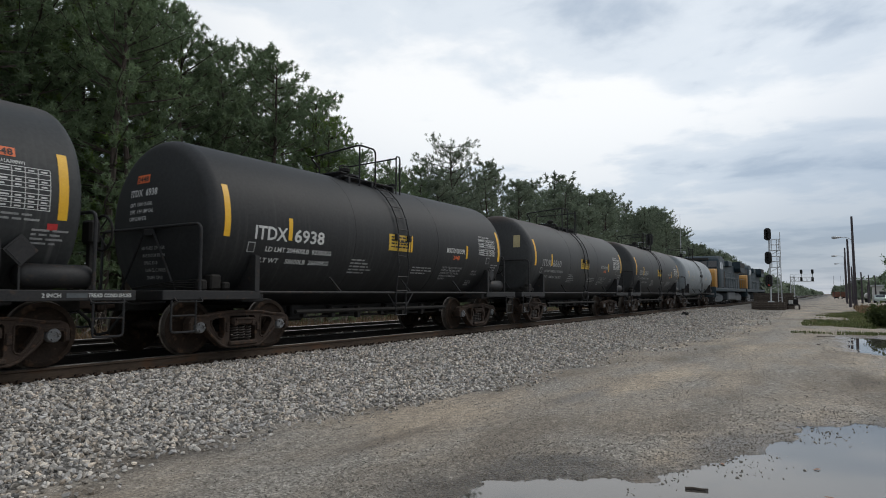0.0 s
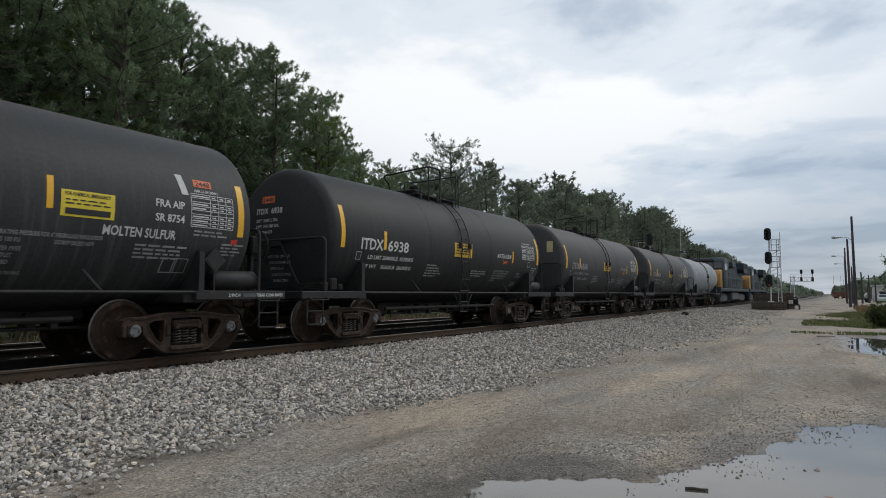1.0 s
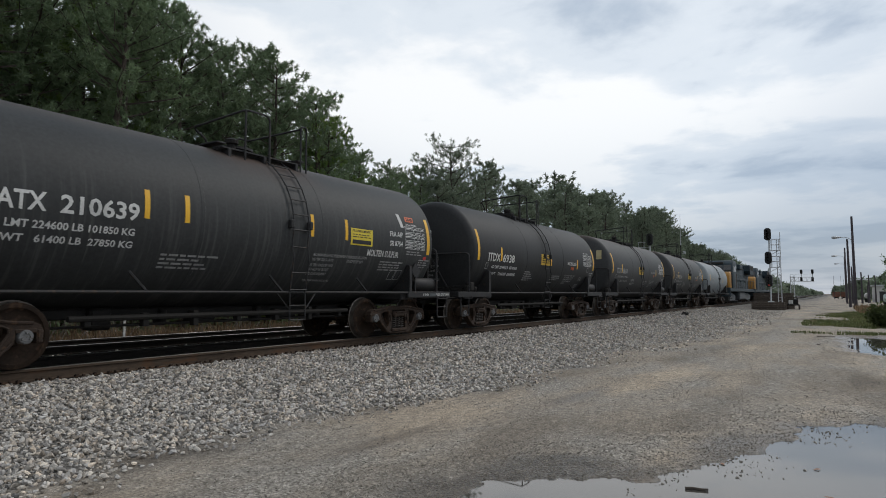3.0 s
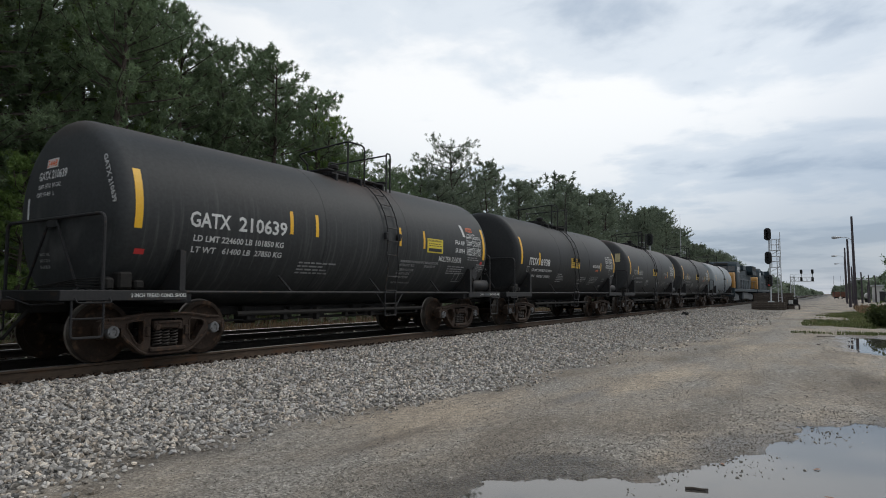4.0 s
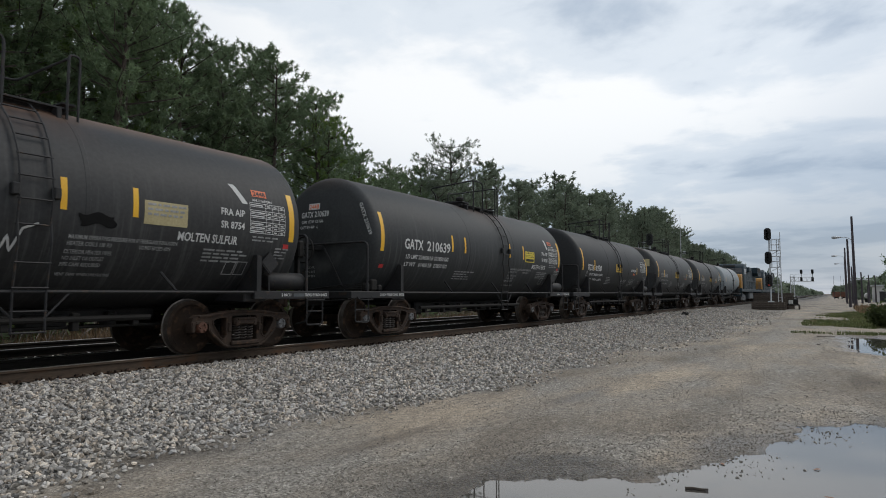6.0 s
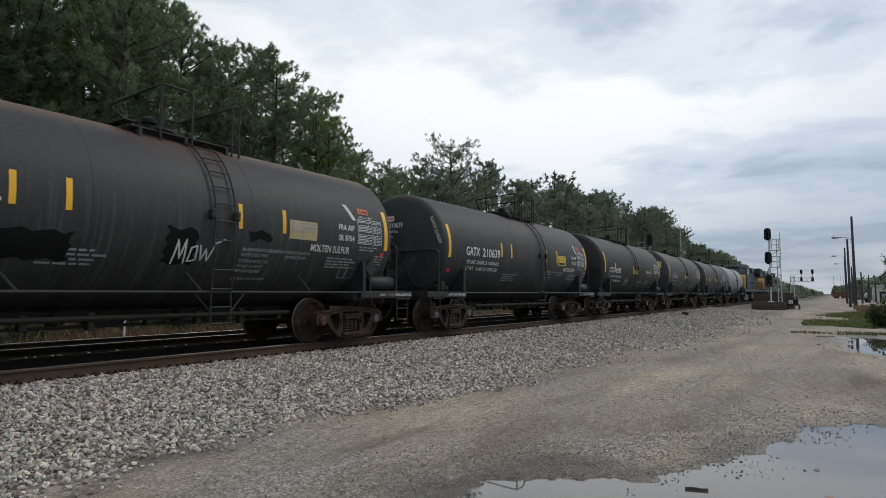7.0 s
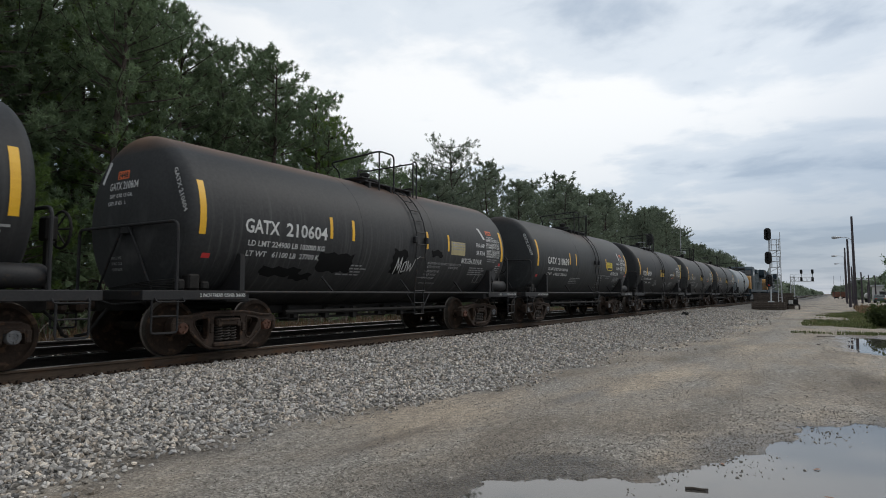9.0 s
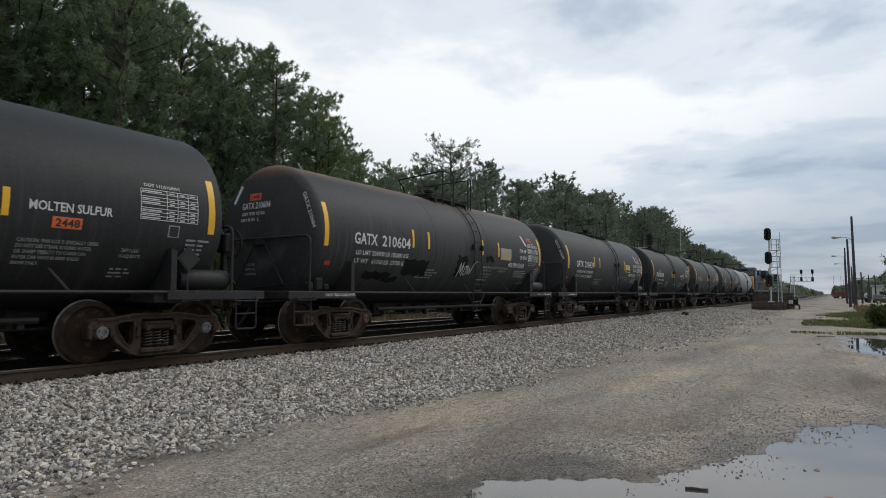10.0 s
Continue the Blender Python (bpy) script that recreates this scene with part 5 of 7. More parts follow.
    head_letter(car, half, "GATX " + number, 0.68, 2.84, 0.14, 0.90)
    head_letter(car, half, capy[0], 0.66, 2.70, 0.07, 0.74, M_WHITE)
    head_letter(car, half, capy[1], 0.70, 2.57, 0.07, 0.60, M_WHITE)
    head_letter(car, half, "GATX " + number, -1.06, 3.08, 0.10, 0.80, M_WHITE, turn=radians(-68))
    for k in range(3):
        head_letter(car, half, ("36 CL WL", "SPRG D-5", "SE 60E RB 24")[k], 0.55, 1.62 - k * 0.1, 0.05, 0.34, M_FADED)
    # shoe notice on the side sill
    for x, t, w in ((-5.45, "2 INCH TREAD COND. SHOES", 0.92), (5.15, "2 INCH", 0.24), (5.75, "TREAD COND SHOES", 0.62)):
        bm, wd = text_mesh(t)
        bmesh.ops.scale(bm, vec=(w / wd, 0.055, 1), verts=bm.verts)
        bmesh.ops.rotate(bm, cent=(0, 0, 0), matrix=Matrix.Rotation(radians(90), 3, "X"), verts=bm.verts)
        bmesh.ops.translate(bm, vec=(x, -1.498, 0.975), verts=bm.verts)
        part("lettering", bm, M_WHITE, car)
    bm = bmesh.new()
    add_box(bm, (5.60, -1.498, 1.0), (0.28, 0.006, 0.06))
    part("shoe_label", bm, M_LGREY, car)
    return car


CARS = []
B = -1.02
CARS.append((long_car(B, "210639", ("LD LMT 224600 LB 101850 KG", "LT WT   61400 LB  27850 KG"), ("CAPY 15710  US GAL", "CAPY 59 469   L"), M_TANK_SLIGHT,
                      "black tank car with worn white lettering and yellow strips", M_YSIGN, seed=30), B))
A0 = B + 5.495 + 2.33 + 5.27
CARS.append((short_car(A0, "6938", M_TANK, "charcoal tank car with white block numbers and ochre notice"), A0))
CARS.append((short_car(A0 + 12.93, "6860", M_TANK_DUSTY, "dusty charcoal tank car with white block numbers", False), A0 + 12.93))
CARS.append((short_car(A0 + 25.86, "6854", M_TANK_DUSTY, "faded charcoal tank car with white block numbers", False), A0 + 25.86))
C0 = B - 13.57
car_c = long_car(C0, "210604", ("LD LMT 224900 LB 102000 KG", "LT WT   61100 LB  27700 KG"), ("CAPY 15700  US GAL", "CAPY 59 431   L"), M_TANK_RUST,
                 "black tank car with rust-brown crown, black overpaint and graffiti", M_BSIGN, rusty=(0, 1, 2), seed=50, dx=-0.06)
CARS.append((car_c, C0))
head_patch(car_c, 5.68, "white_stripe", 1.02, 3.02, 0.085, 0.44, M_WHITE, turn=radians(-32))
head_patch(CARS[0][0], 5.68, "white_stripe", 1.08, 2.18, 0.085, 0.40, M_WHITE)
head_patch(CARS[2][0], 5.36, "blank_card", -0.82, 2.62, 0.24, 0.42, M_BSIGN)
# black overpaint and a white scrawl on the rusty car
for x, z, w, h in ((-2.62, 1.48, 1.05, 0.42), (-4.0, 1.36, 1.0, 0.20), (-0.15, 1.50, 0.55, 0.60), (1.45, 1.98, 0.5, 0.16), (-3.2, 1.30, 0.55, 0.16)):
    bm = patch_bm(w, h, 8, 6)
    for v in bm.verts:
        v.co.x += 0.03 * math.sin(31 * v.co.y + 9 * x)
        v.co.y += 0.03 * math.sin(17 * v.co.x + 5 * z)
    on_side(bm, x, z, 0.007)
    part("overpaint", bm, M_PATCH, car_c, "fresh black overpaint patch")
for pts in (((0, 0), (0.04, 0.42), (0.12, 0.10), (0.18, 0.44), (0.22, 0.02)), ((0.28, 0.05), (0.30, 0.30), (0.40, 0.34), (0.42, 0.10), (0.30, 0.06)),
            ((0.46, 0.36), (0.52, 0.08), (0.58, 0.30), (0.64, 0.08), (0.74, 0.40), (0.92, 0.48))):
    fine = [Vector(p).lerp(Vector(q), i / 5) for p, q in zip(pts, pts[1:]) for i in range(5)] + [Vector(pts[-1])]
    bm = bmesh.new()
    rim = []
    for i, p in enumerate(fine):
        way = (fine[min(i + 1, len(fine) - 1)] - fine[max(i - 1, 0)]).normalized()
        rim.append([bm.verts.new((p.x + k * way.y, p.y - k * way.x, 0)) for k in (-0.016, 0.016)])
    for p, q in zip(rim, rim[1:]):
        bm.faces.new((p[0], q[0], q[1], p[1]))
    on_side(bm, 0.02, 1.50, 0.009)
    part("graffiti_stroke", bm, M_WHITE, car_c, "white scrawled graffiti")
D0 = C0 - 5.495 - 2.49 - 5.27
CARS.append((short_car(D0, "6925", M_TANK, "charcoal tank car with white and orange lettering"), D0))


def grey_car(x0):
    """An older pale tank car without jacket lettering."""
    car = tank_car(x0, 5.35, 5.30, M_TANK_GREY, "pale grey weathered tank car next to the locomotive", "short", (), ladder_x=0.2, seams=(-2.4, -0.2, 0.2, 2.4))
    patch(car, "reflective_strip", -4.4, 2.1, 0.11, 0.5, M_STRIP)
    patch(car, "reflective_strip", 2.4, 2.0, 0.09, 0.4, M_STRIP)
    scribble(car, -3.4, 2.2, 2, M_FADED, 71, 1.4, 0.12, 0.25)
    scribble(car, 2.0, 1.8, 3, M_FADED, 72, 1.0)
    return car


G0 = A0 + 25.86 + 5.27 + 2.4 + 5.35
CARS.append((grey_car(G0), G0))


def locomotive(x0, label):
    """A six-axle wide-cab diesel, its cab towards -x; 22 m long, origin at its middle on the rails."""
    lo = thing("locomotive", pose(x0, YC, ZR), label, "locomotive", "locomotives of the train")
    bm = bmesh.new()
    add_box(bm, (0, 0, 1.38), (21.2, 3.0, 0.30), 0.03)
    for s in (-1, 1):
        add_box(bm, (s * 10.6, 0, 1.15), (0.25, 3.0, 0.95), 0.03)
        add_box(bm, (s * 10.95, 0, 0.86), (0.5, 0.28, 0.28), 0.04)
    part("frame", bm, M_LBLUE, lo)
    bm = bmesh.new()
    add_box(bm, (0.2, 0, 0.78), (5.2, 2.7, 0.85), 0.12)
    part("fuel_tank", bm, M_LGREY, lo)
    for s in (-1, 1):
        bm = bmesh.new()
        add_prism(bm, [(-10.9 * s, 0.25), (-10.65 * s, 0.25), (-10.65 * s, 0.75), (-10.8 * s, 0.75)], -1.4, 1.4)
        part("snow_plough", bm, M_UNDER, lo)
    # nose and cab
    bm = bmesh.new()
    add_prism(bm, [(-10.2, 1.53), (-10.2, 2.85), (-9.95, 3.15), (-8.75, 3.25), (-8.75, 1.53)], -1.38, 1.38)
    bmesh.ops.bevel(bm, geom=bm.edges[:], offset=0.10, segments=2, affect="EDGES", profile=0.5)
    part("nose", bm, M_LYEL, lo, "worn yellow nose", smooth=True)
    bm = bmesh.new()
    add_prism(bm, [(-8.9, 1.53), (-8.9, 3.15), (-8.55, 4.10), (-8.1, 4.42), (-6.3, 4.42), (-6.3, 1.53)], -1.50, 1.50)
    bmesh.ops.bevel(bm, geom=bm.edges[:], offset=0.12, segments=2, affect="EDGES", profile=0.5)
    cab = part("cab", bm, M_LBLUE, lo, "faded blue wide cab", smooth=True)
    for y, w in ((-0.98, 0.72), (-0.3, 0.5), (0.3, 0.5), (0.98, 0.72)):
        bm = bmesh.new()
        add_box(bm, (0, 0, 0), (0.05, w, 0.62), 0.015)
        part("windscreen_pane", bm, M_GLASS, cab, at=pose(-8.745, y, 3.64, 0, 20, 0))
    for x, w in ((-7.9, 0.75), (-7.0, 0.75)):
        for y in (-1.5, 1.5):
            bm = bmesh.new()
            add_box(bm, (x, y, 3.55), (w, 0.05, 0.62), 0.015)
            part("side_window", bm, M_GLASS, cab)
    bm = bmesh.new()
    add_box(bm, (-8.62, 0, 4.14), (0.14, 1.3, 0.22), 0.03)
    part("number_board", bm, M_BLACK, cab)
    bm = bmesh.new()
    for y in (-0.13, 0.13):
        add_lathe(bm, [(-10.25, 0), (-10.25, 0.09), (-10.15, 0.10)], 12, "x")
        bmesh.ops.translate(bm, vec=(0, y, 0), verts=bm.verts[-25:])
    bmesh.ops.translate(bm, vec=(0, 0, 2.35), verts=bm.verts)
    part("headlight", bm, M_GALV, lo)
    # hood: blue on top, yellow below, door by door
    bm = bmesh.new()
    add_box(bm, (0.0, 0, 2.75), (12.8, 1.75, 2.45), 0.06)
    hood = part("hood", bm, M_LBLUE, lo)
    for k in range(16):
        for y in (-1, 1):
            bm = bmesh.new()
            add_box(bm, (-5.9 + k * 0.78, y * 0.885, 2.45), (0.70, 0.03, 1.55), 0.01)
            add_box(bm, (-5.65 + k * 0.78, y * 0.91, 2.45), (0.04, 0.03, 0.16), 0.005)
            part("hood_door", bm, (M_CAST if k in (6, ) else M_LGREY if k in (0, 1, 2) else M_LBLUE), hood)
    for xa, xb, z0, z1 in ((-5.9, -3.4, 3.55, 4.35), (-0.8, 1.7, 3.72, 4.30)):
        bm = bmesh.new()
        add_box(bm, ((xa + xb) / 2, 0, (z0 + z1) / 2), (xb - xa, 2.5, z1 - z0), 0.08)
        part("roof_box", bm, M_LBLUE, lo)
    bm = bmesh.new()
    add_prism(bm, [(6.4, 3.35), (6.1, 3.75), (6.1, 4.45), (10.1, 4.45), (10.1, 3.75), (9.8, 3.35)], -1.50, 1.50)
    rad = part("radiator_wing", bm, M_LBLUE, lo)
    bm = bmesh.new()
    add_box(bm, (8.2, 0, 2.45), (3.8, 1.75, 1.9), 0.05)
    part("radiator_hood", bm, M_LBLUE, lo)
    for y in (-1, 1):
        bm = bmesh.new()
        add_box(bm, (8.1, y * 1.49, 4.1), (3.6, 0.05, 0.5), 0.01)
        part("radiator_grille", bm, M_UNDER, rad)
        bm = bmesh.new()
        add_tube(bm, [(-6.2, y * 1.46, 2.55), (10.3, y * 1.46, 2.55)], 0.025)
        for k in range(11):
            x = -6.2 + k * 1.65
            add_tube(bm, [(x, y * 1.46, 1.53), (x, y * 1.46, 2.55)], 0.022)
        part("handrail", bm, M_LGREY, lo)
        for x in (-10.0, 10.0):
            bm = bmesh.new()
            for k in range(3):
                add_box(bm, (x, y * 1.42, 0.55 + 0.33 * k), (0.6, 0.22, 0.04))
            part("steps", bm, M_UNDER, lo)
    for x in (-6.9, 6.9):
        bm = bmesh.new()
        for y in (-1.05, 1.05):
            add_prism(bm, [(-2.5, 0.42), (-2.5, 0.80), (-1.2, 0.95), (1.2, 0.95), (2.5, 0.80), (2.5, 0.42), (1.4, 0.30), (-1.4, 0.30)], y - 0.08, y + 0.08)
        add_box(bm, (0, 0, 0.9), (3.4, 2.0, 0.3), 0.05)
        part("truck_frame", bm, M_LGREY, lo, at=pose(x, 0, 0))
        for dx in (-1.95, 0, 1.95):
            ws = part("wheelset", MESH["axle"], None, lo, at=pose(x + dx, 0, 0.457))
            for side in (-1, 1):
                part("wheel", MESH["wheel"], None, ws, at=pose(0, side * 0.762, 0, 0, 0, 0 if side < 0 else 180))
            WHEELSETS.append((ws, x + dx))
    return lo


L0 = G0 + 5.35 + 1.2 + 11.3
CARS.append((locomotive(L0, "blue and yellow diesel locomotive with its cab towards the cars"), L0))
CARS.append((locomotive(L0 + 22.6, "second blue and yellow diesel locomotive"), L0 + 22.6))


# ---- trees ----
def limb(verts, faces, a, b, r0, r1, sides=4):
    a, b = np.array(a, float), np.array(b, float)
    w = (b - a) / (np.linalg.norm(b - a) + 1e-9)
    s = np.cross(w, [0.3, 0.9, 0.2])
    s /= np.linalg.norm(s)
    u = np.cross(w, s)
    n0 = len(verts)
    for p, r in ((a, r0), (b, r1)):
        for k in range(sides):
            q = 2 * np.pi * k / sides
            verts.append(p + r * (s * np.cos(q) + u * np.sin(q)))
    for k in range(sides):
        k2 = (k + 1) % sides
        faces += [(n0 + k, n0 + k2, n0 + sides + k2), (n0 + k, n0 + sides + k2, n0 + sides + k)]


def pine(seed, height, crown_from, radius, tufts_per, blades, blade, mat, thin=1.0, dome=False):
    """Trunk and crown of a pine: whorls of rising limbs, forked twice, with a brush of needles at each tip. Returns two meshes."""
    rng = np.random.default_rng(seed)
    tv, tf = [], []
    pts = [np.array([0, 0, -0.3])]
    bend = rng.normal(0, 0.02, 2)
    n = 9
    for i in range(1, n + 1):
        z = height * 0.97 * i / n
        pts.append(np.array([bend[0] * z + rng.normal(0, 0.05), bend[1] * z + rng.normal(0, 0.05), z]))
    r = lambda z: 0.012 * height * (1 - z / height) ** 0.8 + 0.015
    for a, b in zip(pts, pts[1:]):
        limb(tv, tf, a, b, r(max(a[2], 0)), r(b[2]), 7)
    line = lambda z: np.array([np.interp(z, [p[2] for p in pts], [p[k] for p in pts]) for k in range(3)])
    tips, ways = [], []
    z = height * crown_from
    while z < height * 0.985:
        f = (z - height * crown_from) / (height * (1 - crown_from))
        spread = radius * (min(1, 0.55 + 1.6 * f) * (1 - f) ** 0.48 + 0.06) * rng.uniform(0.75, 1.15)
        if dome:
            spread = radius * math.sqrt(max(0.05, 1 - ((f - 0.38) / 0.66) ** 2)) * rng.uniform(0.85, 1.08)
        for _ in range(rng.integers(2, 5)):
            az = rng.uniform(0, 2 * np.pi)
            ln = spread * rng.uniform(0.55, 1.12)
            rise = ln * (rng.uniform(0.0, 0.35) + (0.30 if dome else 0.55) * f)
            a = line(z)
            mid = a + np.array([np.cos(az) * ln * 0.55, np.sin(az) * ln * 0.55, rise * 0.4])
            b = a + np.array([np.cos(az + 0.15) * ln, np.sin(az + 0.15) * ln, rise])
            limb(tv, tf, a, mid, 0.016 + 0.010 * ln, 0.014 + 0.004 * ln, 3)
            limb(tv, tf, mid, b, 0.014 + 0.004 * ln, 0.007, 3)
            for k in range(max(2, int(tufts_per * (0.4 + ln / radius) * thin))):
                t = rng.uniform(0.22, 1.06) ** 0.62
                base = (a + (mid - a) * t / 0.55) if t < 0.55 else (mid + (b - mid) * (t - 0.55) / 0.45)
                side = rng.normal(0, 1, 3) * np.array([1, 1, 0.55]) + np.array([0, 0, 0.35])
                side /= np.linalg.norm(side)
                tip = base + side * rng.uniform(0.15, 0.55) * (0.5 + 0.28 * ln)
                if rng.random() < 0.4:
                    limb(tv, tf, base, tip, 0.007, 0.004, 3)
                tips.append(tip)
                w = side * 0.5 + np.array([0.7 * np.cos(az), 0.7 * np.sin(az), 1.0])
                ways.append(w / np.linalg.norm(w))
        z += rng.uniform(0.30, 0.62) * height / 13
    tips.append(np.array([pts[-1][0], pts[-1][1], height]))
    ways.append(np.array([0, 0, 1.0]))
    tips, ways = np.array(tips), np.array(ways)
    m = len(tips)
    d = rng.normal(0, 1, (m, blades, 3)) * 0.62 + ways[:, None, :] * 0.36
    d /= np.linalg.norm(d, axis=2, keepdims=True)
    s = np.cross(d, rng.normal(0, 1, (m, blades, 3)))
    s /= np.linalg.norm(s, axis=2, keepdims=True) + 1e-9
    ln = blade[0] * rng.uniform(0.7, 1.25, (m, blades, 1))
    root = tips[:, None, :] - ways[:, None, :] * rng.uniform(0, blade[0] * 1.1, (m, blades, 1))
    p0 = root + s * blade[1]
    p1 = root - s * blade[1]
    p2 = root + d * ln
    v = np.stack([p0, p1, p2], 2).reshape(-1, 3)
    trunk = raw_mesh("trunk", np.array(tv), np.array(tf).ravel(), 3, M_BARK)
    crown = raw_mesh("crown", v, np.arange(len(v)), 3, mat)
    return trunk, crown


# crown line of the wood as it would stand 20 m off the camera's line: along the track, height
SKYLINE = ((-20, 14.0), (8, 14.2), (13.0, 13.0), (15.2, 12.0), (18.0, 11.2), (20.3, 11.0), (21.6, 10.0), (23.2, 8.6), (25.2, 8.0), (27.9, 8.7), (31.5, 8.8), (33.2, 9.6), (36, 10.2),
           (39.2, 11.2), (44, 10.4), (49, 11.6), (55, 10.8), (64.6, 11.9), (75, 11.6), (85, 13.2), (93, 12.5), (99, 11.0), (115, 10.2), (148, 10.3), (190, 8.6), (320, 6.6), (900, 4.0))


def wood_height(x, y):
    z = float(np.interp(x * 20.0 / y, [p[0] for p in SKYLINE], [p[1] for p in SKYLINE]))
    return 1.55 + (z - 1.55) * y / 20.0


def make_wood():
    rng = np.random.default_rng(77)
    near = [pine(101 + i, 13.0, (0.10, 0.08, 0.13, 0.10, 0.15)[i], (3.5, 3.8, 3.2, 3.6, 3.0)[i], 15, 30, (0.185, 0.0175), (M_NEEDLE, M_NEEDLE, M_NEEDLE, M_NEEDLE2, M_NEEDLE)[i]) for i in range(5)]
    low = [pine(120 + i, 7.0, 0.10, 2.3, 14, 30, (0.175, 0.0165), M_NEEDLE2) for i in range(2)]
    far = [pine(140 + i, 13.0, (0.14, 0.2, 0.10)[i], (3.2, 2.9, 3.5)[i], 9, 18, (0.26, 0.040), M_NEEDLE_HAZE) for i in range(3)]

    def put(kind, x, y, h, base_h, label, group, wide=1.0):
        t = thing("pine_tree", pose(x, y, float(land(np.array([x]), np.array([y]))[0]) - 0.05, 0, 0, rng.uniform(0, 360)), label, "tree", group)
        s = h / base_h
        t.scale = (s * wide, s * wide, s)
        part("trunk", kind[0], None, t)
        part("crown", kind[1], None, t)

    for y, x0, x1, step in ((20.5, -2, 30, 2.0), (23.0, -2, 36, 2.5), (26.0, -1, 44, 3.2), (30.0, 2, 52, 4.0), (35, 0, 60, 4.4)):
        x = x0
        while x < x1:
            xx, yy = x + rng.uniform(-0.7, 0.7), y + rng.uniform(-0.9, 0.9)
            h = wood_height(xx, yy) * rng.uniform(0.86, 1.0) * (0.78 if y > 33 else 1.0)
            if not (33.0 < xx * 20 / yy < 35.5):
                put(near[rng.integers(0, 5)], xx, yy, h, 13.0, "tall green pine in dense wood beside the track", "pines of the wood", rng.uniform(0.85, 1.1))
            x += step * rng.uniform(0.8, 1.25)
    for x, y, h in ((4.6, 18.9, 6.6), (8.4, 19.2, 5.2), (13.6, 19.0, 5.4), (17.5, 19.3, 4.6), (24.0, 19.4, 5.0)):
        put(low[int(x) % 2], x, y, h, 7.0, "young bright green pine at the wood's edge", "young pines")
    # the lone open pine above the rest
    lone = pine(161, 13.0, 0.34, 3.0, 12, 26, (0.19, 0.013), M_NEEDLE_HAZE, 1.5, True)
    put(lone, 36.3, 21.5, 11.9, 13.0, "lone pine with an open crown", "pines of the wood")
    for y, x0, x1, step in ((21.0, 32, 200, 3.2), (25.5, 38, 230, 4.0), (31, 50, 260, 5.5)):
        x = x0
        while x < x1:
            xx, yy = x + rng.uniform(-1, 1), y + rng.uniform(-1.5, 1.5)
            put(far[rng.integers(0, 3)], xx, yy, wood_height(xx, yy) * rng.uniform(0.84, 1.0), 13.0, "pine in the long wood beside the track", "pines of the wood", rng.uniform(0.9, 1.25))
            x += step * rng.uniform(0.8, 1.25)
    # the far end of the wood and the wood across the yard: one mass of small clumps
    V = []
    for i in range(740):
        if i < 330:
            x = 200 + 900 * rng.random() ** 1.6
            y = 18 + rng.uniform(0, 14) + 0.0 * x
            h = wood_height(x, 20.0) * rng.uniform(0.8, 1.0)
        else:
            x = rng.uniform(300, 460)
            y = -8 - 130 * rng.random() ** 1.2
            h = rng.uniform(6, 9.5)
        if i >= 520:
            u = rng.random()
            x, y, h = 920 - 560 * u, 4 - 31 * u - 14 * rng.random(), rng.uniform(7.5, 10.5) + 2.0 * u
        k = 130
        f = rng.random(k)
        rad = 3.4 * (1 - f) ** 0.6 * rng.random(k) ** 0.5
        az = rng.uniform(0, 2 * np.pi, k)
        c = np.stack([x + rad * np.cos(az), y + rad * np.sin(az), 0.5 + h * f], 1)
        V.append(c[:, None, :] + rng.normal(0, 0.95, (k, 3, 3)))
    v = np.concatenate(V).reshape(-1, 3)
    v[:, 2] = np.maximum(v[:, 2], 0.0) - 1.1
    tagged(new("far_wood", raw_mesh("far_wood", v, np.arange(len(v)), 3, M_NEEDLE_HAZE)), "dark green wood in the far distance", "woods", kind="stuff")


make_wood()


def blades(name, pos, size, seed, mat, label, category, lean=0.45, width=0.09):
    """Grass or weeds: thin bent blades in one mesh."""
    rng = np.random.default_rng(seed)
    n = len(pos)
    az = rng.uniform(0, 2 * np.pi, n)
    d = np.stack([np.cos(az), np.sin(az), np.zeros(n)], 1)
    s = np.stack([-np.sin(az), np.cos(az), np.zeros(n)], 1) * (size * width)[:, None]
    ln = rng.normal(0, lean, n)[:, None]
    up = np.array([0, 0, 1.0])
    m = pos + up * (size * 0.55)[:, None] + d * ln * (size * 0.3)[:, None]
    t = pos + up * size[:, None] * (1 - 0.25 * np.abs(ln)) + d * ln * size[:, None]
    v = np.stack([pos - s * 0.5, pos + s * 0.5, m + s * 0.4, t, m - s * 0.4], 1).reshape(-1, 3)
    b = np.arange(n)[:, None] * 5
    f = np.concatenate([b + [0, 1, 2], b + [0, 2, 4], b + [4, 2, 3]], 1).reshape(-1)
    tagged(new(name, raw_mesh(name, v, f, 3, mat)), label, category, kind="stuff")


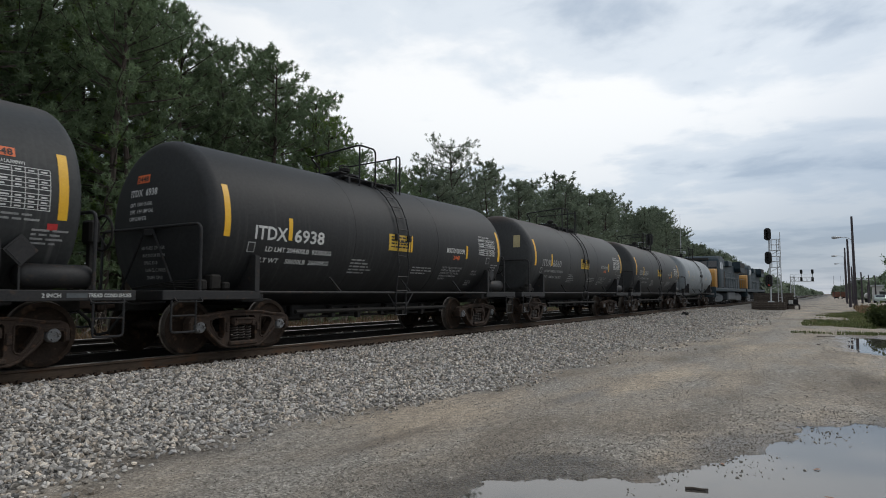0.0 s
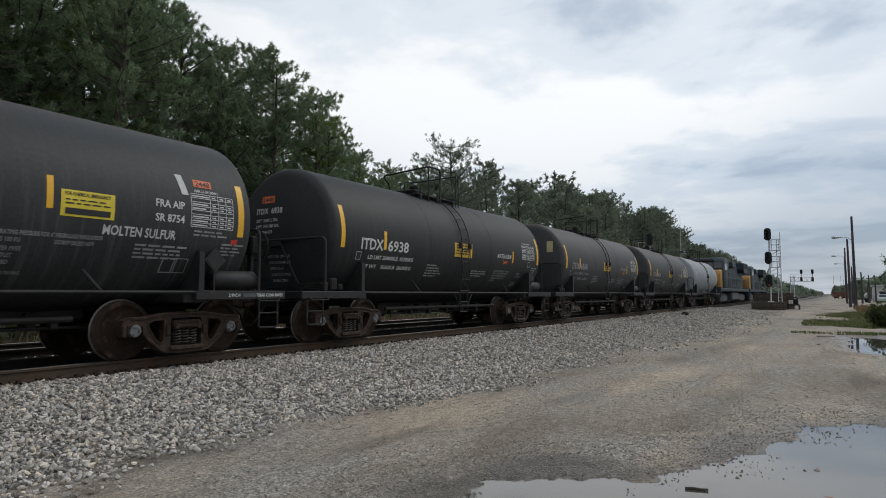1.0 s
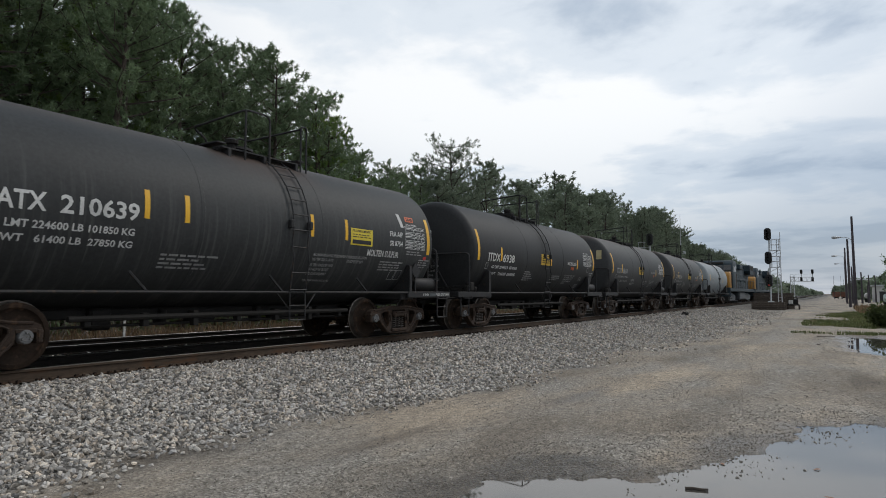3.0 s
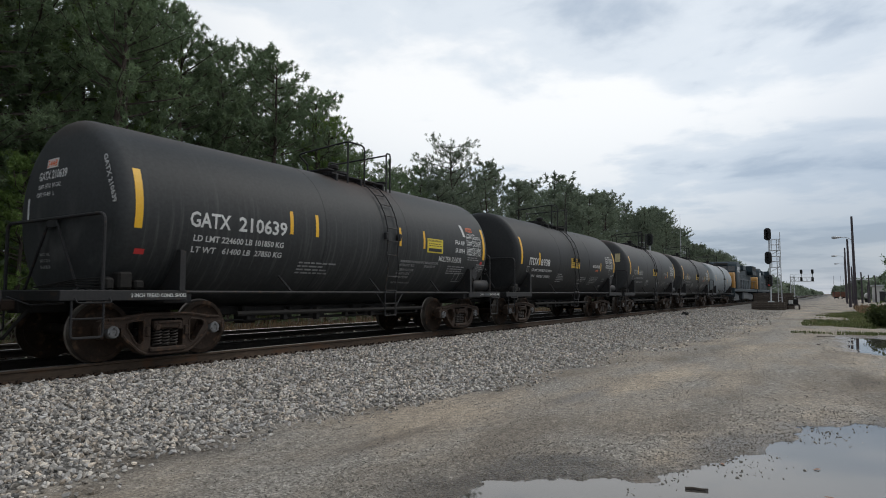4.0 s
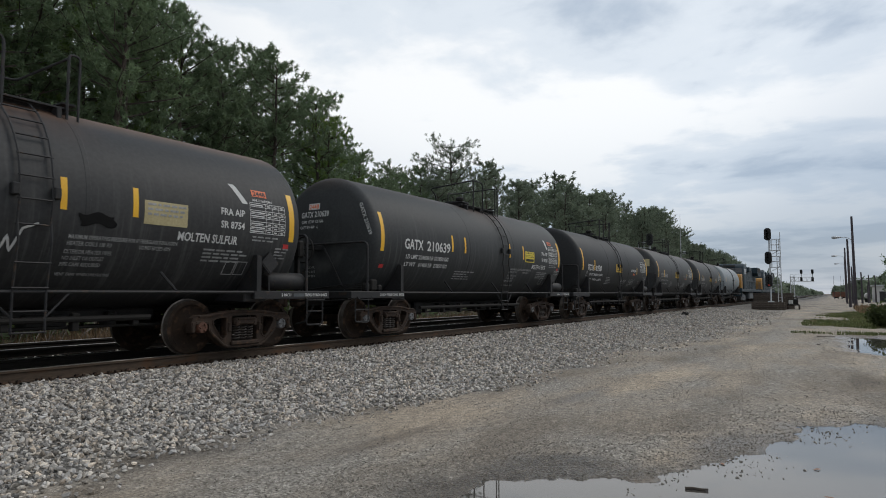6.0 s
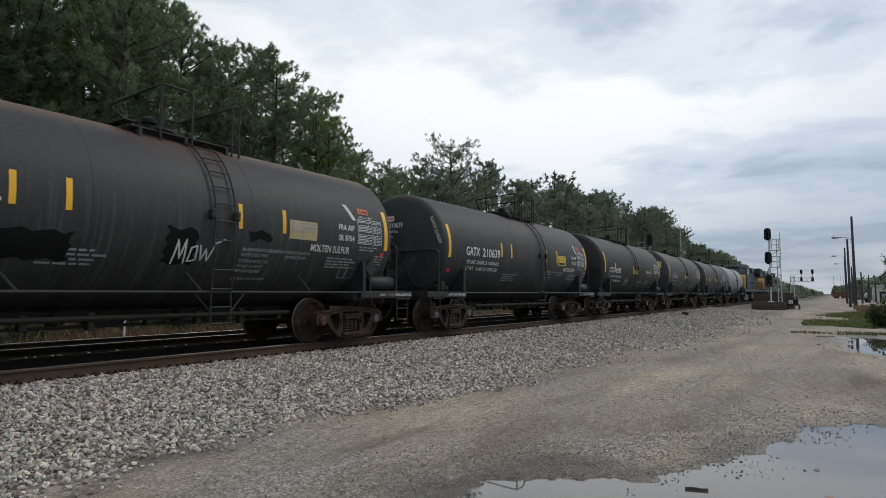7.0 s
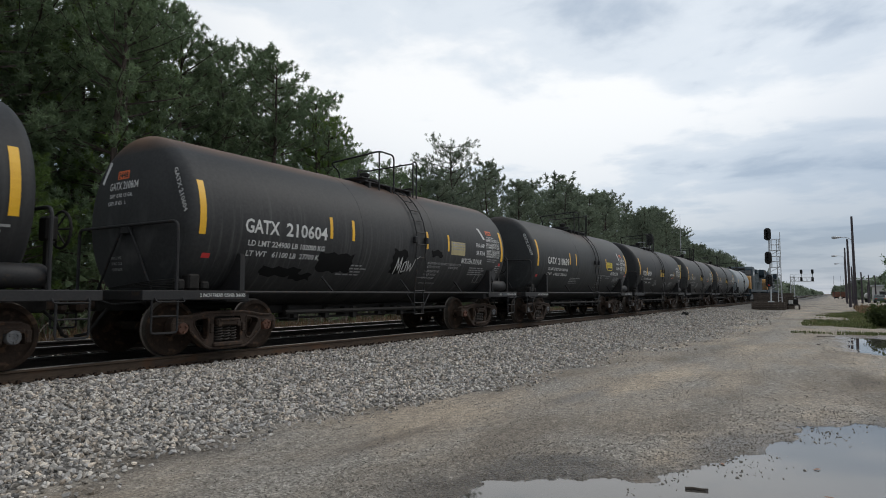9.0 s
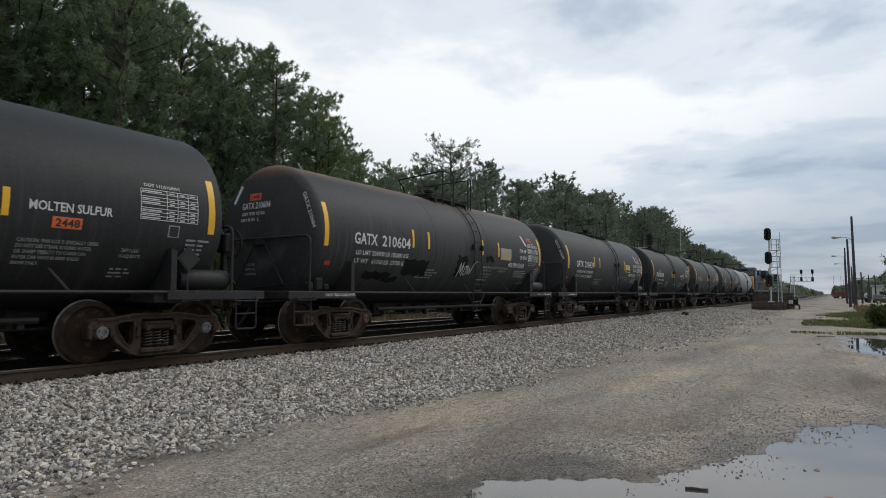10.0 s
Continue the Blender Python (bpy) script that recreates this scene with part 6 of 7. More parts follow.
def make_verge():
    rng = np.random.default_rng(91)
    # dead weeds and brush between the far track and the wood
    n = 26000
    x, y = rng.uniform(0, 70, n), 16.2 + np.abs(rng.normal(0, 1.6, n))
    keep = value_noise(x, y, 0.8, 5) + 0.4 * value_noise(x, y, 3, 6) > -0.45
    x, y = x[keep], y[keep]
    size = rng.uniform(0.25, 0.75, len(x)) * (0.8 + 0.3 * value_noise(x, y, 0.5, 8))
    blades("dead_weeds", np.column_stack([x, y, land(x, y)]), size, 92, M_DEAD, "tan dead weeds along the far track", "weeds", 0.5, 0.05)
    n = 9000
    x, y = rng.uniform(0, 60, n), rng.uniform(16.2, 19, n)
    keep = value_noise(x, y, 0.6, 15) > 0.15
    x, y = x[keep], y[keep]
    blades("verge_grass", np.column_stack([x, y, land(x, y)]), rng.uniform(0.15, 0.4, len(x)), 93, M_GRASS, "green grass tufts among the dead weeds", "grass", 0.5, 0.06)
    # bare brush: thin bent stems
    tv, tf = [], []
    for i in range(700):
        x0, y0 = rng.uniform(1, 45), rng.uniform(17.2, 20.0)
        z0 = float(land(np.array([x0]), np.array([y0]))[0])
        p = np.array([x0, y0, z0])
        d = np.array([rng.normal(0, 0.35), rng.normal(0, 0.35), 1.0])
        ln = rng.uniform(0.3, 0.6)
        for k in range(4):
            q = p + d / np.linalg.norm(d) * ln
            limb(tv, tf, p, q, 0.014 - 0.003 * k, 0.011 - 0.003 * k, 3)
            p, d = q, d + np.array([rng.normal(0, 0.5), rng.normal(0, 0.5), -0.1 * k])
    tagged(new("bare_brush", raw_mesh("bare_brush", np.array(tv), np.array(tf).ravel(), 3, M_PALEWOOD)), "bare grey-brown brush stems at the wood's edge", "brush", kind="stuff")
    # undergrowth: leaves and dark scrub under the pines
    n = 60000
    x, y = rng.uniform(-2, 75, n), rng.uniform(18.8, 32, n)
    top = 1.9 + 1.1 * value_noise(x, y, 0.5, 17)
    z = land(x, y) + rng.uniform(0, 1, n) ** 1.3 * top
    d = rng.normal(0, 1, (n, 3, 3)) * 0.10
    v = (np.column_stack([x, y, z])[:, None, :] + d).reshape(-1, 3)
    tagged(new("undergrowth", raw_mesh("undergrowth", v, np.arange(len(v)), 3, M_NEEDLE)), "dark green scrub under the pines", "undergrowth", kind="stuff")
    # grass on the yard's edge
    n = 130000
    x, y = rng.uniform(24, 70, n), rng.uniform(-13, 1.6, n)
    wob = 0.25 * value_noise(x, y, 0.9, 31) + 0.15 * value_noise(x, y, 3.5, 32)
    keep = (green(x, y) + 0.7 * wob > 0.10) & (shore(x, y, PUDDLE_FAR) > 0.1)
    x, y = x[keep], y[keep]
    blades("yard_grass", np.column_stack([x, y, land(x, y)]), rng.uniform(0.04, 0.12, len(x)), 95, M_GRASS, "rough green grass on the yard's edge", "grass", 0.6, 0.3)
    n = 5000
    x, y = rng.uniform(58, 80, n), rng.uniform(-7, -1.5, n)
    blades("yard_weeds", np.column_stack([x, y, land(x, y)]), rng.uniform(0.2, 0.55, n), 96, M_DEAD, "tan weeds round the pole's foot", "weeds", 0.5, 0.09)


make_verge()


def shrub(x, y, r, h, seed, n, label):
    rng = np.random.default_rng(seed)
    sh = thing("shrub", pose(x, y, float(land(np.array([x]), np.array([y]))[0]) - 0.03), label, "shrub")
    tv, tf = [], []
    tips = []
    for k in range(26):
        az, el = rng.uniform(0, 2 * np.pi), rng.uniform(0.5, 1.5)
        d = np.array([np.cos(az) * np.cos(el), np.sin(az) * np.cos(el), np.sin(el)])
        e = d * np.array([r, r, h]) * rng.uniform(0.6, 1.0)
        limb(tv, tf, (0, 0, 0), e * 0.5, 0.03, 0.018, 4)
        limb(tv, tf, e * 0.5, e, 0.018, 0.006, 3)
        for t in rng.uniform(0.3, 1.0, n // 26):
            tips.append(e * t + rng.normal(0, 0.16, 3))
    tips = np.array(tips)
    tips[:, 2] = np.maximum(tips[:, 2], 0.04)
    v = (tips[:, None, :] + rng.normal(0, 0.075, (len(tips), 3, 3))).reshape(-1, 3)
    part("stems", raw_mesh("stems", np.array(tv), np.array(tf).ravel(), 3, M_BARK), None, sh)
    part("leaves", raw_mesh("leaves", v, np.arange(len(v)), 3, M_LEAF), None, sh)


shrub(35.4, -2.0, 1.0, 1.05, 5, 5200, "leafy green shrub on the grass strip")
shrub(41.5, -4.4, 1.7, 1.9, 6, 3800, "leafy green shrub on the grass strip")
shrub(29.5, -3.6, 0.7, 0.5, 7, 700, "low green shrub at the puddle")


# ---- signals, poles, yard things ----
def signal_head(parent, at):
    """Three lamps in an oval black backplate with hoods, facing -x."""
    bm = bmesh.new()
    n = 24
    ring = []
    for k in range(n):
        a = 2 * math.pi * k / n
        ring.append((0.33 * math.cos(a), 0.33 * math.sin(a) + (0.32 if math.sin(a) > 0 else -0.32)))
    a = [bm.verts.new((0.0, y, z)) for y, z in ring]
    b = [bm.verts.new((0.12, y, z)) for y, z in ring]
    bm.faces.new(a), bm.faces.new(b[::-1])
    for k in range(n):
        bm.faces.new((a[k], b[k], b[(k + 1) % n], a[(k + 1) % n]))
    bmesh.ops.recalc_face_normals(bm, faces=bm.faces)
    head = part("signal_head", bm, M_SIGNAL, parent, "black oval signal head", at=at)
    for z in (-0.32, 0.0, 0.32):
        bm = bmesh.new()
        add_lathe(bm, [(0.0, 0.125), (-0.26, 0.125), (-0.26, 0.115), (-0.02, 0.115), (-0.02, 0)], 14, "x")
        part("hood", bm, M_SIGNAL, head, at=pose(0, 0, z))
    bm = bmesh.new()
    add_box(bm, (0.25, 0, 0), (0.26, 0.30, 0.7), 0.03)
    part("lamp_case", bm, M_SIGNAL, head)
    return head


def mast_signal():
    x0, y0 = 67.5, 5.25
    s = thing("signal_mast", pose(x0, y0, 0.62), "silver three-headed railway signal mast standing on a timber crib", "railway signal")
    bm = bmesh.new()
    add_tube(bm, [(0, 0, 0), (0, 0, 6.9)], 0.075, 10)
    add_box(bm, (0, 0, 0.1), (0.5, 0.5, 0.2), 0.02)
    part("mast", bm, M_GALV, s)
    bm = bmesh.new()
    for y in (-0.60, -0.90):
        add_tube(bm, [(0.35, y, 0), (0.35, y, 6.8 if y < -0.8 else 6.2)], 0.035, 6)
    for k in range(20):
        add_tube(bm, [(0.35, -0.60, 0.25 + 0.3 * k), (0.35, -0.90, 0.25 + 0.3 * k)], 0.014, 4)
    part("ladder", bm, M_GALV, s)
    for z in (1.75, 3.45, 5.05):
        bm = bmesh.new()
        add_box(bm, (0.3, -0.4, z), (0.7, 0.95, 0.05))
        for dx, dy in ((0, -0.15), (0, -0.8), (0.6, -0.15), (0.6, -0.8)):
            add_tube(bm, [(dx, dy, z), (dx, dy, z + 1.05)], 0.022, 5)
        for zz in (z + 0.55, z + 1.05):
            add_tube(bm, [(0, -0.15, zz), (0, -0.8, zz), (0.6, -0.8, zz), (0.6, -0.15, zz)], 0.02, 5)
        add_tube(bm, [(0.3, -0.8, z), (0, 0, z - 0.45)], 0.025, 5)
        part("work_platform", bm, M_GALV, s)
    for z in (2.15, 4.35, 6.62):
        signal_head(s, pose(-0.15, 0.12, z, 0, 0, -8) @ Matrix.Scale(0.93, 4))
    lens = bmesh.new()
    add_lathe(lens, [(0, 0), (-0.01, 0.09), (0.02, 0.10)], 12, "x")
    part("red_lens", lens, glow("red_signal_light", (0.35, 0.03, 0.015), 0.15), s, "lit red lens", at=pose(-0.2, 0.12, 1.75))
    # crib of stacked timbers under it
    c = thing("timber_crib", pose(x0, y0 + 0.2, 0), "weathered brown timber crib filled with ballast", "crib")
    for k in range(4):
        for dy in (-1.2, 1.2):
            part("timber", shared("crib_x", lambda: box_mesh("timber", (2.2, 0.22, 0.20), M_TIMBER, 0.015)), None, c, at=pose(0, dy, 0.10 + 0.205 * k - 0.08))
        for dx in (-1.05, 1.05):
            part("timber", shared("crib_y", lambda: box_mesh("timber", (0.22, 2.8, 0.20), M_TIMBER, 0.015)), None, c, at=pose(dx * 1.0, 0, 0.10 + 0.205 * k - 0.075, 0, 0, 0.4 * (k - 1)))
    bm = bmesh.new()
    add_box(bm, (0, 0, 0.32), (1.95, 2.2, 0.55), 0.03)
    part("fill", bm, M_STONE, c)
    # stack of old timbers and scrap behind
    st = thing("timber_stack", pose(73.5, 5.5, 0), "stack of old ties behind the signal", "timber stack")
    rng = random.Random(4)
    for k in range(8):
        for j in range(4):
            part("tie", shared("stack_tie", lambda: box_mesh("tie", (0.24, 3.6, 0.19), M_TIMBER, 0.012)), None, st,
                 at=pose(j * 0.30 + rng.uniform(-0.03, 0.03), rng.uniform(-0.12, 0.12), 0.09 + 0.2 * k, 0, 0, rng.uniform(-2, 2)))
    # scrap machine: a small rusty frame on wheels
    sc = thing("track_cart", pose(70.5, 3.55, 0), "dark scrap rail cart with a pale box on it", "cart")
    bm = bmesh.new()
    add_box(bm, (0, 0, 0.45), (1.6, 1.0, 0.12), 0.02)
    add_box(bm, (0.3, -0.1, 0.75), (0.7, 0.6, 0.5), 0.06)
    add_tube(bm, bent([(-0.7, -0.4, 0.5), (-0.8, -0.4, 1.2), (-0.8, 0.4, 1.2), (-0.7, 0.4, 0.5)]), 0.03, 6)
    part("frame", bm, M_UNDER, sc)
    for dx in (-0.55, 0.55):
        for dy in (-0.5, 0.5):
            bm = bmesh.new()
            add_lathe(bm, [(-0.05, 0), (-0.05, 0.24), (0.05, 0.24), (0.05, 0)], 14, "y")
            part("wheel", bm, M_CAST, sc, at=pose(dx, dy, 0.24))
    bm = bmesh.new()
    add_box(bm, (-0.6, 0.2, 0.72), (0.3, 0.4, 0.35), 0.03)
    part("box", bm, M_CONC, sc)


mast_signal()


def lamp_pole(x, y, h, arm, label, r=0.16):
    """A round timber pole that tapers, with or without a lamp arm reaching over the yard (+y)."""
    p = thing("light_pole" if arm else "utility_pole", pose(x, y, float(land(np.array([float(x)]), np.array([float(y)]))[0]) - 0.05), label, "pole", "poles along the yard")
    bm = bmesh.new()
    add_tube(bm, [(0, 0, 0), (0.0, 0.02, h * 0.5), (0.02, 0.05, h)], r, 9, r * 0.62)
    part("pole", bm, M_POLE, p)
    if arm:
        bm = bmesh.new()
        add_tube(bm, bent([(0, 0.05, arm - 0.35), (0, 0.5, arm - 0.05), (0, 1.15, arm)], 0.2), 0.03, 6)
        part("arm", bm, M_GALV, p)
        bm = bmesh.new()
        add_lathe(bm, [(1.0, 0), (1.03, 0.10), (1.25, 0.15), (1.55, 0.24), (1.75, 0.22), (1.86, 0.10), (1.88, 0)], 14, "y")
        bmesh.ops.scale(bm, vec=(1, 1, 0.62), verts=bm.verts)
        bmesh.ops.translate(bm, vec=(0, 0, arm), verts=bm.verts)
        part("lamp_head", bm, M_GALV, p, "grey cobra-head street lamp", smooth=True)
    return p


lamp_pole(76, -1.70, 9.45, 7.35, "dark creosoted light pole with a cobra-head lamp", 0.16)
lamp_pole(86, -1.4, 7.9, 0, "dark creosoted pole in the yard's row")
lamp_pole(117, -1.5, 8.8, 7.6, "dark creosoted light pole with a cobra-head lamp")
lamp_pole(118, -2.3, 5.9, 0, "dark creosoted pole in the yard's row")
lamp_pole(150, -1.8, 9.2, 7.8, "dark creosoted light pole with a cobra-head lamp")
lamp_pole(122, -3.64, 5.1, 0, "thin dark pole across the yard")
lamp_pole(140, -5.3, 5.2, 4.3, "thin dark light pole across the yard")
lamp_pole(144, -6.45, 5.2, 4.4, "thin dark light pole across the yard")
lamp_pole(130, -4.75, 3.2, 0, "short dark pole across the yard")
for x, y, h in ((330, 0.5, 10.5), (380, -2.5, 11.5), (420, -4.0, 11)):
    lamp_pole(x, y, h, 0, "thin far pole in the yard", 0.09)


def gantry():
    """Cantilever signal bridge: lattice column, lattice arm, two masts with heads."""
    g = thing("signal_gantry", pose(128, 6.5, -0.25), "silver lattice cantilever signal bridge with two black heads", "signal gantry")
    bm = bmesh.new()
    for dx, dy in ((-0.3, -0.3), (-0.3, 0.3), (0.3, -0.3), (0.3, 0.3)):
        add_tube(bm, [(dx, dy, -0.1), (dx, dy, 5.0)], 0.05, 5)
    for k in range(10):
        z = 0.5 * k
        add_tube(bm, [(-0.3, -0.3, z), (-0.3, 0.3, z + 0.5)], 0.03, 4)
        add_tube(bm, [(-0.3, 0.3, z), (-0.3, -0.3, z + 0.5)], 0.03, 4)
    part("column", bm, M_GALV, g)
    bm = bmesh.new()
    for z in (3.95, 4.7):
        for dx in (-0.3, 0.3):
            add_tube(bm, [(dx, 0.3, z), (dx, -3.4, z)], 0.045, 5)
    for k in range(6):
        y = 0.2 - 0.6 * k
        add_tube(bm, [(-0.3, y, 3.95), (-0.3, y - 0.6, 4.7)], 0.03, 4)
        add_tube(bm, [(-0.3, y, 3.95), (-0.3, y, 4.7)], 0.03, 4)
    for z in (5.2, ):
        add_tube(bm, [(-0.4, 0.3, z), (-0.4, -3.4, z)], 0.025, 4)
    part("arm", bm, M_GALV, g)
    for y in (-1.45, -3.15):
        bm = bmesh.new()
        add_tube(bm, [(0, y, 3.95), (0, y, 6.0)], 0.06, 6)
        part("mast", bm, M_GALV, g)
        for z in (4.35, 5.65):
            signal_head(g, pose(-0.2, y, z) @ Matrix.Scale(0.62, 4))


gantry()


def wayside():
    # signal and aerial beyond the far track
    s = thing("wayside_signal", pose(67.7, 16.5, 0.0), "black-headed railway signal on a silver mast by the wood", "railway signal")
    bm = bmesh.new()
    add_tube(bm, [(0, 0, -0.1), (0, 0, 7.6)], 0.08, 8)
    part("mast", bm, M_GALV, s)
    bm = bmesh.new()
    add_box(bm, (0.3, 0.6, 5.9), (0.7, 1.5, 0.05))
    for dy in (0.1, 0.6, 1.2):
        add_tube(bm, [(0, dy, 5.9), (0, dy, 7.0)], 0.03, 5)
    add_tube(bm, [(0, 0, 7.0), (0, 1.2, 7.0)], 0.03, 5)
    add_tube(bm, [(0, 0, 6.45), (0, 1.2, 6.45)], 0.03, 5)
    part("work_platform", bm, M_GALV, s)
    signal_head(s, pose(-0.15, 0, 7.25))
    a = thing("radio_aerial", pose(91, 18, 0.0), "thin grey radio aerial on a pole", "aerial")
    bm = bmesh.new()
    add_tube(bm, [(0, 0, 0), (0, 0, 9.0)], 0.09, 7, 0.06)
    add_tube(bm, [(0, 0, 9.0), (0, 0, 12.6)], 0.03, 5, 0.015)
    part("pole", bm, M_GALV, a)
    bm = bmesh.new()
    add_box(bm, (0, -0.35, 7.2), (0.3, 0.5, 0.35), 0.04)
    part("lamp_head", bm, M_GALV, a)
    m = thing("marker_post", pose(9.66, 16.0, float(land(np.array([9.66]), np.array([16.0]))[0]) - 0.05), "white marker post among dead weeds", "post")
    bm = bmesh.new()
    add_box(bm, (0, 0, 0.50), (0.055, 0.045, 1.0), 0.008)
    part("post", bm, M_CONC, m)


wayside()


def yard_things():
    def put(name, x, y, s, rz, mat, label, category, z=0.0, bevel=0.012, ry=0.0):
        bm = bmesh.new()
        vs = add_box(bm, (0, 0, 0), s, bevel)
        rng = random.Random(int(x * 31))
        for v in bm.verts:
            v.co += Vector([rng.uniform(-1, 1) * min(s) * 0.12 for _ in range(3)])
        ob = new(name, mesh_of(name, bm, mat))
        ob.matrix_basis = pose(x, y, float(land(np.array([x]), np.array([y]))[0]) + s[2] / 2 - 0.01 + z, 0, ry, rz)
        tagged(ob, label, category)

    put("plank", 40.3, 5.6, (1.3, 0.16, 0.07), -40, M_PALEWOOD, "short weathered plank lying on gravel", "plank")
    put("stick", 22.3, 0.38, (0.36, 0.035, 0.035), -70, M_PALEWOOD, "weathered stick on the muddy gravel", "stick")
    put("stick", 25.6, 0.35, (0.55, 0.04, 0.04), -80, M_PALEWOOD, "weathered stick on the muddy gravel", "stick")
    bm = bmesh.new()
    add_tube(bm, [(-0.085, 0, 0), (-0.03, 0.010, 0.003), (0.04, 0.005, 0.0), (0.085, 0.010, 0.003)], 0.012, 7, 0.009)
    ob = new("stick", mesh_of("stick", bm, M_TIMBER, True, 40))
    ob.matrix_basis = pose(5.42, 1.0, -0.010, 0, 0, -78)
    tagged(ob, "dark wet stick floating in the puddle", "stick")
    # a dark lump by the ballast
    ob = rocks(np.array([[0, 0, 0.10], [0.18, 0.12, 0.08], [-0.16, 0.1, 0.07]]), np.array([0.24, 0.16, 0.15]), 3, M_UNDER, "scrap_lump")
    ob.matrix_basis = pose(40.0, 7.75, float(land(np.array([40.0]), np.array([7.75]))[0]))
    tagged(ob, "dark lump of scrap on the ballast", "scrap")
    for x, y, rz in ((6.35, 0.94, 20), (5.75, 0.10, 80), (6.6, 0.2, 140)):
        bm = bmesh.new()
        c = bm.verts.new((0, 0, 0.006))
        ring = [bm.verts.new((0.032 * math.cos(k * math.pi / 4) * (1.3 if k % 4 == 0 else 0.8), 0.02 * math.sin(k * math.pi / 4), 0.002 * (k % 3))) for k in range(8)]
        for k in range(8):
            bm.faces.new((c, ring[k], ring[(k + 1) % 8]))
        ob = new("fallen_leaf", mesh_of("fallen_leaf", bm, M_LEAFLITTER))
        ob.matrix_basis = pose(x, y, -0.012, 0, 0, rz)
        tagged(ob, "dry brown leaf on the puddle's edge", "leaf", "fallen leaves")


yard_things()


def pale_sheet():
    """A crumpled white sheet lying in the weeds."""
    rng = np.random.default_rng(12)
    n, m = 22, 9
    u, v = np.meshgrid(np.linspace(-1.1, 1.1, n), np.linspace(-0.4, 0.4, m), indexing="ij")
    edge = (1 - (u / 1.15) ** 2) * (1 - (v / 0.45) ** 2)
    z = 0.02 + 0.17 * edge ** 0.5 + 0.09 * edge * value_noise(u, v, 3.0, 51) + 0.05 * value_noise(u, v, 7.0, 52) * edge
    idx = np.arange(n * m).reshape(n, m)
    q = np.stack([idx[:-1, :-1], idx[1:, :-1], idx[1:, 1:], idx[:-1, 1:]], -1).reshape(-1)
    ob = new("plastic_sheet", raw_mesh("plastic_sheet", np.stack([u + 0.05 * value_noise(u, v, 4, 53), v, z], -1).reshape(-1, 3), q, 4, M_CONC))
    ob.matrix_basis = pose(6.9, 16.35, float(land(np.array([6.9]), np.array([16.35]))[0]) - 0.01)
    tagged(ob, "crumpled white plastic sheet lying in dead weeds", "plastic sheet")


pale_sheet()


def far_yard():
    # open wagons, a shed, a tank and a parked car across the yard
    for k, x in enumerate((300, 303)):
        w = thing("gondola_wagon", pose(x + 60, -0.2 - k * 3.4, -1.1), "rust-red open goods wagon standing in the yard", "goods wagon", "wagons in the yard")
        bm = bmesh.new()
        add_box(bm, (0, 0, 2.3), (12.5, 3.0, 2.4), 0.05)
        for j in range(9):
            for y in (-1.53, 1.53):
                add_box(bm, (-6 + 1.5 * j, y, 2.3), (0.14, 0.1, 2.4))
        part("body", bm, M_RUSTCAR, w)
        for dx in (-4.2, 4.2):
            bm = bmesh.new()
            add_box(bm, (dx, 0, 0.8), (2.4, 2.2, 0.5), 0.05)
            for ddx in (-0.9, 0.9):
                for y in (-0.76, 0.76):
                    add_box(bm, (dx + ddx, y, 0.46), (0.8, 0.12, 0.9), 0.2)
            part("truck", bm, M_UNDER, w)
    sh = thing("shed", pose(152, -9.4, -0.2), "low pale shed with dark doorways", "shed")
    bm = bmesh.new()
    add_box(bm, (0, 0, 1.6), (12, 6, 3.2), 0.02)
    part("wall", bm, M_CONC, sh)
    bm = bmesh.new()
    add_prism(bm, [(-6.4, 3.2), (6.4, 3.2), (6.4, 3.4), (-6.4, 3.4)], -3.4, 3.4)
    part("roof", bm, M_GALV, sh)
    for y in (-1.6, 0.2, 1.8):
        bm = bmesh.new()
        add_box(bm, (-6.02, y, 1.1), (0.08, 1.0, 2.1), 0.01)
        part("doorway", bm, M_BLACK, sh)
    for y, r in ((-5.3, 0.52), ):
        t = thing("storage_tank", pose(150, y, -0.15), "small white horizontal storage tank", "storage tank")
        bm = bmesh.new()
        add_lathe(bm, [(-2.2, 0), (-2.1, 0.4), (-1.8, r), (1.8, r), (2.1, 0.4), (2.2, 0)], 20, "x")
        bmesh.ops.translate(bm, vec=(0, 0, 1.3), verts=bm.verts)
        part("shell", bm, M_CONC, t, smooth=True)
        for x in (-1.3, 1.3):
            bm = bmesh.new()
            add_box(bm, (x, 0, 0.3), (0.25, 0.9, 0.75), 0.02)
            part("cradle", bm, M_UNDER, t)


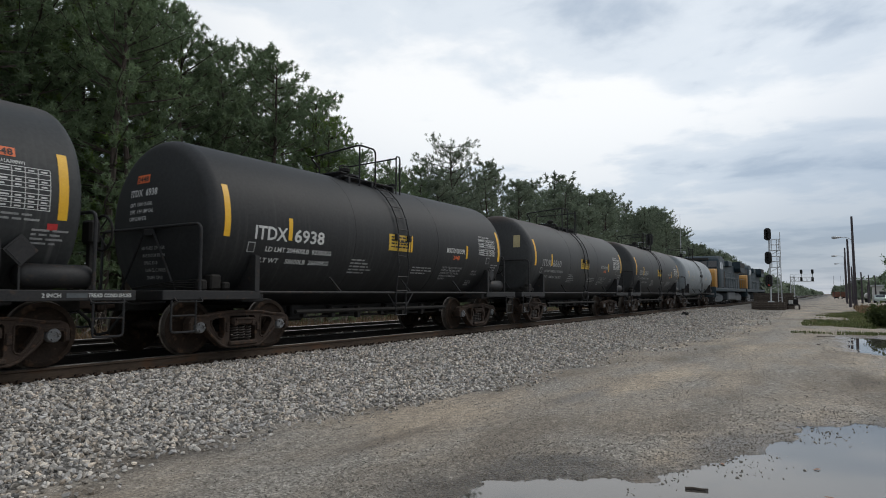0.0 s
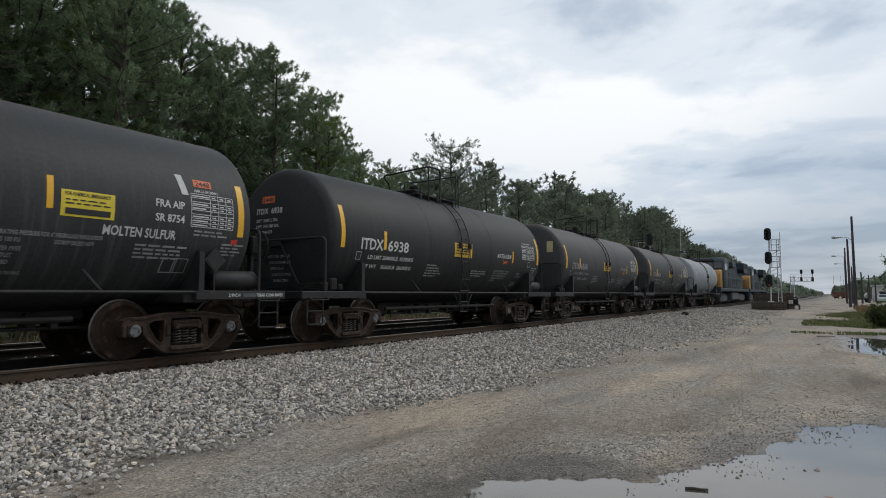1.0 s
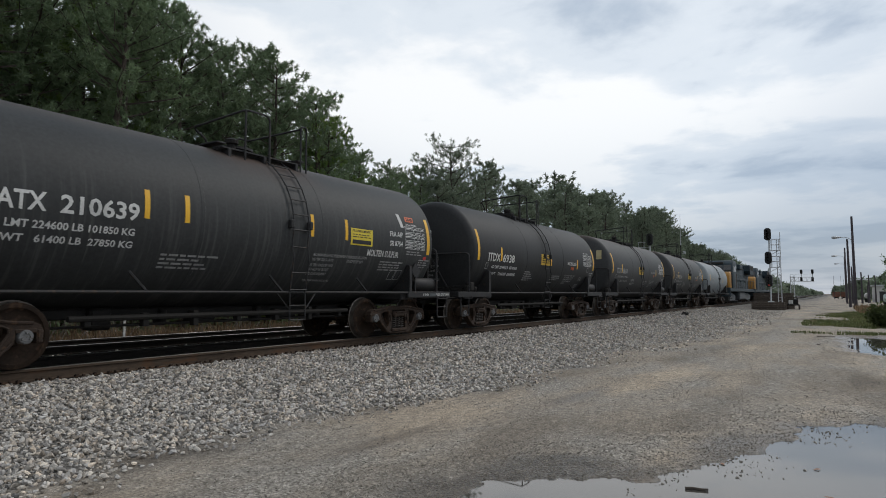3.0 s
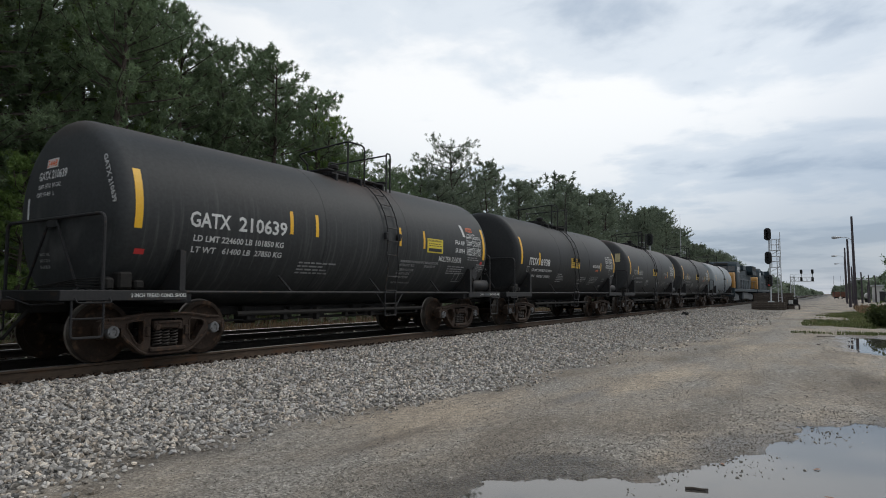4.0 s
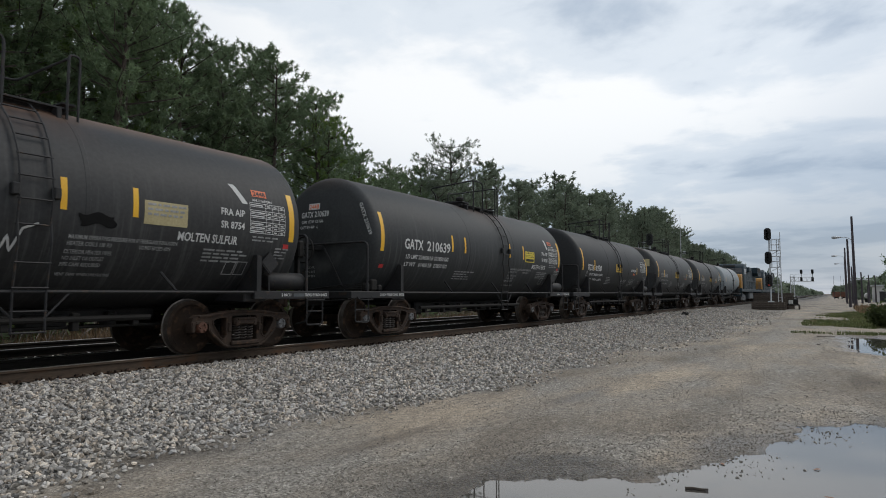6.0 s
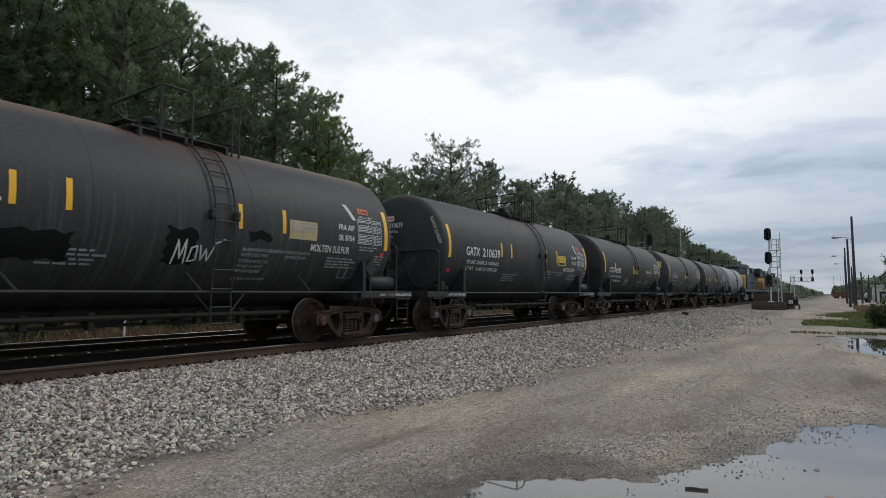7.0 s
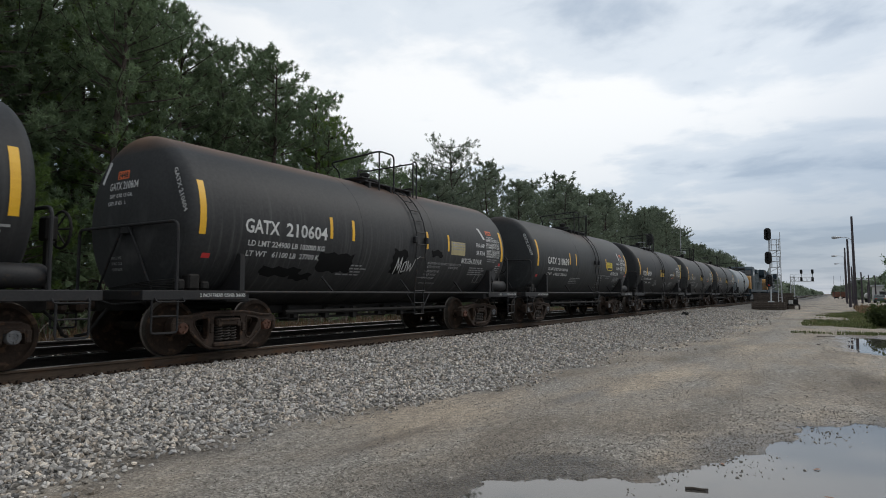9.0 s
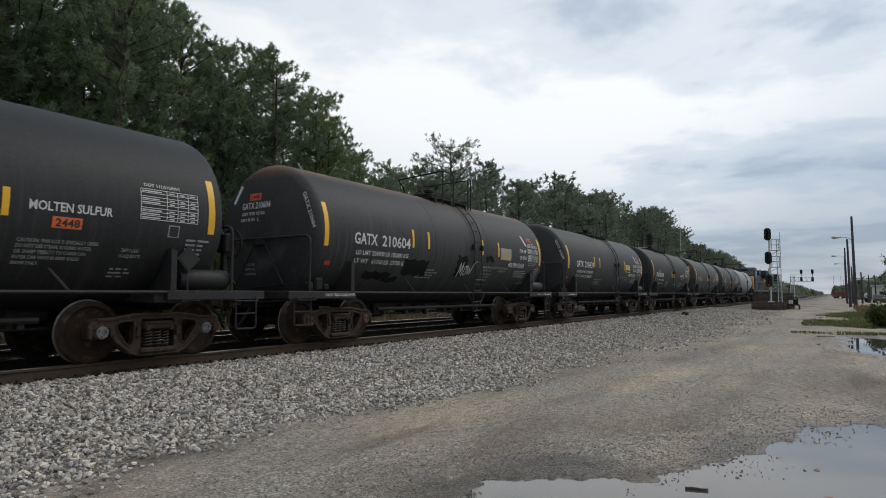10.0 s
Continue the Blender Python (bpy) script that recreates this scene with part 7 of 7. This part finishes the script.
def car(label, paint, x0, y0, heading):
    """A small hatchback, its nose towards +x before it is turned."""
    c = thing("car", pose(x0, y0, float(land(np.array([float(x0)]), np.array([float(y0)]))[0]), 0, 0, heading), label, "car", "cars in the yard")
    bm = bmesh.new()
    add_prism(bm, [(-2.1, 0.35), (-2.15, 0.8), (-1.9, 0.95), (-1.3, 1.42), (0.6, 1.46), (1.3, 0.98), (2.1, 0.85), (2.15, 0.35)], -0.85, 0.85)
    bmesh.ops.bevel(bm, geom=bm.edges[:], offset=0.08, segments=2, affect="EDGES", profile=0.5)
    part("body", bm, paint, c, smooth=True)
    for name, x, z, tilt, h in (("rear_window", -1.64, 1.19, 38, 0.46), ("windscreen", 1.0, 1.22, -56, 0.58)):
        bm = bmesh.new()
        add_box(bm, (x, 0, z), (0.05, 1.4, h), 0.01, Matrix.Rotation(radians(tilt), 4, "Y"))
        part(name, bm, M_GLASS, c)
    for y in (-0.62, 0.62):
        for name, x, mat in (("headlight", 2.12, M_CONC), ("tail_light", -2.12, M_RED)):
            bm = bmesh.new()
            add_box(bm, (x, y, 0.74), (0.08, 0.30, 0.13), 0.02)
            part(name, bm, mat, c)
    for x in (-1.3, 1.35):
        for y in (-0.78, 0.78):
            bm = bmesh.new()
            add_lathe(bm, [(-0.1, 0), (-0.1, 0.28), (-0.07, 0.31), (0.07, 0.31), (0.1, 0.28), (0.1, 0)], 16, "y")
            part("tyre", bm, M_UNDER, c, at=pose(x, y, 0.31))
    return c


far_yard()
CAR_IN = car("silver-green hatchback driving up the yard", pbr("silver_green_car_paint", (0.30, 0.35, 0.32), (0.36, 0.41, 0.38), rough=0.3, fine=8, coarse=1, bump=0), 135, -6.65, 180)
CAR_OUT = car("dark green hatchback driving away down the yard", pbr("dark_green_car_paint", (0.03, 0.05, 0.04), (0.05, 0.075, 0.06), rough=0.3, fine=8, coarse=1, bump=0), 112, -6.65, 0)


# a leafy tree at the yard's edge
def yard_tree(x, y, h, seed):
    kind = pine(seed, h, 0.12, h * 0.30, 11, 7, (0.34, 0.045), M_NEEDLE)
    t = thing("pine_tree", pose(x, y, -0.05), "dark green pine on the yard's edge", "tree", "trees across the yard")
    part("trunk", kind[0], None, t)
    part("crown", kind[1], None, t)


yard_tree(75, -5.2, 6.3, 301)
yard_tree(84, -9.4, 8.0, 302)
yard_tree(101, -14.0, 8.5, 303)


def motions():
    for car, x0 in CARS:
        walk(car, [(k * 0.5, pose(x0 + gone(k * 0.5), YC, ZR)) for k in range(21)])
    for c, heading, rows in ((CAR_IN, 180, ((0, 135.4), (1, 125.5), (2, 116.5), (3, 109.0), (5, 101.0), (10, 99.0))),
                             (CAR_OUT, 0, ((0, 84.0), (5, 90.0), (6, 98.0), (7, 112.0), (7.5, 119.0), (8, 126.0), (9, 136.5), (10, 139.0)))):
        walk(c, [(t, pose(x, -6.65, float(land(np.array([x]), np.array([-6.65]))[0]), 0, 0, heading)) for t, x in rows])
    for ws, xw in WHEELSETS:
        walk(ws, [(k * 0.2, pose(xw, 0, 0.457, 0, math.degrees(gone(k * 0.2) / 0.457), 0)) for k in range(51)])


motions()
